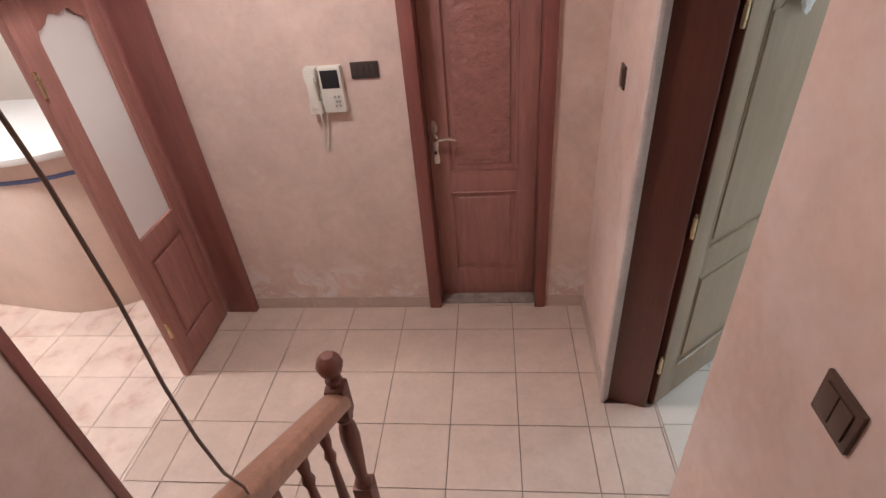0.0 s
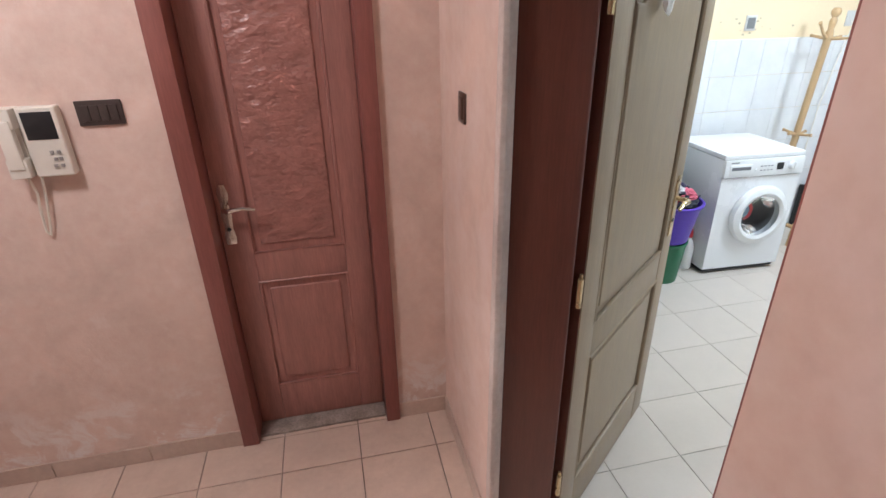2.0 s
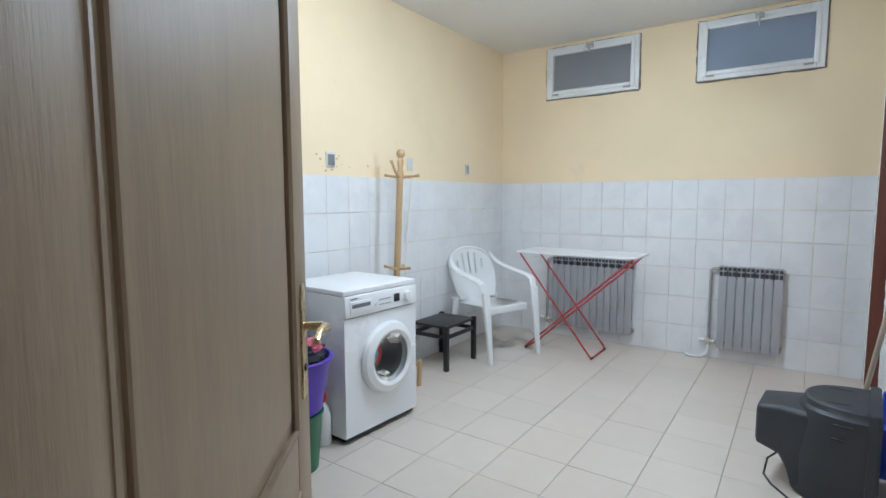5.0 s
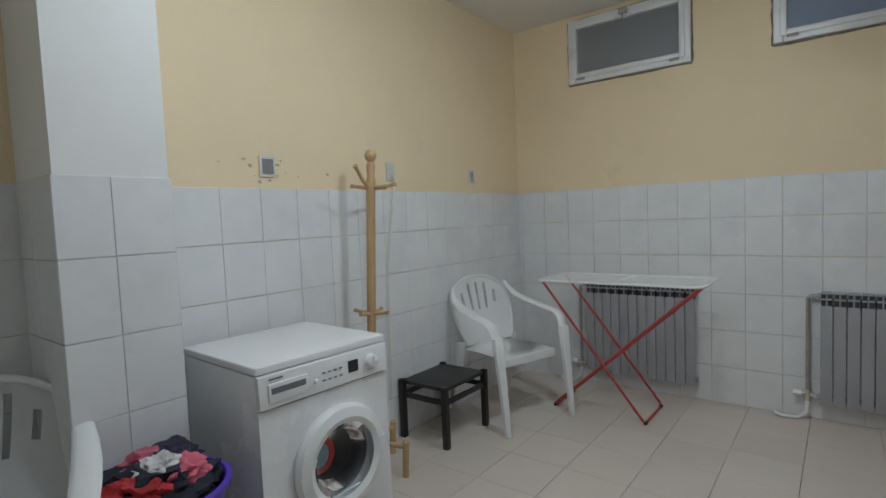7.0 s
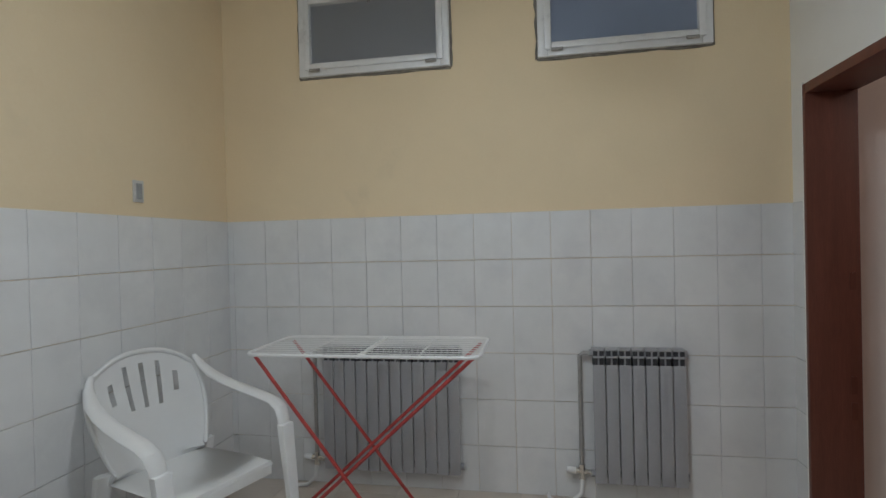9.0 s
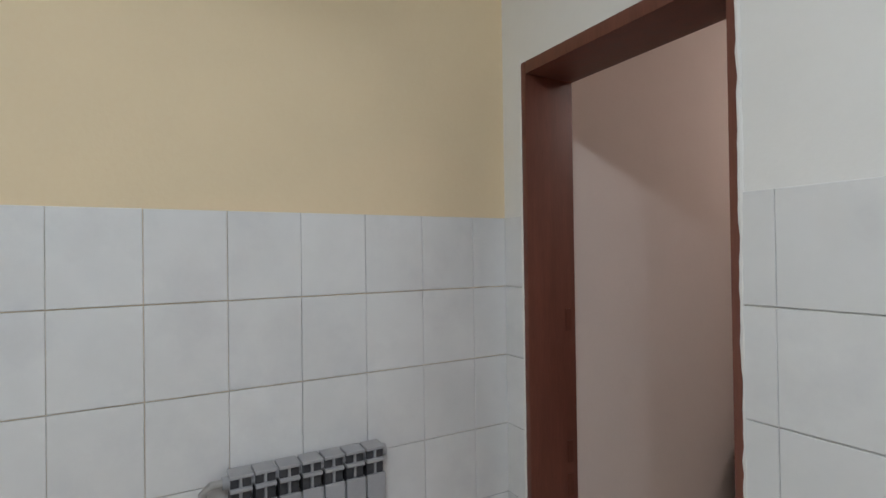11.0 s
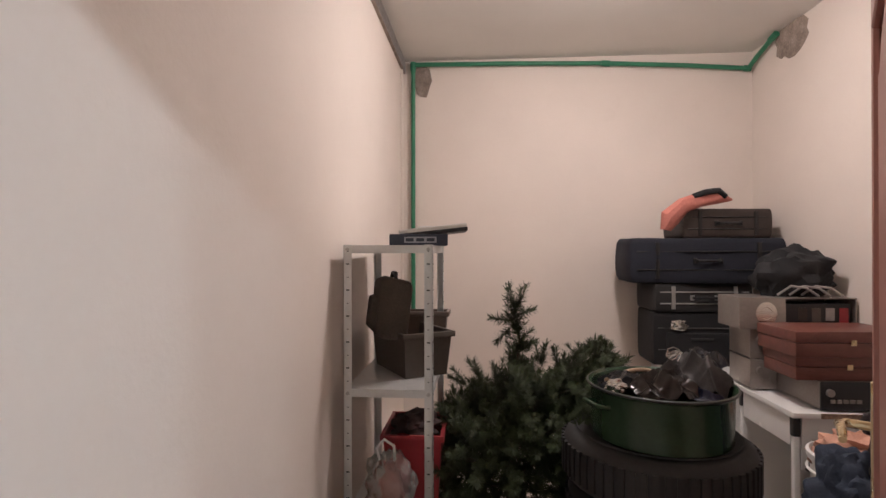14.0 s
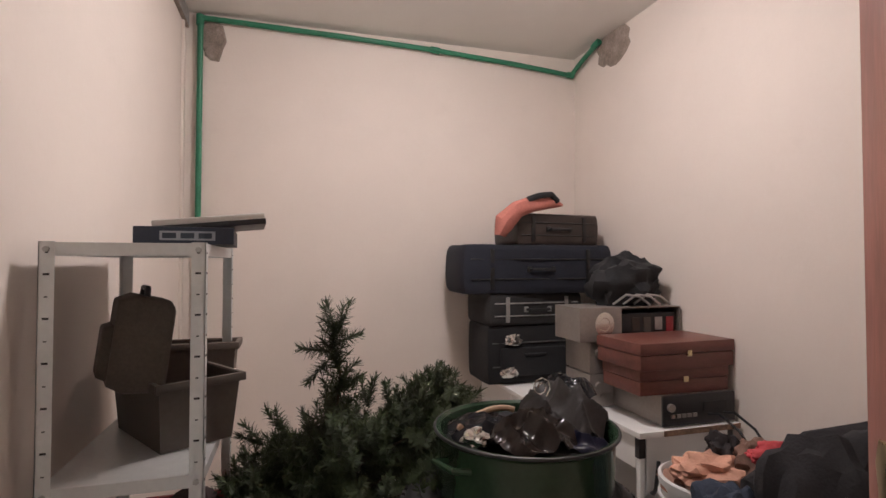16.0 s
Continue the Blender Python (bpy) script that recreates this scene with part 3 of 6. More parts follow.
def plate(label, m, w, h, material, keys, key_mat=None, category="light switch"):
    """A flat plate with rocker keys; its face looks to -y of m."""
    ob = new("switch_plate")
    ob.matrix_basis = m
    tagged(ob, label, category)
    bm = bmesh.new()
    bx(bm, -w / 2, -0.009, -h / 2, w / 2, 0, h / 2)
    p = part("cover", bm, material, ob, bev=0.003)
    for i in range(keys):
        a = -w / 2 + 0.012 + (w - 0.024) * i / keys
        bm = bmesh.new()
        bx(bm, a + 0.001, -0.013, -h / 2 + 0.014, a + (w - 0.024) / keys - 0.001, -0.008, h / 2 - 0.014)
        part("rocker", bm, key_mat or material, ob, bev=0.002)
    return ob


DARK_PLATE = mat("dark_bronze_plastic", (0.06, 0.045, 0.04), 0.35, var=0.1, bump=0.02)
plate("dark bronze four-key switch plate on the pink wall", pose(0.279, HY, 1.482), 0.135, 0.078, DARK_PLATE, 4)
plate("brown plastic light switch beside the laundry doorway", pose(HX, 2.995, 1.488, 0, 0, 270), 0.07, 0.092, BROWN_PLASTIC, 1)
plate("brown plastic light switch on the wall above the stairs", pose(HX, 1.42, 1.45, 0, 0, 270), 0.095, 0.09, BROWN_PLASTIC, 2)

# skirting
for nm, b in (("baseboard", (KX + 0.014, HY - 0.009, 0, 0.462, HY, 0.085)), ("baseboard", (1.172, HY - 0.009, 0, HX, HY, 0.085)), ("baseboard", (HX - 0.009, D1B + 0.06, 0, HX, HY - 0.009, 0.085))):
    n = max(1, round(max(b[3] - b[0], b[4] - b[1]) / 0.333))
    long_x = b[3] - b[0] > b[4] - b[1]
    sk = thing(nm, "pinkish tile skirting along the hall wall", "skirting", kind="structure")
    for i in range(n):
        c = list(b)
        if long_x:
            c[0], c[3] = b[0] + (b[3] - b[0]) * i / n + 0.001, b[0] + (b[3] - b[0]) * (i + 1) / n - 0.002
        else:
            c[1], c[4] = b[1] + (b[4] - b[1]) * i / n + 0.001, b[1] + (b[4] - b[1]) * (i + 1) / n - 0.002
        bm = bmesh.new()
        bx(bm, *c)
        part("tile", bm, SKIRT, sk, bev=0.0015, seg=1)

# stairs with their balustrade
stairs = thing("stairs", "pinkish tiled stairs that come down into the hall", "stairs", kind="structure")
for i in range(9):
    bm = bmesh.new()
    yf = 1.70 - 0.285 * i
    bx(bm, 0.30, yf - 0.285 - (0.3 if i == 8 else 0), 0 if i < 3 else 0.18 * i - 0.3, HX - 0.002, yf, 0.18 * (i + 1))
    part("step", bm, HALL_TILE, stairs, bev=0.008)
rail = thing("balustrade", "turned reddish wooden newel with worn handrail and balusters beside the stairs", "balustrade", (0.345, 1.965, 0))
bm = bmesh.new()
lathe(bm, [(0, 0.995), (0.02, 0.992), (0.036, 0.975), (0.044, 0.95), (0.036, 0.922), (0.022, 0.908), (0.018, 0.896), (0.027, 0.889), (0.029, 0.88), (0.02, 0.868), (0.02, 0.85)], 24)
part("ball_finial", bm, BROWN_WOOD, rail)
bm = bmesh.new()
bx(bm, -0.034, -0.034, 0.70, 0.034, 0.034, 0.855)
part("newel_block", bm, BROWN_WOOD, rail, bev=0.012)
bm = bmesh.new()
lathe(bm, [(0.026, 0.705), (0.032, 0.69), (0.02, 0.67), (0.03, 0.64), (0.036, 0.58), (0.03, 0.45), (0.022, 0.32), (0.032, 0.3), (0.034, 0.28)], 20)
bx(bm, -0.036, -0.036, 0, 0.036, 0.036, 0.285)
part("newel_post", bm, BROWN_WOOD, rail, bev=0.002)
bm = bmesh.new()
sec = [(1.35 * p, 1.25 * q) for p, q in [(-0.034, -0.02), (-0.024, -0.034), (0.024, -0.034), (0.034, -0.02), (0.034, 0.004), (0.028, 0.02), (0.014, 0.03), (-0.014, 0.03), (-0.028, 0.02), (-0.034, 0.004)]]
a = [bm.verts.new((u, -0.02, 0.80 + v)) for u, v in sec]
b = [bm.verts.new((u, -1.85, 0.80 + 1.83 * 0.68 + v)) for u, v in sec]
bm.faces.new(a)
bm.faces.new(b[::-1])
for i in range(len(sec)):
    bm.faces.new((a[i], a[(i + 1) % len(sec)], b[(i + 1) % len(sec)], b[i]))
part("handrail", bm, RAIL_WOOD, rail, "worn reddish-brown handrail", bev=0.003)
for i in range(11):
    y = -0.17 - 0.15 * i
    zt = 0.775 + (-y - 0.02) * 0.68
    zb = 0.18 * max(0, math.ceil((1.70 - (1.965 + y)) / 0.285))
    bm = bmesh.new()
    h = zt - zb
    lathe(bm, [(0.017, 0), (0.017, 0.1 * h), (0.022, 0.13 * h), (0.012, 0.17 * h), (0.021, 0.4 * h), (0.012, 0.78 * h), (0.02, 0.82 * h), (0.013, 0.86 * h), (0.018, 0.9 * h), (0.018, h)], 12, (0, y, zb))
    part("baluster", bm, BROWN_WOOD, rail)
bm = bmesh.new()
pts = [(0.29, 1.40, TOP), (0.295, 1.40, 2.4), (0.31, 1.40, 2.1), (0.33, 1.40, 1.89), (0.335, 1.40, 1.70), (0.33, 1.40, 1.52), (0.335, 1.40, 1.38), (0.35, 1.40, 1.27), (0.375, 1.40, 1.225), (0.385, 1.40, 1.1), (0.38, 1.4, 0.95)]
tube(bm, pts, 0.0032, 6)
solo("hanging_cable", bm, mat("brown_cable", (0.20, 0.14, 0.11), 0.5, var=0.1), "thin brown cable hanging from the ceiling over the handrail", "cable")

# kitchen, seen through the double door
bar = thing("bar_counter", "rounded peach plaster bar counter with a white top in the kitchen", "bar counter", (0, 0, 0))


def bar_outline(grow):
    pts = [(-3.6, 3.55 - grow)]
    for i in range(15):
        q = radians(-100 + 190 * i / 14)
        pts.append((-1.95 + (0.62 + grow) * math.cos(q), 3.78 + (0.5 + grow) * math.sin(q)))
    pts.append((-3.6, 4.25 + grow))
    return pts


PEACH = mat("peach_bar_plaster", (0.74, 0.58, 0.50), 0.6, var=0.08, scale=4, bump=0.15)
for nm, zz, g, m in (("body", (0, 1.09), 0.0, PEACH), ("blue_band", (0.96, 0.985), 0.006, mat("blue_trim", (0.12, 0.16, 0.35), 0.4)), ("top", (1.091, 1.13), 0.06, WHITE_PLASTIC)):
    bm = bmesh.new()
    prism(bm, bar_outline(g), zz[0], zz[1], "z")
    part(nm, bm, m, bar, bev=0.004)
cupboard = thing("kitchen_unit", "white kitchen unit against the far kitchen wall", "kitchen unit", (-4.4, 4.55, 0))
bm = bmesh.new()
bx(bm, -0.45, -0.28, 0.09, 0.45, 0.3, 0.88)
part("body", bm, ENAMEL, cupboard, bev=0.003)
for s in (-1, 1):
    bm = bmesh.new()
    bx(bm, min(0.005 * s, 0.445 * s), -0.30, 0.1, max(0.005 * s, 0.445 * s), -0.281, 0.87)
    d = part("door", bm, ENAMEL, cupboard, bev=0.003)
    bm = bmesh.new()
    tube(bm, [(0.05 * s, -0.302, 0.7), (0.05 * s, -0.325, 0.71), (0.05 * s, -0.325, 0.8), (0.05 * s, -0.302, 0.81)], 0.005, 8)
    part("handle", bm, CHROME, d)
bm = bmesh.new()
bx(bm, -0.47, -0.32, 0.88, 0.47, 0.3, 0.92)
part("worktop", bm, WHITE_PLASTIC, cupboard, bev=0.004)
bm = bmesh.new()
bx(bm, -0.43, -0.22, 0, 0.43, 0.28, 0.09)
part("plinth", bm, BLACK_PLASTIC, cupboard)


# ---- laundry ----
PVC = mat("white_window_plastic", (0.74, 0.74, 0.73), 0.3, var=0.05, scale=6, bump=0.03, second=(0.55, 0.54, 0.52), amount=(0.62, 0.85), second_scale=9)
SEALANT = mat("dirty_window_joint", (0.22, 0.20, 0.17), 0.9, var=0.4, scale=18, fine=90, bump=0.8)


def window(name, y0, y1, glass_mat, label):
    w = thing(name, label, "window", (LX1, 0, 0), kind="structure")
    z0, z1 = WZ
    t = 0.052
    for nm, b in (("frame_side", (-0.028, y0, z0, 0.05, y0 + t, z1)), ("frame_side", (-0.028, y1 - t, z0, 0.05, y1, z1)), ("frame_sill", (-0.028, y0 + t, z0, 0.05, y1 - t, z0 + t)), ("frame_head", (-0.028, y0 + t, z1 - t, 0.05, y1 - t, z1))):
        bm = bmesh.new()
        bx(bm, *b)
        part(nm, bm, PVC, w, bev=0.006)
    s = 0.016
    for nm, b in (("sash_side", (-0.04, y0 + t - s, z0 + t - s, 0.03, y0 + t + 0.018, z1 - t + s)), ("sash_side", (-0.04, y1 - t - 0.018, z0 + t - s, 0.03, y1 - t + s, z1 - t + s)),
                  ("sash_rail", (-0.04, y0 + t + 0.018, z0 + t - s, 0.03, y1 - t - 0.018, z0 + t + 0.018)), ("sash_rail", (-0.04, y0 + t + 0.018, z1 - t - 0.018, 0.03, y1 - t - 0.018, z1 - t + s))):
        bm = bmesh.new()
        bx(bm, *b)
        part(nm, bm, PVC, w, bev=0.005)
    bm = bmesh.new()
    bx(bm, -0.008, y0 + t + 0.01, z0 + t + 0.01, 0.0, y1 - t - 0.01, z1 - t - 0.01)
    pane = part("pane", bm, glass_mat, w, "dull frosted glass")
    pane.visible_shadow = False
    bm = bmesh.new()
    ym = (y0 + y1) / 2
    bx(bm, -0.075, ym - 0.03, z1 - 0.055, -0.04, ym + 0.03, z1 - 0.02)
    tube(bm, [(-0.06, ym, z1 - 0.04), (-0.075, ym, z1 - 0.065), (-0.07, ym, z1 - 0.11)], 0.008, 8)
    part("latch", bm, PIPE_GREY, w, "grey metal latch", bev=0.003)
    for yy in (y0 + 0.1, y1 - 0.1):
        bm = bmesh.new()
        tube(bm, [(-0.043, yy - 0.03, z0 + 0.03), (-0.043, yy + 0.03, z0 + 0.03)], 0.009, 8)
        part("hinge", bm, PIPE_GREY, w)
    bm = bmesh.new()
    random.seed(int(y0 * 100))
    ring = [(y0 - 0.004, z0 - 0.004), (y1 + 0.004, z0 - 0.004), (y1 + 0.004, z1 + 0.002), (y0 - 0.004, z1 + 0.002)]
    for (a, b), (c, d) in zip(ring, ring[1:] + ring[:1]):
        n = 10
        tube(bm, [(-0.003, a + (c - a) * i / n + random.uniform(-0.003, 0.003), b + (d - b) * i / n + random.uniform(-0.003, 0.003)) for i in range(n + 1)], [random.uniform(0.004, 0.011) for _ in range(n + 1)], 6)
    part("dirty_joint", bm, SEALANT, w, "grimy joint round the frame")


window("window_1", *W1, FROST_GREY, "high white plastic window with grimy joint and grey frosted pane")
window("window_2", *W2, FROST_BLUE, "high white plastic window with blue frosted pane")
well = setting("wall_light_well", [(LX1 + 0.55, W1[0] - 0.3, 1.9, LX1 + 0.65, W1[1] + 0.4, 3.4)], CEMENT, "grey wall of the light well outside the window")
outside = setting("ground_outside", [(LX1 + 0.3, -400, 1.6, LX1 + 400, 400, 2.1)], CEMENT, "bare ground outside the windows", "ground")


def radiator(label, y0, n, dy=0.0645):
    z0, z1, xf = 0.115, 0.805, 6.315
    r = thing("radiator", label, "radiator", (0, 0, 0), group="radiators under the windows")
    for i in range(n):
        a = y0 + dy * i
        bm = bmesh.new()
        bx(bm, xf, a + 0.0025, z0, xf + 0.012, a + dy - 0.0025, z1 - 0.085)
        bx(bm, xf + 0.012, a + dy / 2 - 0.004, z0 + 0.01, xf + 0.05, a + dy / 2 + 0.004, z1 - 0.09)
        sec = part("section", bm, RAD_GREY, r, bev=0.003)
        bm = bmesh.new()
        bx(bm, xf + 0.004, a + 0.003, z1 - 0.014, xf + 0.07, a + dy - 0.003, z1 - 0.004)
        bx(bm, xf + 0.001, a + 0.004, z1 - 0.05, xf + 0.06, a + dy - 0.004, z1 - 0.040)
        bx(bm, xf + 0.01, a + dy / 2 - 0.004, z1 - 0.09, xf + 0.06, a + dy / 2 + 0.004, z1 - 0.01)
        part("top_fin", bm, RAD_GREY, sec, bev=0.003)
        # near-black boxes fill the openings between the fins, standing in for their shade
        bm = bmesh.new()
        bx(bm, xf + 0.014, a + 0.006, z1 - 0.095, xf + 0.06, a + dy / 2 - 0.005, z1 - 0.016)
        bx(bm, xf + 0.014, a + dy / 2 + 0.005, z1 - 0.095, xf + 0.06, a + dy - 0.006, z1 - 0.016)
        part("fin_gap_shade", bm, RAD_SHADE, sec)
    y1 = y0 + dy * n
    for z in (z0 + 0.035, z1 - 0.03):
        bm = bmesh.new()
        tube(bm, [(xf + 0.04, y0 - 0.012, z), (xf + 0.04, y1 + 0.012, z)], 0.018, 12)
        part("header_tube", bm, RAD_GREY, r)
    for a in (y0 + 0.1, y1 - 0.1):
        bm = bmesh.new()
        bx(bm, xf + 0.045, a - 0.01, z1 - 0.12, LX1 - 0.0075, a + 0.01, z1 - 0.1)
        part("wall_bracket", bm, PIPE_GREY, r)
    bm = bmesh.new()
    yp = y1 + 0.06
    tube(bm, [(xf + 0.04, y1 + 0.005, z1 - 0.03), (xf + 0.04, yp - 0.02, z1 - 0.03), (xf + 0.04, yp, z1 - 0.045), (xf + 0.04, yp, z0 + 0.09), (xf + 0.04, yp, z0 + 0.06)], 0.011, 10)
    part("feed_pipe", bm, PIPE_GREY, r, "bare grey feed pipe")
    bm = bmesh.new()
    tube(bm, [(xf + 0.04, yp + 0.035, z0 + 0.045), (xf + 0.04, yp - 0.0, z0 + 0.045), (xf + 0.04, y1 - 0.005, z0 + 0.035)], [0.017, 0.014, 0.012], 12)
    tube(bm, [(xf + 0.04, yp, z0 + 0.08), (xf + 0.04, yp, z0 + 0.0)], 0.016, 12)
    v = part("valve", bm, CHROME, r)
    bm = bmesh.new()
    tube(bm, [(xf + 0.04, yp + 0.03, z0 + 0.045), (xf + 0.04, yp + 0.075, z0 + 0.05)], [0.018, 0.015], 12)
    part("valve_cap", bm, WHITE_PLASTIC, v, "white plastic cap")
    bm = bmesh.new()
    tube(bm, [(xf + 0.03, yp, z0 + 0.005), (xf + 0.02, yp + 0.005, z0 - 0.06), (xf + 0.01, yp + 0.05, 0.014), (xf, yp + 0.14, 0.012), (xf + 0.03, yp + 0.17, 0.012), (xf + 0.07, yp + 0.17, 0.012)], 0.011, 8)
    part("floor_pipe", bm, WHITE_PLASTIC, r, "white plastic pipe to the floor")


radiator("grey aluminium radiator of seven sections on the tiled wall", 2.296, 7)
radiator("long grey aluminium radiator on the tiled wall behind the drying rack", 3.435, 12)

# drying rack
dr = thing("drying_rack", "folding drying rack with white wire top and crossed red legs", "drying rack", (5.92, 3.78, 0))


def rounded(x, y, r, z, n=5):
    pts = []
    for cx, cy, a0 in ((x - r, y - r, 0), (-x + r, y - r, 90), (-x + r, -y + r, 180), (x - r, -y + r, 270)):
        pts += [(cx + r * math.cos(radians(a0 + 90 * i / n)), cy + r * math.sin(radians(a0 + 90 * i / n)), z) for i in range(n + 1)]
    return pts


bm = bmesh.new()
tube(bm, rounded(0.225, 0.525, 0.06, 0.885), 0.008, 8, closed=True)
top_frame = part("top_frame", bm, WHITE_WIRE, dr)
for i in range(9):
    x = -0.18 + 0.045 * i
    bm = bmesh.new()
    tube(bm, [(x, -0.523, 0.888), (x, 0.523, 0.888)], 0.0024, 6)
    part("wire", bm, WHITE_WIRE, top_frame)
for y, r in ((0.0, 0.009), (-0.26, 0.004), (0.26, 0.004)):
    bm = bmesh.new()
    tube(bm, [(-0.225, y, 0.882), (0.225, y, 0.882)], r, 8)
    part("cross_bar", bm, WHITE_WIRE, top_frame)
for s, x in ((1, 0.19), (-1, 0.17)):
    bm = bmesh.new()
    pts = [(-x, 0.49 * s, 0.872), (-x, -0.165 * s if s > 0 else 0.43, 0.03), (-x + 0.03, (-0.165 * s if s > 0 else 0.43) - 0.01 * s, 0.011), (x - 0.03, (-0.165 * s if s > 0 else 0.43) - 0.01 * s, 0.011), (x, -0.165 * s if s > 0 else 0.43, 0.03), (x, 0.49 * s, 0.872)]
    tube(bm, pts, 0.0085, 8)
    leg = part("leg_frame", bm, RED_STEEL, dr)
    for sx in (-1, 1):
        bm = bmesh.new()
        yy = (-0.165 * s if s > 0 else 0.43) - 0.01 * s
        tube(bm, [(sx * (x - 0.04), yy, 0.011), (sx * (x - 0.01), yy, 0.0125)], 0.0115, 8)
        part("foot_cap", bm, BLACK_PLASTIC, leg)


# plastic chairs
def armchair_shape(chair, mat_):
    """One moulded garden armchair at the origin, open side to -y."""
    def pt(u, v):
        # u across, v from the seat's front (0) over its rear (0.5) up the back (1)
        if v <= 0.5:
            t = v / 0.5
            y = -0.24 + 0.44 * t
            z = 0.43 - 0.02 * t - 0.018 * (1 - abs(u) ** 2) * math.sin(math.pi * t) - (0.02 * (1 - t) ** 6)
            x = u * (0.235 - 0.015 * t)
        else:
            t = (v - 0.5) / 0.5
            y = 0.20 + 0.035 * math.sin(t * 1.6) + 0.09 * t - 0.05 * abs(u) ** 2 * (1 - 0.2 * t)
            z = 0.41 + 0.45 * t - 0.085 * abs(u) ** 2.4 * t ** 2
            x = u * (0.125 + 0.135 * math.sin(math.pi * min(1, 0.16 + t * 0.52)))
        return Vector((x, y, z))

    seat, back = bmesh.new(), bmesh.new()
    N = 14

    def sheet(bm, us, vs, skip, at=pt):
        grid = [[bm.verts.new(at(u, v)) for u in us] for v in vs]
        for j in range(len(vs) - 1):
            for i in range(len(us) - 1):
                if not skip(us[i], us[i + 1], vs[j], vs[j + 1]):
                    bm.faces.new((grid[j][i], grid[j][i + 1], grid[j + 1][i + 1], grid[j + 1][i]))
        for v in [v for v in bm.verts if not v.link_faces]:
            bm.verts.remove(v)
        bmesh.ops.solidify(bm, geom=bm.faces[:], thickness=0.006)

    us = [-1 + 2 * i / 46 for i in range(47)]
    sheet(seat, us, [0.5 * j / 10 for j in range(11)], lambda a, b, c, d: False)
    # the back: five narrow slots that fan out towards the top
    vs = [0.5 + 0.5 * j / 20 for j in range(21)]
    edges = [-1, -0.93, -0.85, -0.77]
    for k in (-2, -1, 0, 1, 2):
        edges += [k * 0.3 - 0.045, k * 0.3, k * 0.3 + 0.045]
        if k < 2:
            edges += [k * 0.3 + 0.15]
    us = edges + [0.77, 0.85, 0.93, 1]

    def fan(u, v):
        g = 0.62 + 0.62 * (v - 0.5) + 0.5 * (v - 0.5) ** 2
        return pt(u * (g + (1 - g) * u * u), v)

    def slot(a, b, c, d):
        m, k = (a + b) / 2, round((a + b) / 2 / 0.3)
        return abs(m - 0.3 * k) < 0.03 and abs(k) < 3 and 0.74 + 0.012 * k * k < (c + d) / 2 < 0.955 - 0.014 * k * k
    sheet(back, us, vs, slot, fan)
    part("seat", seat, mat_, chair)
    part("backrest", back, mat_, chair)
    bm = bmesh.new()
    edge = [pt(-1, 0.5 + 0.5 * j / 12) for j in range(13)] + [pt(-1 + 2 * i / 10, 1.0) for i in range(1, 10)] + [pt(1, 1 - 0.5 * j / 12) for j in range(13)]
    tube(bm, edge, 0.011, 8)
    part("back_rim", bm, mat_, chair)
    for s in (-1, 1):
        bm = bmesh.new()
        pts = [(0.232, 0.268, 0.81), (0.255, 0.245, 0.765), (0.274, 0.19, 0.722), (0.288, 0.10, 0.692), (0.297, 0.0, 0.672), (0.302, -0.10, 0.655), (0.302, -0.18, 0.641), (0.298, -0.225, 0.618), (0.292, -0.245, 0.575), (0.289, -0.25, 0.54)]
        prev = None
        for i, p in enumerate(pts):
            w = (0.012, 0.022, 0.03, 0.035, 0.038, 0.038, 0.037, 0.036, 0.034, 0.032)[i]
            f = Vector(pts[min(i + 1, 9)]) - Vector(pts[max(i - 1, 0)])
            up = Vector((0, -f.z, f.y)).normalized() * (-0.013 if f.y < 0 else 0.013)
            ring = [bm.verts.new((s * p[0] + w * math.cos(2 * math.pi * k / 12), p[1] + up.y * math.sin(2 * math.pi * k / 12), p[2] + up.z * math.sin(2 * math.pi * k / 12))) for k in range(12)]
            if prev:
                for k in range(12):
                    bm.faces.new((prev[k], prev[(k + 1) % 12], ring[(k + 1) % 12], ring[k]))
            else:
                bm.faces.new(ring[::-1])
            prev = ring
        bm.faces.new(prev)
        bmesh.ops.recalc_face_normals(bm, faces=bm.faces[:])
        arm = part("armrest", bm, mat_, chair)
        for p in arm.data.polygons:
            p.use_smooth = True
        for (x0, y0, z0), (x1, y1, z1) in (((s * 0.29, -0.25, 0.56), (s * 0.284, -0.32, 0)), ((s * 0.235, 0.2, 0.45), (s * 0.25, 0.30, 0))):
            bm = bmesh.new()
            a = [bm.verts.new((x0 + u * 0.033, y0 + v * 0.024, z0)) for u, v in ((-1, -1), (1, -1), (1, 0.4), (0, 1), (-1, 0.4))]
            b = [bm.verts.new((x1 + u * 0.018, y1 + v * 0.016, z1)) for u, v in ((-1, -1), (1, -1), (1, 0.4), (0, 1), (-1, 0.4))]
            bm.faces.new(a)
            bm.faces.new(b[::-1])
            for k in range(5):
                bm.faces.new((a[k], a[(k + 1) % 5], b[(k + 1) % 5], b[k]))
            part("leg", bm, mat_, chair, bev=0.004)
    bm = bmesh.new()
    bx(bm, -0.225, -0.238, 0.372, 0.225, -0.222, 0.425)
    part("apron", bm, mat_, chair, bev=0.004)


chair_a = thing("garden_chair", "white moulded plastic armchair with slotted back beside the black stool", "chair", (5.505, 4.45, 0), -19, group="white plastic armchairs")
armchair_shape(chair_a, WHITE_PLASTIC)
chair_a.scale = (0.97, 1.02, 1.06)
c = copy_thing(chair_a, pose(2.74, 4.40, 0, 0, 0, -22))
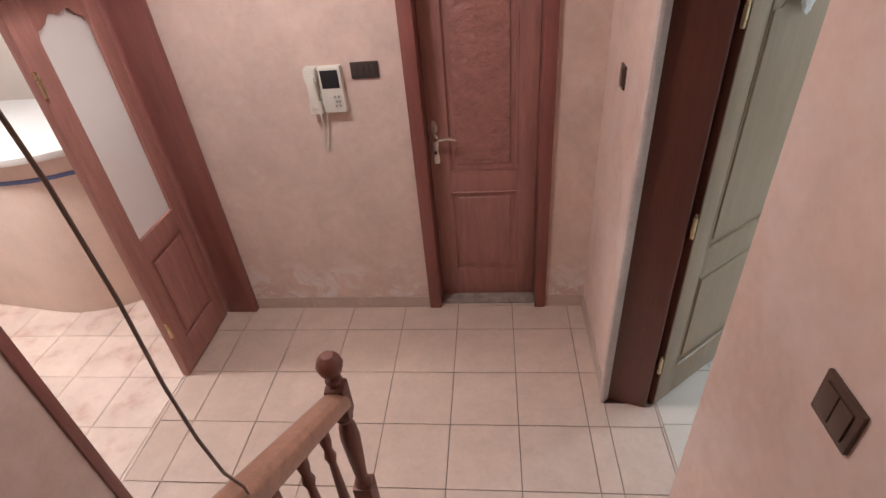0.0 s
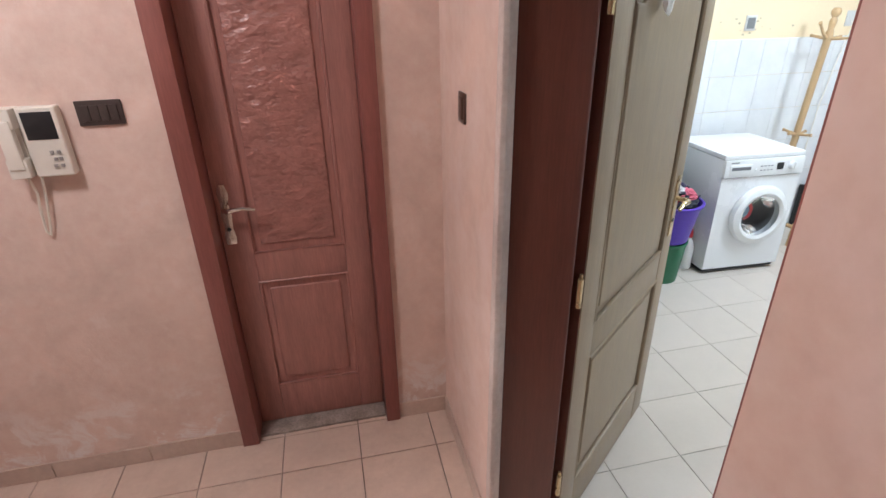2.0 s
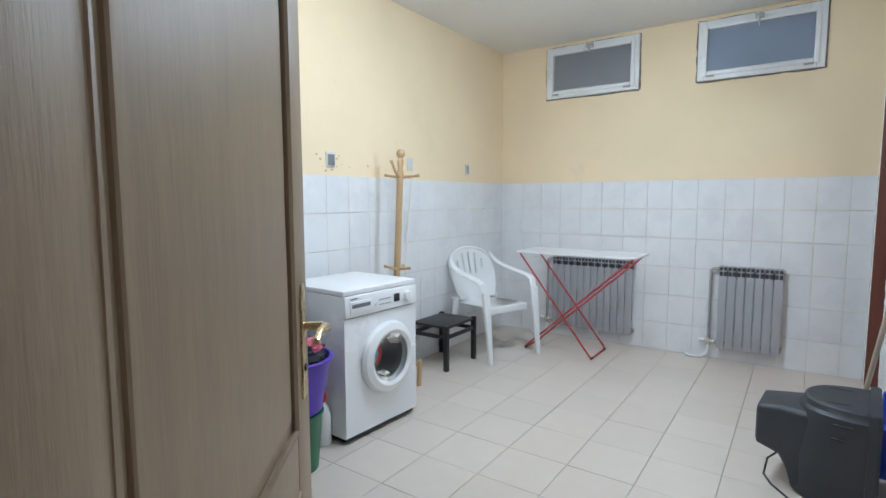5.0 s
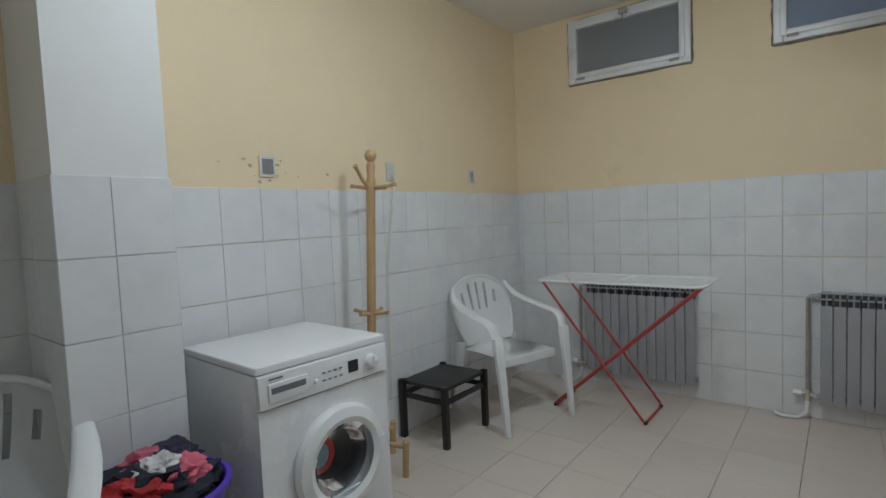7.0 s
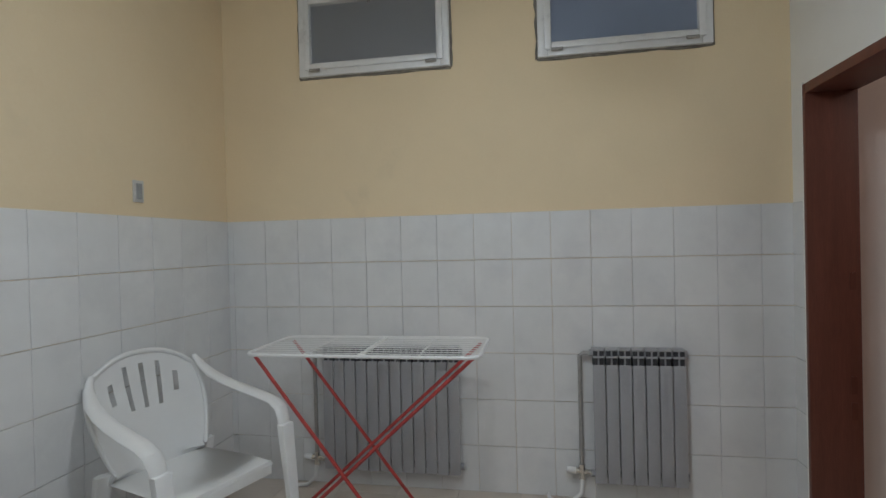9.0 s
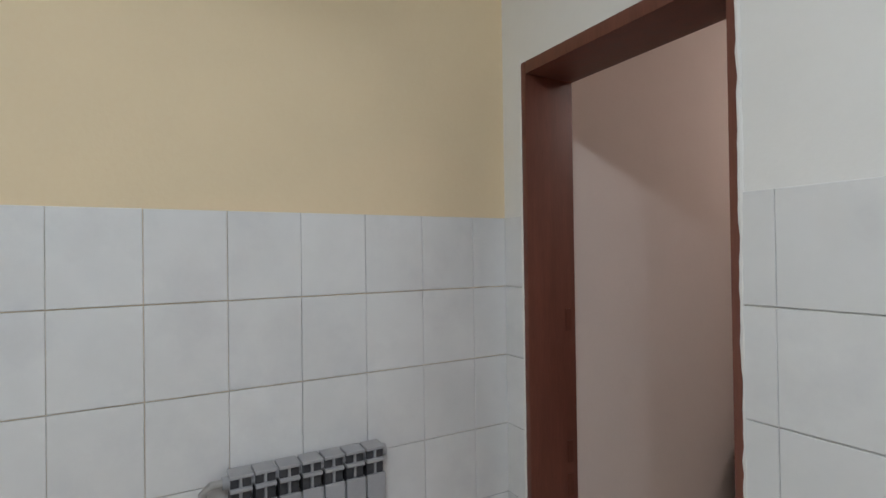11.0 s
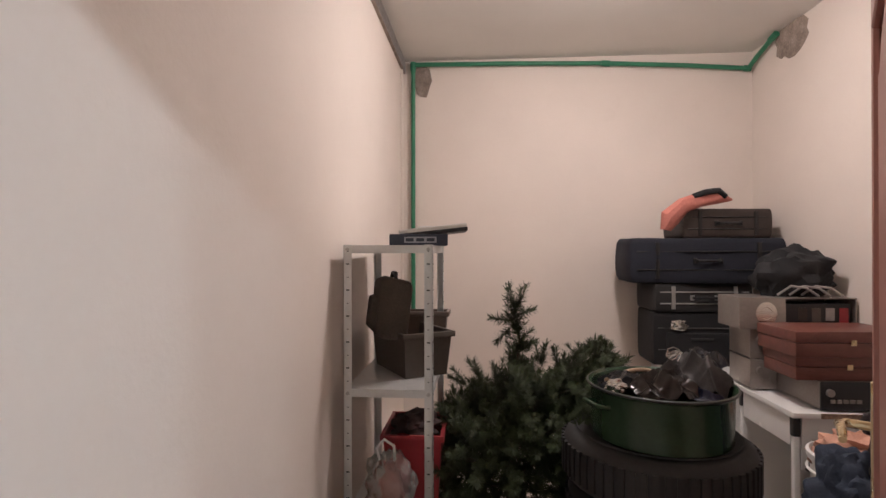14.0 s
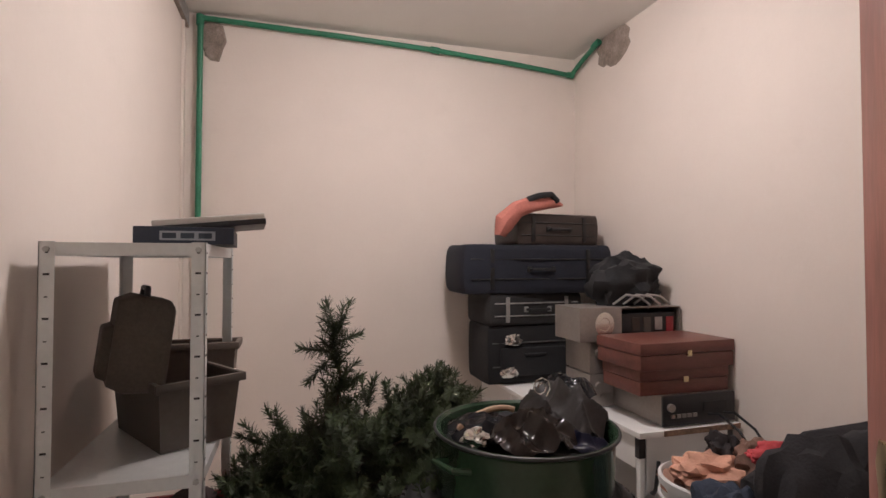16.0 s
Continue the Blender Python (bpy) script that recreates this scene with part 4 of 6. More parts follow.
tagged(c, "white moulded plastic armchair beside the tiled pillar")

# stool
st = thing("stool", "low black wooden stool with square legs against the tiled wall", "stool", (5.02, 4.615, 0))
BLACK_WOOD = mat("black_painted_wood", (0.014, 0.013, 0.013), 0.4, var=0.2, scale=6, bump=0.08)
bm = bmesh.new()
bx(bm, -0.205, -0.17, 0.335, 0.205, 0.17, 0.358)
part("top", bm, BLACK_WOOD, st, bev=0.006)
for sx in (-1, 1):
    for sy in (-1, 1):
        bm = bmesh.new()
        bx(bm, sx * 0.215 - 0.018 - 0.01 * sx, sy * 0.175 - 0.018 - 0.01 * sy, 0, sx * 0.215 + 0.018 - 0.01 * sx, sy * 0.175 + 0.018 - 0.01 * sy, 0.365)
        part("leg", bm, BLACK_WOOD, st, bev=0.004)
for b in ((-0.19, -0.175, 0.255, 0.19, -0.155, 0.285), (-0.19, 0.155, 0.255, 0.19, 0.175, 0.285), (-0.215, -0.15, 0.255, -0.195, 0.15, 0.285), (0.195, -0.15, 0.255, 0.215, 0.15, 0.285)):
    bm = bmesh.new()
    bx(bm, *b)
    part("stretcher", bm, BLACK_WOOD, st, bev=0.003)

# washing machine
wm = thing("washing_machine", "white front-loading washing machine standing against the tiled wall", "washing machine", (3.77, 4.18, 0), -2.5)
bm = bmesh.new()
for b in ((-0.295, 0.013, 0.035, -0.275, 0.55, 0.832), (0.275, 0.013, 0.035, 0.295, 0.55, 0.832), (-0.275, 0.53, 0.035, 0.275, 0.55, 0.832), (-0.275, 0.013, 0.035, 0.275, 0.53, 0.05)):
    bx(bm, *b)
part("body", bm, ENAMEL, wm, bev=0.004)
bm = bmesh.new()
bx(bm, -0.297, 0.004, 0.834, 0.297, 0.555, 0.864)
part("top_plate", bm, ENAMEL, wm, bev=0.009, seg=3)
bm = bmesh.new()
for b in ((-0.295, 0.0, 0.04, -0.115, 0.012, 0.708), (0.175, 0.0, 0.04, 0.295, 0.012, 0.708), (-0.115, 0.0, 0.04, 0.175, 0.012, 0.29), (-0.115, 0.0, 0.58, 0.175, 0.012, 0.708)):
    bx(bm, *b)
part("front_panel", bm, ENAMEL, wm)
bm = bmesh.new()
prism(bm, [(0.02, 0.712), (-0.012, 0.716), (-0.006, 0.83), (0.02, 0.832)], -0.293, 0.293, "x")
cp = part("control_panel", bm, WHITE_PLASTIC, wm, bev=0.004)
bm = bmesh.new()
bx(bm, -0.26, -0.016, 0.735, -0.10, -0.004, 0.80)
dw = part("detergent_drawer", bm, WHITE_PLASTIC, cp, bev=0.003)
GREY_SLOT = mat("grey_recess", (0.16, 0.16, 0.17), 0.5)
for nm, b, m in (("drawer_slot", (-0.25, -0.0175, 0.765, -0.112, -0.0155, 0.786), GREY_SLOT), ("display", (0.088, -0.0125, 0.752, 0.135, -0.009, 0.798), BLACK_PLASTIC), ("maker_mark", (-0.255, -0.011, 0.813, -0.20, -0.008, 0.818), GREY_SLOT)):
    bm = bmesh.new()
    bx(bm, *b)
    part(nm, bm, m, cp)
for i in range(4):
    for j in range(2):
        bm = bmesh.new()
        bx(bm, -0.035 + 0.026 * i, -0.0125, 0.752 + 0.028 * j, -0.022 + 0.026 * i, -0.008, 0.757 + 0.028 * j)
        part("button", bm, GREY_SLOT, cp)
bm = bmesh.new()
tube(bm, [(-0.065, -0.012, 0.76), (-0.065, -0.022, 0.76)], 0.008, 12)
part("power_button", bm, WHITE_PLASTIC, cp)
bm = bmesh.new()
tube(bm, [(0.20, -0.006, 0.775), (0.20, -0.03, 0.775), (0.20, -0.034, 0.775)], [0.03, 0.026, 0.02], 24)
bx(bm, 0.196, -0.039, 0.755, 0.204, -0.03, 0.797)
part("dial", bm, WHITE_PLASTIC, cp)
toy = pose(0.03, 0, 0.435, 90)
bm = bmesh.new()
lathe(bm, [(0.142, -0.005), (0.205, -0.002), (0.212, 0.02), (0.2, 0.04), (0.165, 0.052), (0.142, 0.04)], 40, m=toy)
dd = part("door", bm, WHITE_PLASTIC, wm, "round white porthole door")
bm = bmesh.new()
lathe(bm, [(0.143, 0.036), (0.12, 0.018), (0.1, -0.05), (0.05, -0.07), (0, -0.075)], 40, m=toy)
pg = part("porthole_glass", bm, DOOR_GLASS, dd, "clear bowl-shaped glass")
pg.visible_shadow = False
bm = bmesh.new()
lathe(bm, [(0.1425, -0.002), (0.138, -0.045), (0.16, -0.06), (0.175, -0.08)], 40, m=toy)
part("rubber_seal", bm, mat("grey_rubber", (0.12, 0.12, 0.125), 0.6), dd)
bm = bmesh.new()
bx(bm, 0.205, -0.05, 0.40, 0.232, -0.02, 0.47)
part("door_latch", bm, WHITE_PLASTIC, dd, bev=0.006)
bm = bmesh.new()
lathe(bm, [(0.145, -0.012), (0.148, -0.018), (0.19, -0.14), (0.18, -0.30), (0, -0.30)], 32, m=toy)
part("drum", bm, mat("drum_steel", (0.07, 0.07, 0.075), 0.35, 0.6), wm)
bm = bmesh.new()
lathe(bm, [(0.055, -0.069), (0.075, -0.066), (0.078, -0.069)], 32, m=pose(-0.02, 0, 0.435, 90))
part("red_sticker_ring", bm, mat("red_sticker", (0.5, 0.03, 0.03), 0.4), dd, "red ring of a sticker")
bm = bmesh.new()
lathe(bm, [(0.0, -0.067), (0.05, -0.067), (0.052, -0.07)], 32, m=pose(-0.02, 0, 0.435, 90))
part("blue_sticker", bm, mat("blue_grey_sticker", (0.25, 0.36, 0.45), 0.4), dd, "blue-grey round sticker")
bm = bmesh.new()
bx(bm, -0.28, 0.02, 0.012, 0.28, 0.5, 0.036)
part("plinth_gap", bm, BLACK_PLASTIC, wm)
for sx in (-1, 1):
    for y in (0.06, 0.48):
        bm = bmesh.new()
        tube(bm, [(sx * 0.25, y, 0), (sx * 0.25, y, 0.02)], 0.02, 12)
        part("foot", bm, BLACK_PLASTIC, wm)
bm = bmesh.new()
tube(bm, [(3.43, LY1 - 0.02, 1.10), (3.43, LY1 - 0.05, 1.06), (3.425, LY1 - 0.05, 0.95), (3.44, LY1 - 0.055, 0.84), (3.49, LY1 - 0.06, 0.77), (3.56, LY1 - 0.05, 0.73)], 0.014, 8)
hose = solo("drain_hose", bm, mat("grey_hose", (0.22, 0.23, 0.22), 0.5, var=0.15), "grey ribbed hose from the wall to the washing machine", "hose")
bm = bmesh.new()
bx(bm, 3.395, LY1 - 0.035, 1.07, 3.465, LY1 - 0.007, 1.15)
bx(bm, 3.41, LY1 - 0.05, 1.085, 3.45, LY1 - 0.03, 1.12)
solo("wall_outlet", bm, RAD_GREY, "grey outlet box on the tiles above the hose", "outlet", bev=0.004)

# coat rack
cr = thing("coat_rack", "pale turned wooden coat rack with pegs, leaning a little", "coat rack", (4.405, 4.645, 0))
cr.matrix_basis = pose(4.405, 4.645, 0.004, 1.1, 2.4, 0)
bm = bmesh.new()
lathe(bm, [(0.0, 0.115), (0.024, 0.12), (0.024, 1.49), (0.026, 1.50), (0.026, 1.55), (0.018, 1.575), (0.022, 1.60), (0.024, 1.63), (0.016, 1.65), (0.03, 1.672), (0.032, 1.69), (0.022, 1.71), (0, 1.715)], 20)
part("pole", bm, PALE_WOOD, cr)
for z, n, L in ((1.515, 4, 0.15), (0.845, 4, 0.105)):
    for i in range(n):
        q = math.pi / 2 * i + 0.25
        c, s_ = math.cos(q), math.sin(q)
        bm = bmesh.new()
        e = L * 0.8 if i == 1 and z > 1 else L
        dz = 0.10 if (i == 2 and z > 1) else 0.012
        tube(bm, [(0.01 * c, 0.01 * s_, z), (0.5 * e * c, 0.5 * e * s_, z + 0.3 * dz), (0.85 * e * c, 0.85 * e * s_, z + 0.8 * dz), (e * c, e * s_, z + dz)], [0.013, 0.010, 0.009, 0.013], 10)
        part("peg", bm, PALE_WOOD, cr)
for i in range(4):
    q = math.pi / 2 * i + 0.2
    c, s_ = math.cos(q), math.sin(q)
    L = 0.21
    bm = bmesh.new()
    tube(bm, [(0.01 * c, 0.01 * s_, 0.15), (L * c, L * s_, 0.16)], 0.015, 10)
    tube(bm, [(L * c, L * s_, 0), (L * c, L * s_, 0.185), (L * c, L * s_, 0.195)], [0.017, 0.018, 0.01], 12)
    part("foot", bm, PALE_WOOD, cr)


def heap(bm, at, r, seed, rough=0.3, flat=0.15, subdiv=4, scale=2.4):
    """A soft crumpled heap round a centre."""
    made = bmesh.ops.create_icosphere(bm, subdivisions=subdiv, radius=1)["verts"]
    for v in made:
        p = v.co.copy()
        n = noise.noise(p * scale + Vector((seed, seed * 0.7, 0))) + 0.5 * abs(noise.noise(p * scale * 2.3 + Vector((0, seed, seed)))) - 0.15
        k = 1 + min(rough, 0.5) * n
        q = Vector((p.x * r[0] * k, p.y * r[1] * k, p.z * r[2] * k))
        q.z = max(q.z, -r[2] * flat)
        v.co = q + Vector(at)
    return made


def cloth(name, base, rand=0.25):
    return mat(name, base, 0.9, var=rand, scale=9, fine=120, bump=0.5)


# basin with washing on a green bucket
bk = thing("bucket", "green plastic bucket under the purple basin beside the washing machine", "bucket", (3.17, 4.255, 0))
bm = bmesh.new()
lathe(bm, [(0, 0.006), (0.115, 0.006), (0.12, 0.0), (0.145, 0.28), (0.152, 0.285), (0.152, 0.295), (0.14, 0.295), (0.138, 0.28), (0.115, 0.015), (0, 0.014)], 32)
part("shell", bm, mat("green_plastic", (0.02, 0.13, 0.06), 0.4), bk)
PURPLE = mat("purple_plastic", (0.085, 0.035, 0.42), 0.35, var=0.06, scale=5, bump=0.02)
bs = thing("laundry_basin", "purple plastic basin heaped with dark washing", "basin", (3.17, 4.255, 0.297))
bm = bmesh.new()
lathe(bm, [(0, 0.0), (0.13, 0.0), (0.145, 0.01), (0.19, 0.26), (0.205, 0.265), (0.207, 0.278), (0.19, 0.282), (0.183, 0.27), (0.135, 0.016), (0, 0.01)], 40)
part("shell", bm, PURPLE, bs)
random.seed(3)
for i, (dx, dy, dz, r, c) in enumerate(((0, 0, 0.27, 0.16, (0.02, 0.022, 0.035)), (-0.07, -0.05, 0.31, 0.085, (0.42, 0.03, 0.035)), (0.05, -0.06, 0.325, 0.07, (0.62, 0.14, 0.2)), (-0.01, -0.03, 0.35, 0.06, (0.62, 0.6, 0.6)), (0.06, 0.06, 0.32, 0.09, (0.03, 0.025, 0.05)), (-0.12, 0.02, 0.29, 0.06, (0.35, 0.02, 0.02)), (0.0, 0.07, 0.33, 0.075, (0.5, 0.12, 0.18)))):
    bm = bmesh.new()
    heap(bm, (0, 0, 0), (r, r * 0.9, r * 0.55), i * 3.7, 0.8, 0.6, 4, 2.8)
    solo("garment", bm, cloth("washing_%d" % i, c), "crumpled damp garment in the purple basin", "garment", (3.17 + dx, 4.255 + dy, 0.297 + dz), group="washing in the basin")
bt = thing("detergent_bottle", "white plastic detergent bottle with a red cap on the floor", "bottle", (3.43, 4.33, 0))
bm = bmesh.new()
lathe(bm, [(0, 0), (0.04, 0), (0.046, 0.01), (0.046, 0.17), (0.03, 0.215), (0.018, 0.23), (0.018, 0.25)], 24)
part("body", bm, WHITE_PLASTIC, bt)
bm = bmesh.new()
lathe(bm, [(0.024, 0.245), (0.024, 0.285), (0.016, 0.305), (0, 0.308)], 20)
part("cap", bm, mat("red_plastic", (0.5, 0.03, 0.03), 0.35), bt, "red plastic cap")

# sockets and switches on the walls
SOCK = mat("grey_white_socket_plastic", (0.62, 0.60, 0.57), 0.4, var=0.05, bump=0.02)
plate("grey-white double socket on the yellow wall with smudges round it", pose(3.985, LY1, 1.622), 0.085, 0.1, SOCK, 1, mat("dark_socket_face", (0.2, 0.2, 0.2), 0.5), "socket")
plate("grey-white socket on the yellow wall above the tiles", pose(4.835, LY1, 1.635), 0.07, 0.105, SOCK, 1, category="socket")
plate("grey-white socket on the yellow wall above the tiles", pose(5.70, LY1, 1.632), 0.06, 0.1, SOCK, 2, mat("grey_key", (0.35, 0.35, 0.35), 0.5), "socket")
plate("white light switch on the wall beside the storeroom doorway", pose(4.96, LY0, 1.64, 0, 0, 180), 0.08, 0.085, SOCK, 1)
bm = bmesh.new()
tube(bm, [(4.84, LY1 - 0.02, 1.62), (4.84, LY1 - 0.04, 1.58), (4.82, LY1 - 0.03, 1.45), (4.79, LY1 - 0.025, 1.25), (4.75, LY1 - 0.03, 1.0), (4.74, LY1 - 0.03, 0.7), (4.74, LY1 - 0.03, 0.3)], 0.005, 6)
solo("extension_cable", bm, CREAM_PLASTIC, "thin grey power cord hanging from the socket", "cord")
SMUDGE = mat("grey_wall_smudge", (0.50, 0.42, 0.28), 0.9, var=0.3, scale=20, bump=0.2)
random.seed(11)
bm = bmesh.new()
for i in range(15):
    u, v = random.gauss(4.02, 0.10), random.gauss(1.60, 0.06)
    if v < DADO + 0.005 or abs(u - 3.985) < 0.05 and abs(v - 1.622) < 0.055:
        continue
    rr = random.uniform(0.003, 0.012)
    q = [bm.verts.new((u + rr * random.uniform(0.5, 1.6) * math.cos(a), LY1 - 0.0012, v + rr * random.uniform(0.4, 1.0) * math.sin(a))) for a in (0, 0.9, 1.8, 2.7, 3.6, 4.5, 5.4)]
    bm.faces.new(q)
solo("wall_stains", bm, SMUDGE, "dark smudges on the yellow paint round the socket", "stains", kind="stuff")

# old television set on the floor
tv = thing("television", "old charcoal tube television standing on the floor, its back shown", "television", (4.47, 2.03, 0), -95)
tv.scale = (0.94, 0.94, 1.0)


def ring_box(bm, rings):
    """A tapering rounded body through rings of (x, half width, low, high)."""
    prev = None
    for x, hw, lo, hi in rings:
        r = min(hw, (hi - lo) / 2) * 0.28
        ring = []
        for cy, cz, a0 in ((hw - r, hi - r, 0), (-hw + r, hi - r, 90), (-hw + r, lo + r, 180), (hw - r, lo + r, 270)):
            for i in range(4):
                q = radians(a0 + 30 * i)
                ring.append(bm.verts.new((x, cy + r * math.cos(q), cz + r * math.sin(q))))
        if prev:
            for i in range(16):
                bm.faces.new((prev[i], prev[(i + 1) % 16], ring[(i + 1) % 16], ring[i]))
        else:
            bm.faces.new(ring[::-1])
        prev = ring
    bm.faces.new(prev)


bm = bmesh.new()
prev = None
for z, rear, hw, rnd in ((0.0, 0.155, 0.21, 3.2), (0.012, 0.165, 0.222, 3.2), (0.20, 0.17, 0.23, 3.0), (0.37, 0.155, 0.232, 2.6), (0.41, 0.145, 0.226, 2.4), (0.422, 0.132, 0.212, 2.3), (0.444, 0.125, 0.204, 2.3), (0.452, 0.115, 0.19, 2.3)):
    ring = []
    for i in range(25):
        q = math.pi * i / 24
        c, s_ = math.cos(q), math.sin(q)
        ring.append(bm.verts.new((0.13 - (0.13 + rear) * abs(s_) ** (2 / rnd), hw * math.copysign(abs(c) ** (2 / rnd), c), z)))
    if prev:
        for i in range(24):
            bm.faces.new((prev[i], prev[i + 1], ring[i + 1], ring[i]))
        bm.faces.new((prev[24], prev[0], ring[0], ring[24]))
    else:
        bm.faces.new(ring[::-1])
    prev = ring
bm.faces.new(prev)
bmesh.ops.recalc_face_normals(bm, faces=bm.faces[:])
shell = part("rear_shell", bm, TV_PLASTIC, tv)
for p in shell.data.polygons:
    p.use_smooth = len(p.vertices) == 4
bm = bmesh.new()
ring_box(bm, [(-0.315, 0.12, 0.20, 0.36), (-0.308, 0.135, 0.18, 0.378), (-0.21, 0.145, 0.15, 0.392), (-0.175, 0.155, 0.09, 0.395), (-0.15, 0.165, 0.015, 0.398), (-0.05, 0.18, 0.01, 0.40)])
part("tube_housing", bm, TV_PLASTIC, tv, bev=0.006)
bm = bmesh.new()
bx(bm, 0.128, -0.24, 0.0, 0.172, 0.24, 0.462)
part("bezel", bm, TV_PLASTIC, tv, bev=0.014, seg=3)
bm = bmesh.new()
bx(bm, 0.17, -0.2, 0.075, 0.176, 0.2, 0.42)
part("screen", bm, BLACK_PLASTIC, tv, bev=0.003)
for y in (-0.12, 0.12):
    bm = bmesh.new()
    bx(bm, -0.03, y - 0.006, 0.449, 0.06, y + 0.006, 0.4535)
    part("vent_slot", bm, BLACK_PLASTIC, shell)
for z, L in ((0.385, 0.075), (0.325, 0.05)):
    bm = bmesh.new()
    tube(bm, [(0.0, -0.226, z), (0.5 * L, -0.2305, z), (L, -0.231, z)], 0.006, 6)
    part("vent_slot", bm, BLACK_PLASTIC, shell)
bm = bmesh.new()
tube(bm, [(-0.2, -0.06, 0.16), (-0.26, -0.08, 0.10), (-0.27, -0.11, 0.03), (-0.23, -0.15, 0.006), (-0.1, -0.3, 0.006), (0.0, -0.36, 0.006), (0.14, -0.37, 0.006)], 0.005, 6)
part("power_lead", bm, BLACK_PLASTIC, tv)

# broom and dustpan by the right wall
br = thing("broom", "broom with a plain wooden stick leaning on the tiled wall", "broom")
bm = bmesh.new()
tube(bm, [(5.12, 1.90, 0.09), (4.557, 1.793, 1.32)], 0.012, 10)
part("stick", bm, mat("grey_wood_stick", (0.42, 0.36, 0.28), 0.6), br)
bm = bmesh.new()
bx(bm, 4.99, 1.86, 0.07, 5.27, 1.92, 0.11)
part("head", bm, mat("blue_plastic", (0.03, 0.06, 0.35), 0.4), br, bev=0.006)
bm = bmesh.new()
for i in range(26):
    for j in range(3):
        x, y = 5.0 + 0.0104 * i, 1.87 + 0.02 * j
        tube(bm, [(x, y, 0.072), (x + random.uniform(-0.006, 0.006), y + random.uniform(-0.01, 0.01), 0.0)], 0.003, 4)
part("bristles", bm, BLACK_PLASTIC, br)
dp = thing("dustpan", "blue plastic dustpan standing against the tiled wall", "dustpan", (4.82, 1.80, 0.0))
BLUE = mat("bright_blue_plastic", (0.02, 0.06, 0.45), 0.35, var=0.05)
bm = bmesh.new()
prism(bm, [(-0.11, 0.0), (0.11, 0.0), (0.09, 0.24), (-0.09, 0.24)], 0.0, 0.008)
bx(bm, -0.11, 0.008, 0.0, -0.103, 0.05, 0.22)
bx(bm, 0.103, 0.008, 0.0, 0.11, 0.05, 0.22)
bx(bm, -0.09, 0.008, 0.21, 0.09, 0.05, 0.24)
part("pan", bm, BLUE, dp, bev=0.003)
bm = bmesh.new()
tube(bm, [(0, 0.02, 0.235), (0, 0.02, 0.32), (0, 0.012, 0.40)], [0.014, 0.012, 0.016], 10)
part("handle", bm, BLUE, dp)

# storeroom doorway: lining and the open leaf
frame4 = thing("door_frame_4", "brown varnished wooden lining of the storeroom doorway", "door frame", kind="structure")
for nm, b in (("jamb", (D2B - 0.026, SY1 - 0.004, 0, D2B - 0.001, LY0 + 0.006, DTOP - 0.001)), ("jamb", (D2A + 0.001, SY1 - 0.004, 0, D2A + 0.024, LY0 + 0.004, DTOP - 0.001)), ("head", (D2A + 0.024, SY1 - 0.004, DTOP - 0.045, D2B - 0.026, LY0 + 0.006, DTOP - 0.001)),
              ):
    bm = bmesh.new()
    bx(bm, *b)
    part(nm, bm, BROWN_WOOD, frame4, bev=0.004)
for z in (0.5, 0.62, 1.1):
    bm = bmesh.new()
    bx(bm, D2B - 0.029, SY1 + 0.02, z, D2B - 0.0265, SY1 + 0.045, z + 0.08)
    part("strike_plate", bm, DARK_WOOD, frame4)
door4 = panelled_leaf("door_4", "reddish wooden panel door, standing open into the storeroom", 0.86, 1.99, RED_WOOD, (D2A - 0.035, SY1 - 0.04, 0.012), 236.5, BRASS, both=True)
# rough plaster edge between the tiles and the doorway, and corner strips
bm = bmesh.new()
random.seed(21)
for x in (D2A - 0.003, D2B + 0.003):
    n = 70
    tube(bm, [(x + random.uniform(-0.0012, 0.0012), LY0 + 0.003, 2.07 * i / n) for i in range(n + 1)], [random.uniform(0.004, 0.0075) for _ in range(n + 1)], 6)
solo("trim_plaster_edge", bm, WHITE_WALL, "rough white plaster edge round the storeroom doorway", "trim", kind="structure")


# ---- storeroom ----
# green water pipe with cement patches where it enters the walls
pp = thing("water_pipe", "green plastic water pipe along the storeroom wall under the ceiling", "pipe")
bm = bmesh.new()
tube(bm, [(6.352, SY0 + 0.03, 0.9), (6.352, SY0 + 0.03, 1.8), (6.35, SY0 + 0.03, 2.79), (6.34, SY0 + 0.03, 2.81)], 0.016, 12)
part("riser", bm, PIPE_GREEN, pp)
bm = bmesh.new()
tube(bm, [(6.35, SY0 + 0.03, 2.815), (5.6, SY0 + 0.03, 2.805), (5.0, SY0 + 0.03, 2.79), (4.4, SY0 + 0.03, 2.758), (3.975, SY0 + 0.03, 2.725)], 0.016, 12)
part("run", bm, PIPE_GREEN, pp)
bm = bmesh.new()
tube(bm, [(3.972, SY0 + 0.03, 2.725), (3.968, SY0 + 0.16, 2.775), (3.962, SY0 + 0.36, 2.832)], 0.016, 12)
part("branch", bm, PIPE_GREEN, pp)
for p, q in (((6.352, SY0 + 0.03, 2.77), (6.352, SY0 + 0.03, 2.832)), ((4.93, SY0 + 0.03, 2.786), (4.99, SY0 + 0.03, 2.79)), ((4.0, SY0 + 0.03, 2.727), (3.955, SY0 + 0.03, 2.724)), ((3.968, SY0 + 0.30, 2.815), (3.962, SY0 + 0.36, 2.832))):
    bm = bmesh.new()
    tube(bm, [p, q], 0.021, 12)
    part("coupling", bm, PIPE_GREEN, pp)


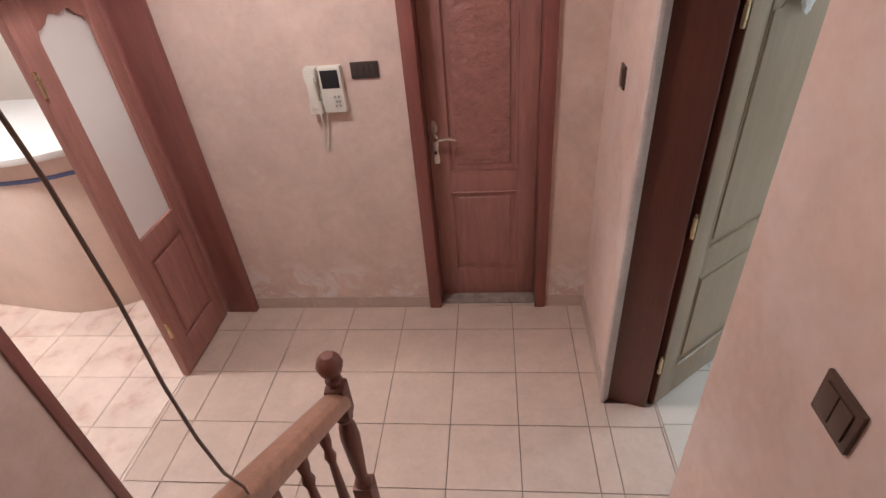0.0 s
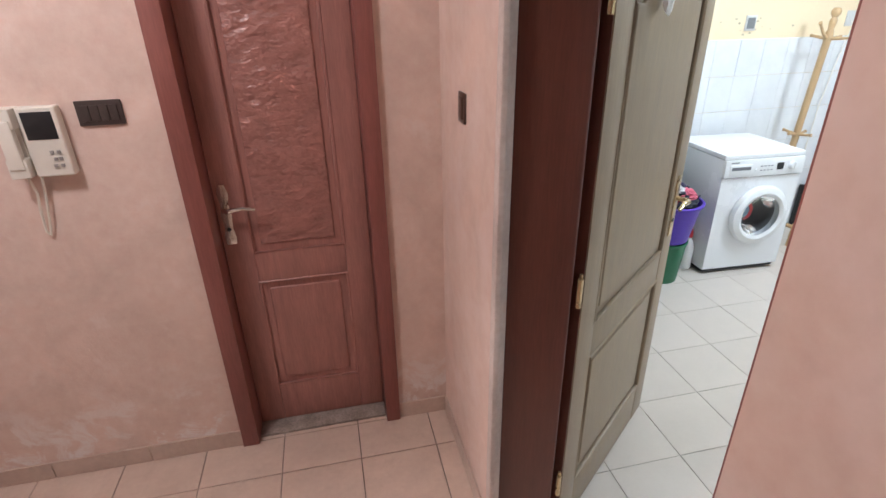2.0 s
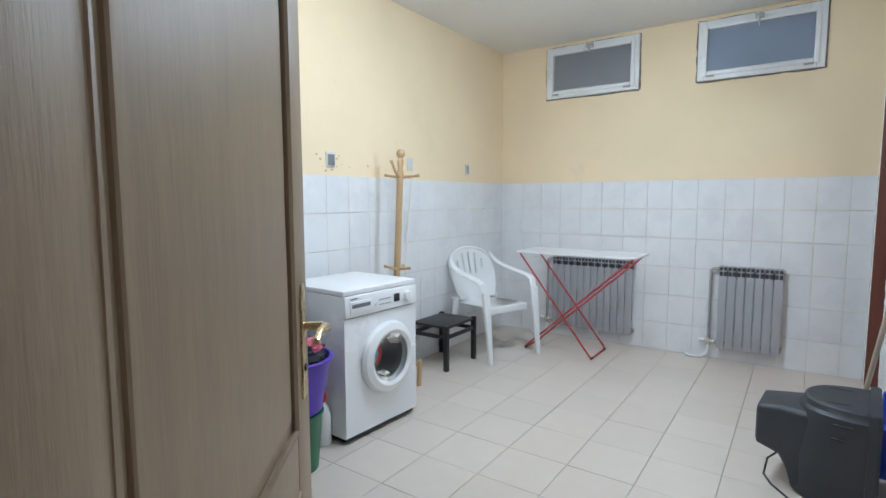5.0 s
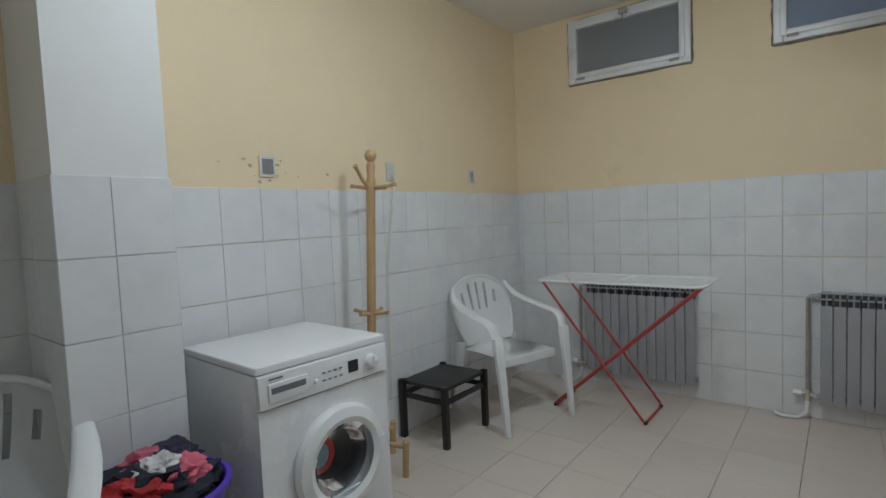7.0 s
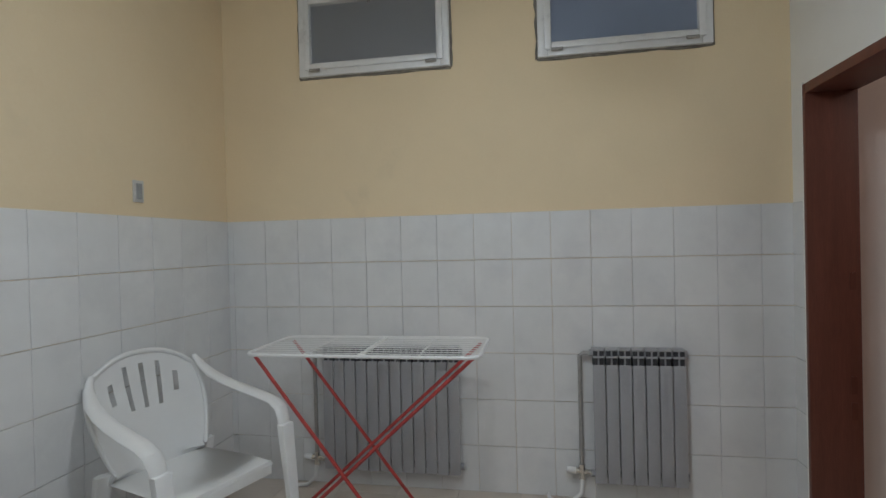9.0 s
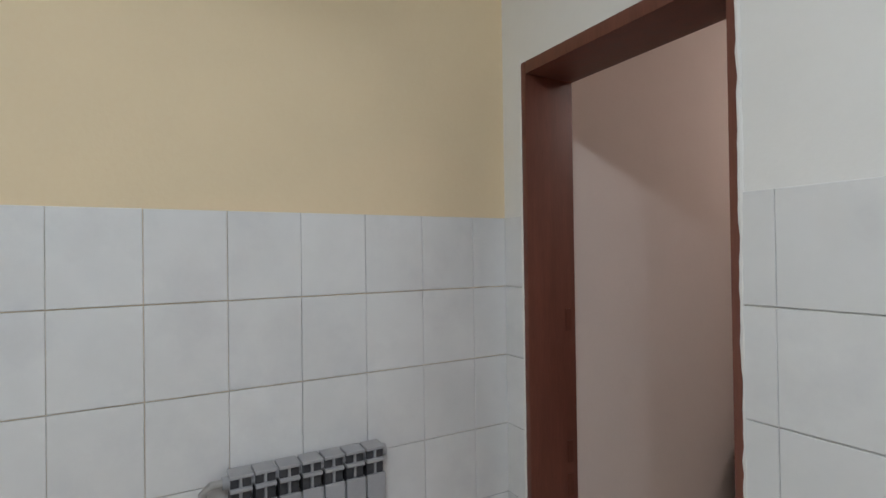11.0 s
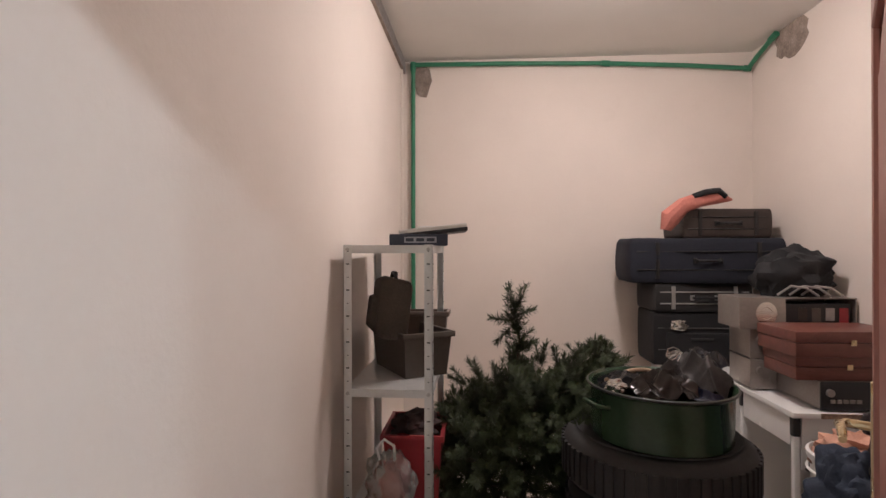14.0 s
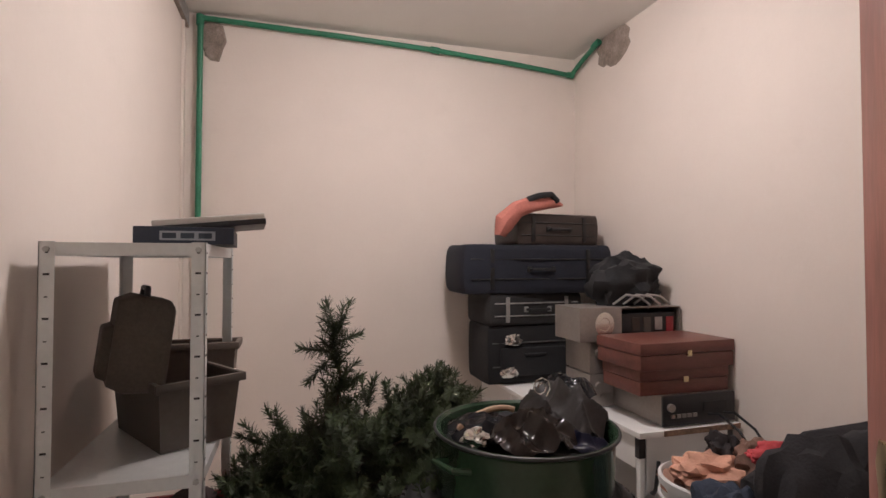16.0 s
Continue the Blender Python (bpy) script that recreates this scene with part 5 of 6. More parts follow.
def patch(name, pts, m, label):
    """A flat lump of cement; the outline lies in the plane z = 0 of m."""
    bm = bmesh.new()
    mid = Vector((sum(p[0] for p in pts) / len(pts), sum(p[1] for p in pts) / len(pts), 0))
    ring0 = [bm.verts.new((*p, 0)) for p in pts]
    ring1 = [bm.verts.new(((p[0] - mid.x) * 0.88 + mid.x, (p[1] - mid.y) * 0.88 + mid.y, 0.008 + 0.004 * random.random())) for p in pts]
    c = bm.verts.new((mid.x, mid.y, 0.012))
    n = len(pts)
    for i in range(n):
        bm.faces.new((ring0[i], ring0[(i + 1) % n], ring1[(i + 1) % n], ring1[i]))
        bm.faces.new((ring1[i], ring1[(i + 1) % n], c))
    ob = solo(name, bm, CEMENT, label, "plaster patch", kind="structure")
    ob.matrix_basis = m
    return ob


random.seed(8)


def blob(w, h, n=18, j=0.22):
    return [(w * math.cos(2 * math.pi * i / n) * random.uniform(1 - j, 1 + j), h * math.sin(2 * math.pi * i / n) * random.uniform(1 - j, 1 + j)) for i in range(n)]


patch("trim_cement_patch", blob(0.075, 0.12), pose(6.285, SY0 + 0.001, 2.70, -90, 0, 0), "rough grey cement patch beside the pipe")
patch("trim_cement_patch", blob(0.17, 0.13), pose(SX0 + 0.001, SY0 + 0.47, 2.76, 90, 0, 90), "rough grey cement patch where the pipe enters the wall")
bm = bmesh.new()
bx(bm, SX1 - 0.018, SY0 + 0.01, TOP - 0.085, SX1, SY1 - 0.01, TOP + 0.008)
strip = solo("trim_mesh_strip", bm, CEMENT, "strip of bare plaster mesh along the ceiling edge", "trim", kind="structure", bev=0.004)
bm = bmesh.new()
for i in range(150):
    y = SY0 + 0.03 + 0.0222 * i
    tube(bm, [(SX1 - 0.021, y, TOP - 0.08), (SX1 - 0.021, y + 0.012, TOP + 0.004)], 0.0022, 4)
part("mesh_wires", bm, PIPE_GREY, strip)
bm = bmesh.new()
bx(bm, SX1 - 0.014, SY0 + 0.10, 0.4, SX1, SY0 + 0.122, TOP - 0.085)
solo("cable_duct", bm, STORE_WALL, "thin painted cable duct up the storeroom wall", "cable duct", bev=0.003)

# perforated steel shelf
GALV = mat("painted_grey_steel", (0.62, 0.62, 0.61), 0.38, 0.3, var=0.08, scale=7, bump=0.04)
sh = thing("metal_shelf", "light grey perforated steel shelf unit, half full, against the wall", "shelf", (6.04, -0.63, 0), 0)
SW, SL, SH = 0.345, 0.60, 1.467
for x, sx in ((0, 1), (SW, -1)):
    for y, sy in ((0, 1), (SL, -1)):
        bm = bmesh.new()
        bx(bm, x, y, 0, x + sx * 0.032, y + sy * 0.002, SH)
        bx(bm, x, y, 0, x + sx * 0.002, y + sy * 0.032, SH)
        post = part("post", bm, GALV, sh)
        bm = bmesh.new()
        for k in range(29):
            z = 0.04 + 0.05 * k
            big = k % 2
            h = 0.005 if big else 0.003
            bx(bm, x + sx * (0.010 if big else 0.013), y - sy * 0.0012 if sy < 0 else y - 0.0012, z, x + sx * (0.023 if big else 0.020), y + 0.0012, z + h)
            bx(bm, x - 0.0012, y + sy * 0.010, z, x + 0.0012, y + sy * 0.023, z + h)
        tagged(part("slots", bm, BLACK_PLASTIC, post), kind="stuff")
for z in (0.38, 0.88, 1.434):
    bm = bmesh.new()
    bx(bm, 0.004, 0.004, z + 0.028, SW - 0.004, SL - 0.004, z + 0.031)
    sf = part("shelf_board", bm, GALV, sh)
    for b in ((0.003, 0.003, z, SW - 0.003, 0.005, z + 0.03), (0.003, SL - 0.005, z, SW - 0.003, SL - 0.003, z + 0.03), (0.003, 0.006, z, 0.005, SL - 0.006, z + 0.03), (SW - 0.005, 0.006, z, SW - 0.003, SL - 0.006, z + 0.03)):
        bm = bmesh.new()
        bx(bm, *b)
        part("lip", bm, GALV, sf)
    for x in (0.016, SW - 0.016):
        bm = bmesh.new()
        tube(bm, [(x, SL - 0.001, z + 0.015), (x, SL + 0.005, z + 0.015)], 0.007, 8)
        part("bolt", bm, PIPE_GREY, sf)


def open_crate(name, label, cat_, m, w, d, h, t, material, at, turn=0, lip=0.012):
    ob = thing(name, label, cat_, at, turn)
    k = 0.88
    for a, b in (((-w * k / 2, -d * k / 2), (w * k / 2, -d * k / 2)), ((w * k / 2, -d * k / 2), (w * k / 2, d * k / 2)), ((w * k / 2, d * k / 2), (-w * k / 2, d * k / 2)), ((-w * k / 2, d * k / 2), (-w * k / 2, -d * k / 2))):
        bm = bmesh.new()
        lo = [Vector((*a, 0)), Vector((*b, 0))]
        hi = [Vector((b[0] / k, b[1] / k, h)), Vector((a[0] / k, a[1] / k, h))]
        q = lo + hi
        ins = [Vector((v.x * (1 - 2 * t / w), v.y * (1 - 2 * t / d), v.z)) for v in q]
        va = [bm.verts.new(v) for v in q]
        vb = [bm.verts.new(v) for v in ins]
        bm.faces.new(va)
        bm.faces.new(vb[::-1])
        for i in range(4):
            bm.faces.new((va[i], va[(i + 1) % 4], vb[(i + 1) % 4], vb[i]))
        part("side", bm, material, ob)
    bm = bmesh.new()
    bx(bm, -w * k / 2, -d * k / 2, 0, w * k / 2, d * k / 2, t)
    part("base", bm, material, ob)
    bm = bmesh.new()
    for b in ((-w / 2 - lip, -d / 2 - lip, h - 0.02, w / 2 + lip, -d / 2 + 0.002, h + 0.004), (-w / 2 - lip, d / 2 - 0.002, h - 0.02, w / 2 + lip, d / 2 + lip, h + 0.004), (-w / 2 - lip, -d / 2, h - 0.02, -w / 2 + 0.002, d / 2, h + 0.004), (w / 2 - 0.002, -d / 2, h - 0.02, w / 2 + lip, d / 2, h + 0.004)):
        bx(bm, *b)
    part("rim", bm, material, ob, bev=0.003)
    return ob


GREY_CRATE = mat("grey_plastic_crate", (0.085, 0.07, 0.06), 0.5, var=0.12, scale=6, bump=0.04)
open_crate("storage_box", "dark grey open plastic box on the steel shelf", "box", None, 0.22, 0.38, 0.185, 0.004, GREY_CRATE, (6.175, -0.385, 0.912), 32)
open_crate("storage_tray", "brown-grey plastic tray at the back of the steel shelf", "tray", None, 0.30, 0.10, 0.235, 0.004, mat("brown_grey_plastic", (0.16, 0.125, 0.105), 0.5, var=0.1), (6.17, -0.595, 0.912), 0)
OLIVE_CLOTH = cloth("brown_olive_canvas", (0.075, 0.06, 0.048), 0.2)
tb = thing("tool_bag", "brown-grey canvas tool bag propped on the storage box", "bag", (6.27, -0.12, 1.10), 8)
tb.matrix_basis = pose(6.27, -0.27, 1.075, 0, -7, 20) @ Matrix.Diagonal((0.95, 0.62, 0.92, 1))
bm = bmesh.new()
ring_box(bm, [(-0.085, 0.13, 0.02, 0.25), (-0.07, 0.155, 0.0, 0.27), (0.02, 0.16, 0.0, 0.28), (0.06, 0.14, 0.02, 0.26)])
part("body", bm, OLIVE_CLOTH, tb, bev=0.01)
bm = bmesh.new()
ring_box(bm, [(0.058, 0.11, 0.03, 0.19), (0.085, 0.09, 0.04, 0.18)])
part("pocket", bm, OLIVE_CLOTH, tb, bev=0.006)
bm = bmesh.new()
tube(bm, [(-0.01, -0.08, 0.275), (-0.01, -0.06, 0.30), (-0.01, 0.06, 0.30), (-0.01, 0.08, 0.275)], 0.009, 8)
part("carry_strap", bm, BLACK_PLASTIC, tb)
pb = thing("carton", "flat dark blue printed carton on top of the steel shelf", "box", (6.125, -0.30, 1.4655), 4)
bm = bmesh.new()
bx(bm, -0.125, -0.17, 0, 0.11, 0.17, 0.045)
part("body", bm, mat("dark_blue_card", (0.02, 0.028, 0.05), 0.5), pb, bev=0.003)
bm = bmesh.new()
bx(bm, -0.08, 0.1705, 0.010, 0.05, 0.1715, 0.034)
part("printed_label", bm, mat("grey_print", (0.30, 0.32, 0.36), 0.6), pb, "grey printed panel")
for i in range(3):
    bm = bmesh.new()
    bx(bm, -0.072 + 0.042 * i, 0.1717, 0.015, -0.040 + 0.042 * i, 0.1722, 0.029)
    part("print_bar", bm, mat("dark_print", (0.03, 0.04, 0.06), 0.6), pb)
ld = thing("box_lid", "white lid lying askew on the dark blue carton", "lid", (6.12, -0.20, 1.541), 6)
ld.matrix_basis = pose(6.07, -0.30, 1.522, 0, 6, 4)
bm = bmesh.new()
bx(bm, -0.15, -0.14, 0, 0.13, 0.13, 0.02)
part("lid_top", bm, mat("off_white_card", (0.68, 0.66, 0.62), 0.6), ld, bev=0.005)
bm = bmesh.new()
bx(bm, -0.152, -0.142, -0.012, 0.132, 0.132, 0.004)
part("lid_rim", bm, BLACK_PLASTIC, ld, bev=0.003)
wc = thing("cup", "white plastic tub beside the carton on the shelf top", "tub", (6.10, -0.53, 1.4655))
bm = bmesh.new()
lathe(bm, [(0, 0), (0.042, 0), (0.05, 0.085), (0.054, 0.088), (0.054, 0.094), (0, 0.096)], 24)
part("body", bm, WHITE_PLASTIC, wc)
RED_BOX = mat("red_plastic_box", (0.36, 0.035, 0.045), 0.4, var=0.08)
rb = open_crate("red_box", "red plastic tool box on the lowest shelf", "box", None, 0.24, 0.30, 0.27, 0.005, RED_BOX, (6.14, -0.33, 0.412), 0)
bm = bmesh.new()
heap(bm, (0, 0, 0.27), (0.10, 0.13, 0.05), 4.2, 0.7)
part("tool_cloth", bm, cloth("dark_contents", (0.05, 0.03, 0.03)), rb)
bag = thing("carrier_bag", "clear plastic bag with pink bottles on the lowest shelf", "bag", (6.22, -0.125, 0.412))
bm = bmesh.new()
heap(bm, (0, 0, 0.09), (0.10, 0.085, 0.13), 9.1, 0.4, 0.7)
film = glass("clear_plastic_film", (0.9, 0.88, 0.86), 0.25, 0.75)
part("film", bm, film, bag)
bm = bmesh.new()
lathe(bm, [(0, 0), (0.04, 0), (0.042, 0.11), (0.02, 0.15), (0.018, 0.18), (0, 0.182)], 20, (0.0, 0.0, 0.005))
part("pink_bottle", bm, mat("pink_plastic", (0.60, 0.22, 0.2), 0.35), bag)
bm = bmesh.new()
tube(bm, [(0.04, 0.02, 0.2), (0.05, 0.03, 0.25), (0.02, 0.03, 0.285), (-0.02, 0.03, 0.26), (-0.02, 0.02, 0.2)], 0.006, 6)
part("loop_handles", bm, WHITE_PLASTIC, bag)

# dark travel bag on the floor before the shelf
trb = thing("backpack", "black travel backpack with grey piping and white tag on the floor", "backpack", (6.18, 0.26, 0), 6)
trb.scale = (1.35, 1.0, 0.92)
BLACK_CLOTH = cloth("black_nylon", (0.016, 0.016, 0.018), 0.2)
bm = bmesh.new()
heap(bm, (0, 0, 0.30), (0.17, 0.13, 0.33), 2.0, 0.18, 0.9)
part("body", bm, BLACK_CLOTH, trb)
bm = bmesh.new()
heap(bm, (0.0, 0.10, 0.22), (0.13, 0.06, 0.2), 5.0, 0.15, 0.95)
part("front_pocket", bm, BLACK_CLOTH, trb)
for s in (-1, 1):
    bm = bmesh.new()
    tube(bm, [(s * 0.12, 0.10, 0.06), (s * 0.14, 0.11, 0.25), (s * 0.11, 0.11, 0.45), (s * 0.05, 0.10, 0.57)], 0.005, 6)
    part("piping", bm, RAD_GREY, trb)
bm = bmesh.new()
tube(bm, [(-0.05, 0, 0.60), (-0.04, 0.02, 0.66), (0.04, 0.02, 0.66), (0.05, 0, 0.60)], 0.012, 8)
part("grab_handle", bm, BLACK_CLOTH, trb)
bm = bmesh.new()
bx(bm, -0.10, 0.125, 0.48, -0.055, 0.128, 0.60)
part("paper_tag", bm, WHITE_PLASTIC, trb, "white paper tag", bev=0.001)

# artificial fir
fir = thing("artificial_fir", "dark green artificial fir with a bent tip", "artificial tree", (5.705, -0.47, 0))
random.seed(17)
NEEDLE = mat("dark_green_needles", (0.037, 0.052, 0.018), 0.65, var=0.45, scale=14, fine=80, bump=0.0)
bm = bmesh.new()
trunk = [(0.05, 0.05, 0.0), (0.03, 0.03, 0.25), (0.01, 0.03, 0.5), (0.0, 0.04, 0.75), (0.0, 0.05, 0.87)]
tube(bm, trunk, [0.02, 0.018, 0.015, 0.012, 0.008], 8)
part("trunk", bm, mat("brown_wire_stem", (0.05, 0.035, 0.02), 0.7), fir)
for s in range(4):
    bm = bmesh.new()
    q = math.pi / 2 * s + 0.4
    tube(bm, [(0.05, 0.05, 0.03), (0.05 + 0.2 * math.cos(q), 0.05 + 0.2 * math.sin(q), 0.012)], 0.01, 6)
    part("stand_leg", bm, BLACK_PLASTIC, fir)


def along(pts, t):
    k = min(int(t * (len(pts) - 1)), len(pts) - 2)
    f = t * (len(pts) - 1) - k
    return Vector(pts[k]).lerp(Vector(pts[k + 1]), f)


verts, faces = [], []


def sprig(p, d, length, fat=1.0):
    """A bushy twig: short flat needles all round, rounded off at its tip."""
    d = d.normalized()
    a = d.orthogonal().normalized()
    b = d.cross(a)
    n = int(length * 760)
    for i in range(n):
        t = i / n
        q = i * 2.4 + random.uniform(-0.4, 0.4)
        lean = 0.2 + 1.1 * max(0, t - 0.75) / 0.25 + random.uniform(-0.15, 0.3)
        out = ((a * math.cos(q) + b * math.sin(q)) + d * lean).normalized()
        base = p + d * length * t
        L = random.uniform(0.026, 0.038) * (1 - 0.2 * t) * fat
        w = out.cross(d).normalized() * random.uniform(0.0022, 0.0034)
        k = len(verts)
        verts.extend([base - w, base + w, base + out * L + w * 0.4, base + out * L - w * 0.4])
        faces.append((k, k + 1, k + 2, k + 3))


def crown_top(x):
    """Height of the crown's upper edge across it: low to one side, a bulge to the other."""
    if x > 0:
        return 0.97 - 0.75 * x
    return 1.0 - 0.10 * math.sin(math.pi * min(1, -x / 0.28)) + (0.03 if -0.42 < x < -0.30 else 0)


twigs = bmesh.new()
for i in range(1500):
    x = random.uniform(-0.42, 0.31)
    y = random.gauss(0, 0.17)
    top = crown_top(x) - 1.5 * y * y - 0.05
    z = top - abs(random.gauss(0, 0.34))
    if z < 0.1:
        continue
    p = Vector((x, y, z))
    out = Vector((x * 1.2, y * 2.2, 0.12 + 0.5 * max(0, 1 - (top - z) / 0.15)))
    d = out.normalized() + Vector([random.gauss(0, 0.35) for _ in range(3)])
    sprig(p, d, random.uniform(0.06, 0.11))
    if i % 24 == 0:
        tube(twigs, [along(trunk, min(0.9, z / 1.3)), p], [0.004, 0.002], 4)
# the upright sprays that stand clear of the crown, and the bent leader with its side shoots
for x, y, z, dx, dz in ((-0.40, 0.0, 0.93, -0.5, 1.0), (-0.36, 0.05, 0.95, -0.1, 1.0), (-0.31, 0.0, 0.93, 0.25, 1.0), (-0.43, 0.05, 0.90, -0.9, 0.7), (-0.2, 0.02, 0.90, 0.2, 1.0), (-0.12, 0.0, 0.92, -0.3, 1.0), (0.16, 0.04, 0.87, 0.5, 1.0), (0.22, 0.0, 0.82, 0.9, 0.7)):
    for k in range(3):
        sprig(Vector((x, y, z)), Vector((dx + random.gauss(0, 0.25), random.gauss(0, 0.3), dz)), random.uniform(0.075, 0.11))
leader = [(0.0, 0.05, 0.86), (-0.015, 0.06, 0.98), (-0.02, 0.07, 1.06), (0.01, 0.08, 1.13), (0.0, 0.08, 1.2)]
for i in range(22):
    t = i / 21
    p = along(leader, t)
    q = i * 2.4
    r = 0.075 if t < 0.55 else 0.05
    sprig(p, Vector((math.cos(q), 0.6 * math.sin(q), 0.9)), r, 1.15)
for p, d, L in (((0.01, 0.08, 1.13), (0.9, 0.1, 0.15), 0.10), ((0.02, 0.08, 1.10), (0.8, 0.1, -0.9), 0.09), ((0.0, 0.08, 1.15), (-0.9, 0.1, 0.35), 0.09), ((0.0, 0.08, 1.19), (0.25, 0, 1), 0.10), ((-0.01, 0.08, 1.18), (-0.35, 0, 1), 0.11), ((-0.03, 0.06, 1.02), (-0.9, 0.1, 0.2), 0.06), ((-0.03, 0.06, 1.0), (-0.8, 0.1, 0.6), 0.07)):
    sprig(Vector(p), Vector(d), L, 1.2)
    sprig(Vector(p) + Vector((0.006, 0.01, 0)), Vector(d) + Vector((0.1, 0.2, 0.05)), L * 0.9, 1.2)
tube(twigs, leader, [0.006, 0.005, 0.004, 0.003, 0.002], 6)
part("twig_frame", twigs, mat("brown_wire_twig", (0.05, 0.035, 0.02), 0.7), fir)
me = bpy.data.meshes.new("needles")
me.from_pydata([tuple(v) for v in verts], [], faces)
me.materials.append(NEEDLE)
crown = new("crown", me)
crown.parent = fir

# tyres with an enamel pot on them
TYRE = mat("black_tyre_rubber", (0.020, 0.019, 0.019), 0.7, var=0.25, scale=10, bump=0.2)
PXY = (5.172, -0.02)
for k in range(4):
    t_ = thing("tyre", "black car tyre lying in a stack of four", "tyre", (PXY[0] + 0.012 * k, PXY[1] - 0.01 * k, 0.193 * k), 20 * k, group="stacked tyres")
    bm = bmesh.new()
    prof = [(0.20, 0.03), (0.215, 0.012), (0.26, 0.004), (0.30, 0.008), (0.325, 0.025), (0.335, 0.05), (0.337, 0.10), (0.335, 0.155), (0.325, 0.18), (0.30, 0.197), (0.26, 0.201), (0.215, 0.193), (0.20, 0.175), (0.225, 0.10), (0.20, 0.03)]
    prof = [(r, z * 0.95) for r, z in prof]
    lathe(bm, prof, 48)
    bd = part("carcass", bm, TYRE, t_)
    bm = bmesh.new()
    for i in range(60):
        q = 2 * math.pi * i / 60
        bx(bm, -0.006, -0.010, 0.045, 0.004, 0.010, 0.16, Matrix.Rotation(q, 4, "Z") @ Matrix.Translation((0.338, 0, 0)))
    part("tread", bm, TYRE, bd)
    bm = bmesh.new()
    for r in (0.235, 0.285):
        tube(bm, [(r * math.cos(2 * math.pi * j / 40), r * math.sin(2 * math.pi * j / 40), 0.199) for j in range(40)], 0.003, 6, closed=True)
    part("sidewall_rib", bm, TYRE, bd)
pot = thing("enamel_pot", "large green enamel pot heaped with foil on tyres", "pot", (PXY[0] + 0.034, PXY[1] + 0.01, 0.768))
pot.scale = (0.955, 0.955, 1.02)
GREEN_ENAMEL = mat("green_enamel", (0.026, 0.052, 0.028), 0.22, var=0.12, scale=5, bump=0.02)
bm = bmesh.new()
lathe(bm, [(0, 0), (0.235, 0), (0.25, 0.012), (0.255, 0.17), (0.262, 0.18), (0.268, 0.186), (0.262, 0.192), (0.25, 0.186), (0.246, 0.175), (0.24, 0.02), (0, 0.012)], 48)
part("shell", bm, GREEN_ENAMEL, pot)
bm = bmesh.new()
tube(bm, [(0.266 * math.cos(2 * math.pi * j / 48), 0.266 * math.sin(2 * math.pi * j / 48), 0.257) for j in range(48)], 0.005, 8, closed=True)
for v in bm.verts:
    v.co.z -= 0.07
part("black_rim", bm, BLACK_PLASTIC, pot)
for q in (0.35, 0.35 + math.pi):
    bm = bmesh.new()
    c, s = math.cos(q), math.sin(q)
    tube(bm, [(0.25 * c - 0.05 * s, 0.25 * s + 0.05 * c, 0.13), (0.30 * c - 0.04 * s, 0.30 * s + 0.04 * c, 0.14), (0.30 * c + 0.04 * s, 0.30 * s - 0.04 * c, 0.14), (0.25 * c + 0.05 * s, 0.25 * s - 0.05 * c, 0.13)], 0.009, 8)
    part("handle", bm, GREEN_ENAMEL, pot)
FOIL = mat("crumpled_silver_foil", (0.55, 0.53, 0.50), 0.2, 0.9, var=0.15, scale=12, bump=0.3)
FILM_BLACK = mat("shiny_black_film", (0.02, 0.02, 0.025), 0.12, var=0.2, scale=9, bump=0.2)
pc = Vector((PXY[0] + 0.034, PXY[1] + 0.01, 0.735))
random.seed(31)


def crumple(bm, at, r, seed, sub=3):
    made = bmesh.ops.create_icosphere(bm, subdivisions=sub, radius=1)["verts"]
    for v in made:
        p = v.co.copy()
        k = 1 + 0.18 * noise.cell(p * 2.1 + Vector((seed, seed, seed))) + 0.45 * noise.noise(p * 1.7 + Vector((seed, 0, 0)))
        v.co = Vector((p.x * r[0] * k, p.y * r[1] * k, max(p.z * r[2] * k, -r[2] * 0.5))) + Vector(at)


def crumpled_sheet(w, d, rise, seed, n=30):
    """A stiff sheet thrown into broad folds with creased ridges, a few millimetres thick."""
    bm = bmesh.new()
    rows = []
    for a in range(n):
        row = []
        for b in range(n):
            u, v = 2 * a / (n - 1) - 1, 2 * b / (n - 1) - 1
            p = Vector((u * 1.05 + seed, v * 1.05, seed * 0.37))
            ridge = 1 - abs(noise.noise(p)) * 2.4
            fold = 1 - abs(noise.noise(p * 2.1 + Vector((3, 1, 0)))) * 2
            fall = 1 - 0.6 * (u * u + v * v) / (1 + 0.3 * abs(u * v))
            row.append(bm.verts.new((u * w * (1 - 0.2 * abs(v) ** 3), v * d * (1 - 0.2 * abs(u) ** 3), rise * fall * (0.75 * ridge + 0.14 * fold))))
        rows.append(row)
    for a in range(n - 1):
        for b in range(n - 1):
            bm.faces.new((rows[a][b], rows[a + 1][b], rows[a + 1][b + 1], rows[a][b + 1]))
    bmesh.ops.solidify(bm, geom=bm.faces[:], thickness=0.003)
    return bm


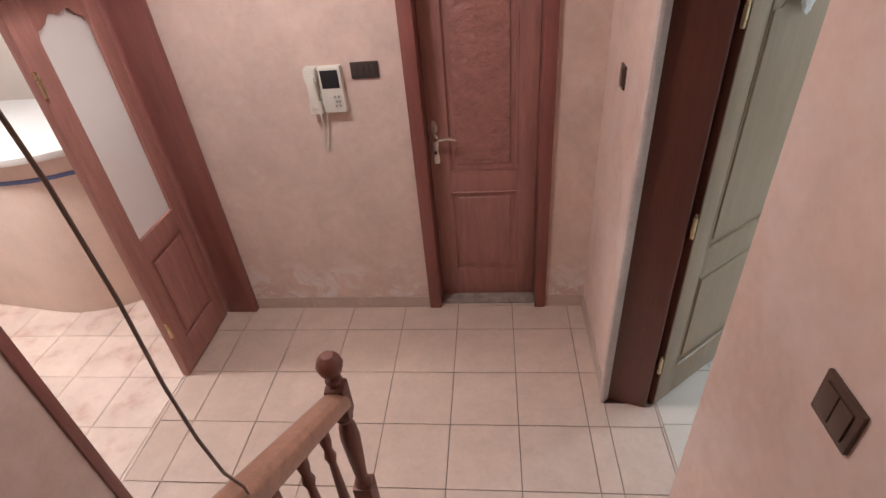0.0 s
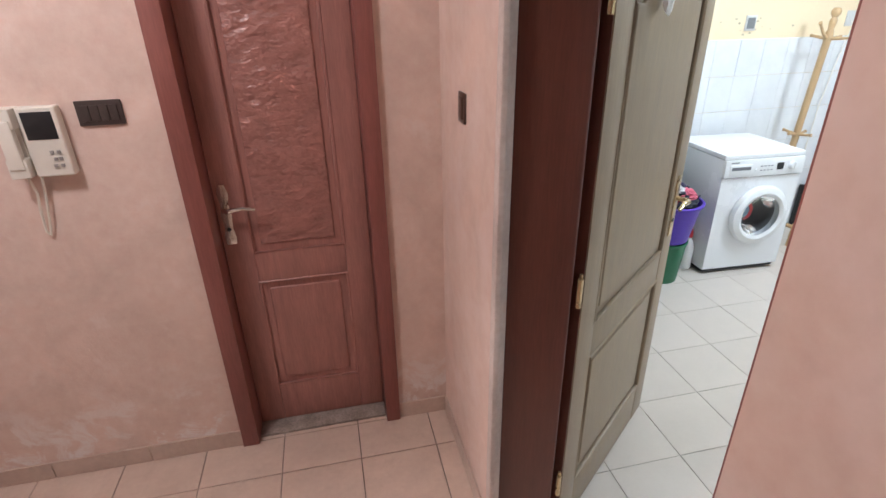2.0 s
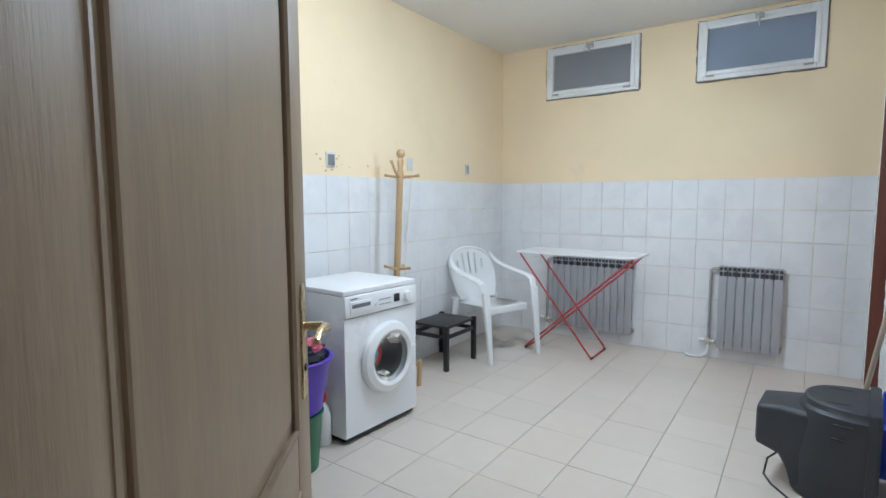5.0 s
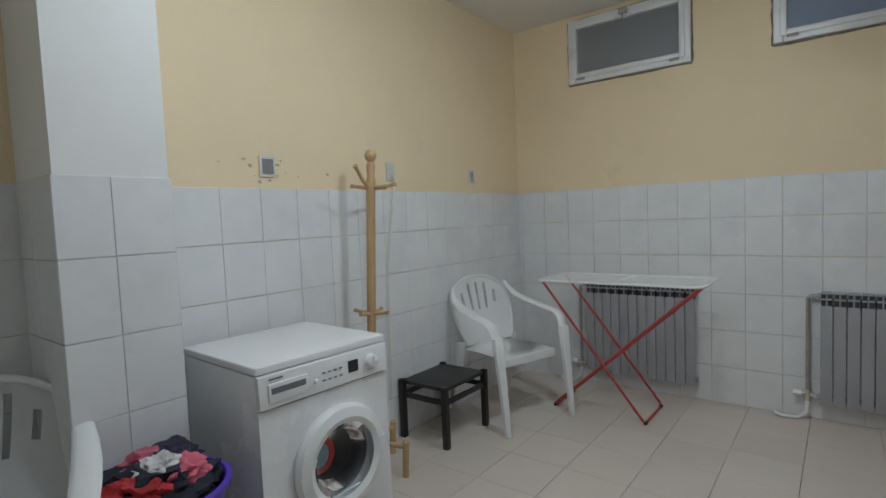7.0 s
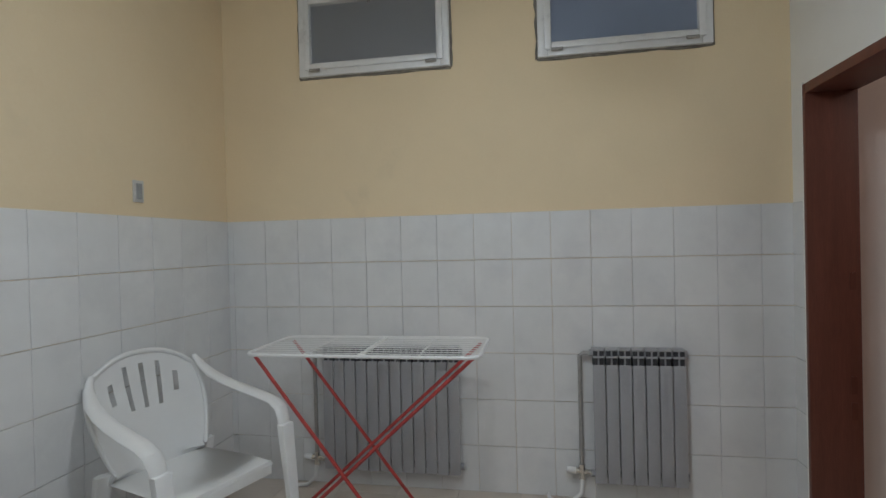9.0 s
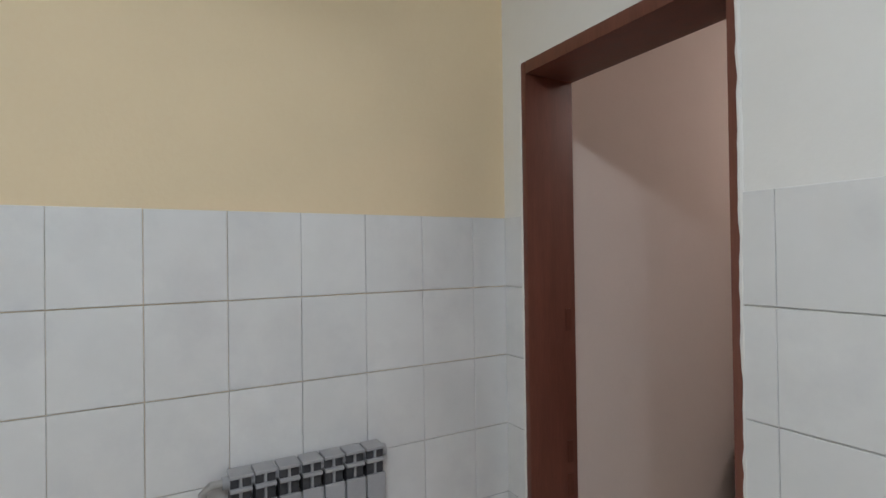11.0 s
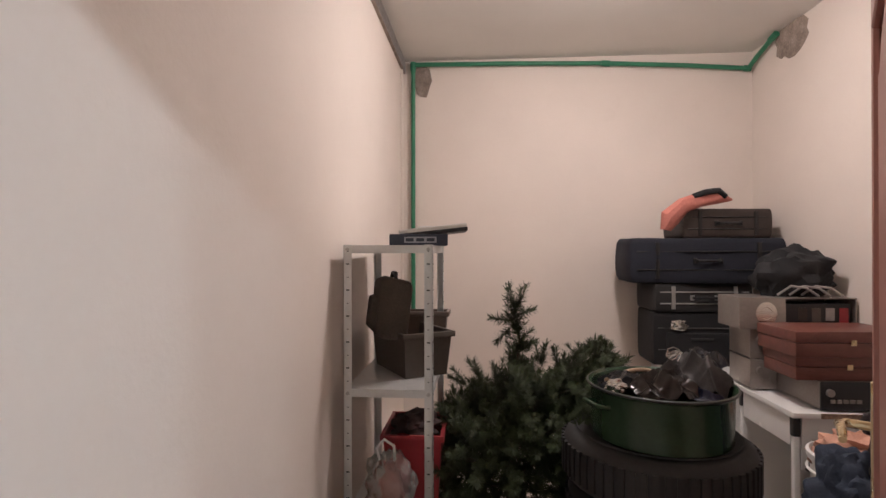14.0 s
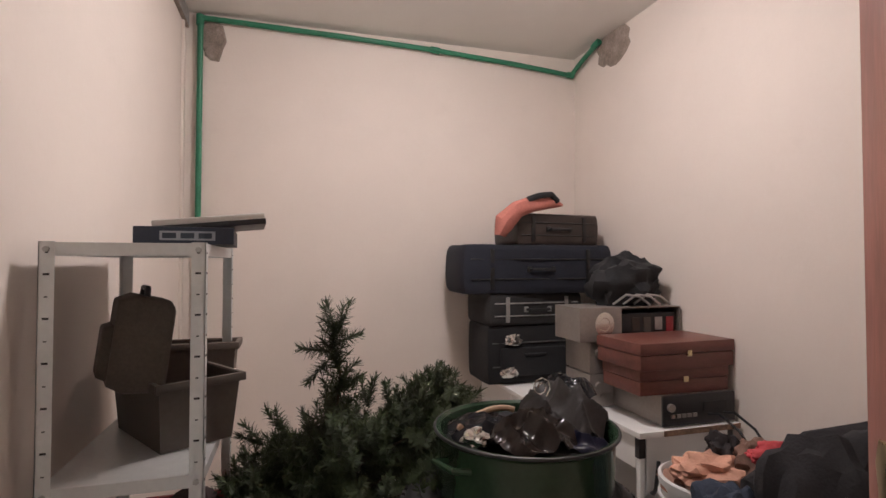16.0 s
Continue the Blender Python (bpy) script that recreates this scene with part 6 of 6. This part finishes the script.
FILM_BROWN = mat("glossy_brown_black_film", (0.035, 0.026, 0.022), 0.12, var=0.2, scale=9, bump=0.1)
GREY_SHEET = mat("dull_grey_sheeting", (0.075, 0.066, 0.064), 0.55, var=0.25, scale=7, bump=0.15)
bm = bmesh.new()
crumple(bm, (0, 0, 0), (0.21, 0.21, 0.05), 11.0, 3)
solo("dark_cloth", bm, BLACK_CLOTH, "dark cloth filling the green pot", "cloth", tuple(pc + Vector((0, 0, 0.17))), smooth=False)
for dx, dy, dz, w, d, rise, sd, turn, m, lab in ((0.02, 0.09, 0.205, 0.13, 0.10, 0.11, 2.3, 20, FILM_BROWN, "glossy brown-black plastic sheeting in the green pot"), (0.10, -0.04, 0.20, 0.10, 0.11, 0.07, 7.7, 70, FILM_BLACK, "shiny black film in the green pot"),
                                                 (-0.13, -0.03, 0.20, 0.13, 0.13, 0.17, 5.2, 40, GREY_SHEET, "dull grey sheeting that rises out of the green pot"), (-0.21, -0.13, 0.27, 0.07, 0.09, 0.08, 8.8, 10, FILM_BLACK, "black glossy bag over the rim of the green pot"),
                                                 (-0.10, 0.12, 0.20, 0.08, 0.06, 0.06, 3.9, 110, mat("navy_pouch", (0.012, 0.013, 0.04), 0.35), "navy pouch in the green pot")):
    solo("plastic_sheet", crumpled_sheet(w, d, rise, sd), m, lab, "plastic sheet", tuple(pc + Vector((dx, dy, dz))), turn)
bm = bmesh.new()
crumple(bm, (0, 0, 0), (0.035, 0.03, 0.025), 21.0, 3)
solo("foil_ball", bm, FOIL, "crumpled silver foil in the green pot", "foil", tuple(pc + Vector((0.17, 0.07, 0.225))), smooth=False)
bm = bmesh.new()
tube(bm, [(0.11 * math.cos(q), 0.075 * math.sin(q), 0.012 * math.sin(2 * q)) for q in [0.35 + 2.6 * i / 11 for i in range(12)]], 0.009, 8)
solo("ochre_band", bm, mat("ochre_band", (0.30, 0.20, 0.12), 0.5, var=0.15), "curved ochre band lying in the green pot", "band", tuple(pc + Vector((0.08, -0.03, 0.235))), 200)
bm = bmesh.new()
tube(bm, [((0.010 + 0.0016 * i) * math.cos(0.8 * i), 0.002 * math.sin(i), (0.010 + 0.0016 * i) * math.sin(0.8 * i)) for i in range(14)], 0.0022, 6)
solo("wire_curl", bm, FOIL, "curl of silver wire on the plastic sheeting", "wire", tuple(pc + Vector((-0.035, 0.03, 0.335))))

# white table along the right wall
tw = thing("side_table", "white chipboard table with a worn brown edge, loaded with electronics", "table", (3.945, -1.03, 0))
bm = bmesh.new()
bx(bm, 0, 0, 0.69, 0.52, 0.54, 0.714)
top_board = part("top", bm, WHITE_PLASTIC, tw, bev=0.002)
bm = bmesh.new()
bx(bm, 0.0, 0.5402, 0.6905, 0.40, 0.5425, 0.7135)
part("bare_edge", bm, mat("bare_chipboard", (0.26, 0.17, 0.12), 0.8, var=0.3, scale=30, bump=0.4), top_board, "bare brown chipboard edge")
for x in (0.02, 0.475):
    for y in (0.03, 0.49):
        bm = bmesh.new()
        bx(bm, x, y, 0, x + 0.025, y + 0.025, 0.60)
        leg = part("leg", bm, WHITE_PLASTIC, tw, bev=0.003)
        bm = bmesh.new()
        bx(bm, x - 0.002, y - 0.002, 0.60, x + 0.03, y + 0.027, 0.689)
        part("bracket", bm, BLACK_PLASTIC, leg, "black corner bracket", bev=0.002)
for b in ((0.05, 0.505, 0.45, 0.47, 0.52, 0.689), (0.485, 0.06, 0.55, 0.50, 0.485, 0.689)):
    bm = bmesh.new()
    bx(bm, *b)
    part("apron", bm, ENAMEL, tw, bev=0.003)
bm = bmesh.new()
tube(bm, [(0.44, 0.555, 0.60), (0.455, 0.565, 0.55), (0.46, 0.56, 0.49), (0.452, 0.535, 0.46), (0.45, 0.522, 0.458)], 0.008, 8)
part("clamp", bm, BLACK_PLASTIC, tw)
cab = thing("low_cabinet", "white low cabinet under the stack of suitcases", "cabinet", (3.945, -1.85, 0))
bm = bmesh.new()
bx(bm, 0, 0, 0.06, 0.70, 0.80, 0.69)
part("body", bm, ENAMEL, cab, bev=0.003)
bm = bmesh.new()
bx(bm, -0.005, 0, 0.692, 0.73, 0.81, 0.714)
part("top", bm, WHITE_PLASTIC, cab, bev=0.003)
bm = bmesh.new()
bx(bm, 0.02, 0.02, 0, 0.67, 0.76, 0.06)
part("plinth", bm, BLACK_PLASTIC, cab)


def suitcase(name, label, x0, x1, z0, z1, y0, depth, material, trim, turn=0, soft=0.035, pocket=False):
    s = thing(name, label, "suitcase", ((x0 + x1) / 2, y0 - depth / 2, z0), turn)
    w, h = (x1 - x0) / 2, z1 - z0
    bm = bmesh.new()
    bx(bm, -w, -depth / 2, 0, w, depth / 2, h)
    bmesh.ops.subdivide_edges(bm, edges=bm.edges[:], cuts=6, use_grid_fill=True)
    for v in bm.verts:
        # bulging, slightly slumped sides with rounded corners
        a, b, c = v.co.x / w, v.co.y / (depth / 2), v.co.z / (h / 2) - 1
        k = 1 - 0.02 * soft / 0.035 * max(0, abs(a) ** 4 * abs(c) ** 4 + abs(a) ** 4 * abs(b) ** 4)
        v.co.x *= k
        v.co.y *= k
        n = noise.noise(Vector((v.co.x * 7, v.co.y * 7 + x0 * 9, v.co.z * 9)))
        v.co.y += 0.2 * soft * n + 0.12 * soft * (1 - c * c) * b
        if 0.02 < v.co.z:
            v.co.z += 0.10 * soft * n
    body = part("body", bm, material, s, bev=min(soft, h * 0.3) * 0.45, seg=2)
    f = depth / 2 + 0.12 * soft
    for z in (h * 0.30, h * 0.70):
        bm = bmesh.new()
        tube(bm, [(-w + soft, f - 0.004, z), (0, f + 0.003, z), (w - soft, f - 0.004, z)], 0.0045, 6)
        part("zip", bm, trim, body)
    bm = bmesh.new()
    tube(bm, [(-0.075, f - 0.01, h * 0.5), (-0.065, f + 0.022, h * 0.5), (0.065, f + 0.022, h * 0.5), (0.075, f - 0.01, h * 0.5)], 0.009, 8)
    handle = part("handle", bm, BLACK_PLASTIC, s)
    for sx in (-1, 1):
        bm = bmesh.new()
        bx(bm, sx * 0.075 - 0.013, f - 0.008, h * 0.5 - 0.016, sx * 0.075 + 0.013, f + 0.006, h * 0.5 + 0.016)
        part("handle_mount", bm, trim, handle, bev=0.003)
    if pocket:
        bm = bmesh.new()
        bx(bm, -w * 0.72, f - 0.01, h * 0.14, w * 0.72, f + 0.022, h * 0.62)
        pk_ = part("pocket", bm, material, s, bev=0.014, seg=3)
        bm = bmesh.new()
        tube(bm, [(-w * 0.66, f + 0.018, h * 0.56), (w * 0.66, f + 0.018, h * 0.56)], 0.004, 6)
        part("pocket_zip", bm, trim, pk_)
    else:
        for sx in (-1, 1):
            bm = bmesh.new()
            bx(bm, sx * w * 0.62 - 0.012, f - 0.006, h * 0.1, sx * w * 0.62 + 0.012, f + 0.003, h * 0.9)
            part("strap", bm, trim, s, bev=0.001)
    return s


NAVY = cloth("navy_black_fabric", (0.014, 0.016, 0.026), 0.2)
BROWN_LEATHER = mat("dark_brown_leather", (0.035, 0.024, 0.02), 0.45, var=0.25, scale=12, bump=0.3)
BLACK_TRIM = mat("black_trim", (0.01, 0.01, 0.01), 0.35)
GLOSS_TRIM = mat("worn_grey_trim", (0.10, 0.095, 0.09), 0.3, var=0.2)
suitcase("suitcase", "black soft suitcase at the foot of the stack on the table", 4.19, 4.775, 0.716, 1.055, -1.42, 0.34, BLACK_CLOTH, GLOSS_TRIM, pocket=True)
suitcase("suitcase", "dark grey soft suitcase in the stack", 4.16, 4.775, 1.055, 1.235, -1.41, 0.36, cloth("charcoal_fabric", (0.028, 0.027, 0.028), 0.2), PIPE_GREY, 2)
suitcase("suitcase", "wide navy-black soft suitcase overhanging the stack", 3.96, 4.93, 1.235, 1.52, -1.38, 0.40, NAVY, BLACK_TRIM, -2, 0.06)
suitcase("suitcase", "small dark brown leather suitcase on top of the stack", 4.04, 4.60, 1.52, 1.705, -1.42, 0.32, BROWN_LEATHER, BLACK_TRIM, 3, 0.03)
for zz, xx in ((0.97, 4.62), (0.79, 4.64)):
    bm = bmesh.new()
    heap(bm, (0, 0, 0), (0.05, 0.02, 0.035), zz * 9, 0.8, 0.9, 3)
    solo("shiny_tag", bm, FOIL, "shiny clear luggage tag on the black suitcase", "tag", (xx, -1.40, zz))
pk = thing("pink_cloth", "pink garment with a black belt draped over the top suitcase", "garment", (4.50, -1.45, 1.655))
bm = bmesh.new()
tube(bm, [(0.20, 0.04, -0.08), (0.18, 0.06, 0.0), (0.10, 0.07, 0.07), (0.0, 0.06, 0.10), (-0.12, 0.05, 0.115), (-0.2, 0.03, 0.10)], [0.035, 0.06, 0.055, 0.05, 0.04, 0.02], 12)
for v in bm.verts:
    v.co += Vector((1, 1, 1)) * 0.02 * noise.noise(v.co * 14)
part("drape", bm, cloth("salmon_cloth", (0.55, 0.20, 0.16), 0.15), pk)
bm = bmesh.new()
tube(bm, [(0.05, 0.10, 0.12), (-0.02, 0.11, 0.145), (-0.10, 0.10, 0.155), (-0.15, 0.08, 0.12)], 0.018, 8)
part("belt", bm, BLACK_CLOTH, pk)

# electronics and boxes on the table
SILVER = mat("grey_case_steel", (0.33, 0.30, 0.275), 0.4, 0.5, var=0.08, scale=8, bump=0.03)


def deck(name, label, cat_, x0, x1, y0, y1, z0, z1, body_mat, face_mat, n_keys=5):
    d = thing(name, label, cat_, ((x0 + x1) / 2, (y0 + y1) / 2, z0))
    w, h, q = (x1 - x0) / 2, z1 - z0, (y1 - y0) / 2
    bm = bmesh.new()
    bx(bm, -w, -q, 0.008, w, q - 0.012, h)
    part("case", bm, body_mat, d, bev=0.003)
    bm = bmesh.new()
    bx(bm, -w - 0.002, q - 0.011, 0.006, w + 0.002, q, h + 0.002)
    f = part("front", bm, face_mat, d, bev=0.002)
    bm = bmesh.new()
    bx(bm, -w * 0.75, q, h * 0.45, -w * 0.1, q + 0.002, h * 0.75)
    part("display", bm, BLACK_PLASTIC, f)
    for i in range(n_keys):
        bm = bmesh.new()
        bx(bm, w * (0.1 + 0.15 * i), q, h * 0.3, w * (0.1 + 0.15 * i) + 0.02, q + 0.006, h * 0.42)
        part("button", bm, SILVER, f)
    bm = bmesh.new()
    tube(bm, [(w * 0.82, q, h * 0.65), (w * 0.82, q + 0.014, h * 0.65)], h * 0.13, 16)
    part("knob", bm, SILVER, f)
    for sx in (-1, 1):
        for sy in (-1, 1):
            bm = bmesh.new()
            tube(bm, [(sx * w * 0.8, sy * q * 0.7, 0), (sx * w * 0.8, sy * q * 0.7, 0.009)], 0.014, 10)
            part("foot", bm, BLACK_PLASTIC, d)
    return d


deck("amplifier", "black and grey amplifier under the wooden boxes on the table", "amplifier", 3.955, 4.33, -0.87, -0.51, 0.716, 0.848, SILVER, BLACK_PLASTIC)
deck("video_recorder", "grey video recorder at the bottom of the electronics pile", "video recorder", 3.95, 4.46, -1.09, -0.86, 0.716, 0.875, SILVER, SILVER)
deck("cassette_deck", "grey cassette deck in the electronics pile", "cassette deck", 3.95, 4.46, -1.09, -0.86, 0.875, 1.035, SILVER, SILVER)
pcx = thing("computer_case", "open grey computer case lying flat on the electronics pile", "computer case", (4.235, -0.965, 1.036))
pcx.scale = (0.96, 0.5, 1.08)
bm = bmesh.new()
bx(bm, -0.30, -0.24, 0, 0.30, -0.236, 0.15)
bx(bm, -0.30, -0.24, 0.146, 0.30, 0.24, 0.15)
bx(bm, -0.30, -0.24, 0, 0.30, 0.24, 0.004)
bx(bm, -0.30, -0.236, 0.004, -0.296, 0.24, 0.146)
bx(bm, 0.296, -0.236, 0.004, 0.30, 0.24, 0.146)
bx(bm, 0.06, 0.232, 0.004, 0.296, 0.24, 0.146)
part("chassis", bm, SILVER, pcx)
bm = bmesh.new()
bx(bm, -0.28, 0.0, 0.02, 0.05, 0.2, 0.12)
part("circuit_board", bm, BLACK_PLASTIC, pcx, bev=0.004)
for i in range(4):
    bm = bmesh.new()
    bx(bm, -0.27 + 0.07 * i, 0.2, 0.03 + 0.01 * (i % 2), -0.225 + 0.07 * i, 0.206, 0.10)
    part("component", bm, [RED_BOX, PIPE_GREY, GREY_CRATE, BROWN_LEATHER][i], pcx)
bm = bmesh.new()
lathe(bm, [(0.05, 0), (0.055, 0.004), (0.03, 0.005), (0.028, 0.002), (0, 0.004)], 24, m=pose(0.16, 0.241, 0.075, -90))
part("fan_grille", bm, CHROME, pcx)
CASE_WOOD = mat("red_brown_case_wood", (0.15, 0.052, 0.04), 0.4, var=0.2, scale=5, bump=0.08, stretch=(1, 6, 6))
for k, (z0, z1, g) in enumerate(((0.849, 0.957, 0.0), (0.958, 1.075, 0.018))):
    wb = thing("wooden_case", "flat reddish-brown wooden case stacked on the amplifier", "case", (4.19, -0.675, z0), 1.5 * k, group="wooden cases")
    h = z1 - z0
    bm = bmesh.new()
    bx(bm, -0.232 - g, -0.135 - g, 0, 0.232 + g, 0.135 + g, h * 0.55)
    part("base", bm, CASE_WOOD, wb, bev=0.004)
    bm = bmesh.new()
    bx(bm, -0.235 - g, -0.138 - g, h * 0.57, 0.235 + g, 0.138 + g, h)
    lid = part("lid", bm, CASE_WOOD, wb, bev=0.005)
    bm = bmesh.new()
    bx(bm, -0.012, 0.1385 + g, h * 0.46, 0.012, 0.1415 + g, h * 0.68)
    part("clasp", bm, BRASS, lid)
bb = thing("shoulder_bag", "black shoulder bag with striped strap on the computer case", "bag", (4.17, -0.99, 1.199))
bm = bmesh.new()
heap(bm, (0, 0, 0.10), (0.20, 0.13, 0.15), 12.0, 0.3, 0.7)
part("body", bm, BLACK_CLOTH, bb)
bm = bmesh.new()
for k in range(3):
    tube(bm, [(0.14 - 0.06 * k, 0.10, 0.01), (0.10 - 0.06 * k, 0.15, 0.06), (0.03 - 0.06 * k, 0.16, 0.05), (-0.03 - 0.06 * k, 0.16, 0.008)], 0.006, 6)
part("striped_strap", bm, PIPE_GREY, bb)
for x, y in ((4.02, -0.505), (4.10, -0.505)):
    bm = bmesh.new()
    tube(bm, [(x, y, 0.76), (x, y + 0.06, 0.775), (x, y + 0.16, 0.735), (x - 0.01, y + 0.22, 0.66), (x, y + 0.225, 0.5)], 0.006, 6)
    solo("power_lead", bm, BLACK_PLASTIC, "black power lead hanging over the table edge", "cord")

# white hamper with clothes, and dark jackets
hp = thing("laundry_hamper", "white plastic hamper heaped with peach and brown clothes", "hamper", (4.36, -0.215, 0))
bm = bmesh.new()
lathe(bm, [(0, 0), (0.13, 0), (0.14, 0.01), (0.175, 0.60), (0.185, 0.605), (0.187, 0.63), (0.175, 0.635), (0.165, 0.61), (0.13, 0.02), (0, 0.012)], 40)
part("shell", bm, WHITE_PLASTIC, hp)
bm = bmesh.new()
tube(bm, [(0.182 * math.cos(2 * math.pi * j / 40), 0.182 * math.sin(2 * math.pi * j / 40), 0.56) for j in range(40)], 0.006, 6, closed=True)
part("rim_band", bm, WHITE_PLASTIC, hp)
for i, (dx, dy, dz, r, c, lab) in enumerate(((0.05, 0.03, 0.67, (0.12, 0.10, 0.06), (0.60, 0.33, 0.24), "peach garment in the hamper"), (-0.12, 0.06, 0.69, (0.09, 0.08, 0.08), (0.22, 0.13, 0.10), "brown garment in the hamper"), (-0.07, -0.02, 0.71, (0.06, 0.06, 0.07), (0.025, 0.02, 0.022), "black garment in the hamper"), (0, 0, 0.60, (0.15, 0.15, 0.07), (0.35, 0.2, 0.15), "crumpled clothes filling the hamper"))):
    bm = bmesh.new()
    heap(bm, (0, 0, 0), r, 3.3 * i + 1, 0.8, 0.6)
    solo("garment", bm, cloth("hamper_cloth_%d" % i, c, 0.15), lab, "garment", (4.36 + dx, -0.215 + dy, dz), group="clothes in the hamper")
for at, r, c, lab, sd in (((4.35, 0.33, 0.42), (0.36, 0.28, 0.50), (0.016, 0.015, 0.017), "heap of dark jackets on the storeroom floor", 7.0), ((4.66, 0.20, 0.60), (0.15, 0.14, 0.20), (0.03, 0.04, 0.065), "blue-grey jeans on the dark heap", 3.0), ((4.47, 0.16, 0.86), (0.10, 0.07, 0.035), (0.42, 0.05, 0.06), "red garment on the dark heap", 5.0)):
    bm = bmesh.new()
    heap(bm, (0, 0, 0), r, sd, 0.4, 0.8, 5, 1.7)
    jk = solo("jacket", bm, cloth("heap_cloth_%d" % int(sd), c, 0.2), lab, "clothes", at)
    if sd == 7.0:
        for pts, rr in (([(0.28, -0.12, 0.10), (0.18, -0.18, 0.33), (0.02, -0.14, 0.44), (-0.14, -0.02, 0.50), (-0.24, 0.08, 0.46)], (0.05, 0.065, 0.07, 0.065, 0.04)), ([(0.10, -0.24, -0.05), (0.02, -0.22, 0.18), (-0.12, -0.16, 0.36), (-0.26, -0.08, 0.40)], (0.05, 0.06, 0.06, 0.04))):
            bm = bmesh.new()
            tube(bm, pts, list(rr), 14)
            bmesh.ops.subdivide_edges(bm, edges=bm.edges[:], cuts=2, use_grid_fill=True)
            for v in bm.verts:
                v.co += Vector((1, 1, 1)) * 0.022 * noise.noise(v.co * 17)
            part("sleeve", bm, jk.data.materials[0], jk)


# ---- tiles, laid last ----
tiles(hall_floor, "tile", HALL_TILE, Matrix.Translation((0, 0, -0.0062)), KX - 0.2, HX, 1.66, HY, 0.333, 0.333, 0.971, 3.107, 0.0036, 0.0062)
tiles(hall_floor, "tile", HALL_TILE, Matrix.Translation((0, 0, -0.0062)), HX, LX0, D1A, D1B, 0.333, 0.333, 0.971, 3.107, 0.0036, 0.0062)
tiles(hall_floor, "tile", HALL_TILE, Matrix.Translation((0, 0, -0.0062)), 0.50, 1.13, HY, HY + 0.12, 0.333, 0.333, 0.971, 3.107, 0.0036, 0.0062)
tiles(laundry_floor, "tile", LAUNDRY_TILE, Matrix.Translation((0, 0, -0.0062)), LX0, LX1, LY0, LY1, 0.333, 0.333, 1.98, 2.46, 0.0022, 0.0062)
tiles(kitchen_floor, "tile", KITCHEN_TILE, Matrix.Translation((0, 0, -0.0062)), -5.5, KX - 0.2, 0.8, 4.9, 0.333, 0.333, -0.9, 3.06, 0.003, 0.0062)
TW, TH = 0.2045, 0.253
far_m = Matrix.Translation((LX1, 0, 0)) @ Matrix(((0, 0, -1, 0), (-1, 0, 0, 0), (0, 1, 0, 0), (0, 0, 0, 1)))
tiles(wall_laundry_far, "tile", WALL_TILE, far_m, -LY1, -LY0, 0, DADO, TW, TH, -LY1 + 0.04, 0, 0.0026, 0.007, 0.0013)
left_m = Matrix.Translation((0, LY1, 0)) @ Matrix(((1, 0, 0, 0), (0, 0, -1, 0), (0, 1, 0, 0), (0, 0, 0, 1)))
tiles(wall_laundry_left, "tile", WALL_TILE, left_m, LX0, LX1 - 0.007, 0, DADO, TW, TH, LX1 - 0.007, 0, 0.0026, 0.007, 0.0013)
right_m = Matrix.Translation((0, LY0, 0)) @ Matrix(((-1, 0, 0, 0), (0, 0, 1, 0), (0, 1, 0, 0), (0, 0, 0, 1)))
tiles(wall_laundry_right, "tile", WALL_TILE, right_m, -D2A, -LX0, 0, DADO, TW, TH, -D2A + 0.075, 0, 0.0026, 0.007, 0.0013)
tiles(wall_laundry_right, "tile", WALL_TILE, right_m, -LX1 + 0.007, -D2B, 0, DADO, TW, TH, -D2B, 0, 0.0026, 0.007, 0.0013)
pil_m = Matrix.Translation((0, PY, 0)) @ Matrix(((1, 0, 0, 0), (0, 0, -1, 0), (0, 1, 0, 0), (0, 0, 0, 1)))
tiles(pillar, "tile", WALL_TILE, pil_m, PX0 - 0.007, PX1 + 0.007, 0, DADO, TW, TH, PX0 + 0.15, 0, 0.0026, 0.007, 0.0013)
pill_m = Matrix.Translation((PX0, 0, 0)) @ Matrix(((0, 0, -1, 0), (-1, 0, 0, 0), (0, 1, 0, 0), (0, 0, 0, 1)))
tiles(pillar, "tile", WALL_TILE, pill_m, -LY1 + 0.007, -PY, 0, DADO, TW, TH, -PY, 0, 0.0026, 0.007, 0.0013)
pilr_m = Matrix.Translation((PX1, 0, 0)) @ Matrix(((0, 0, 1, 0), (1, 0, 0, 0), (0, 1, 0, 0), (0, 0, 0, 1)))
tiles(pillar, "tile", WALL_TILE, pilr_m, PY, LY1 - 0.007, 0, DADO, TW, TH, PY, 0, 0.0026, 0.007, 0.0013)
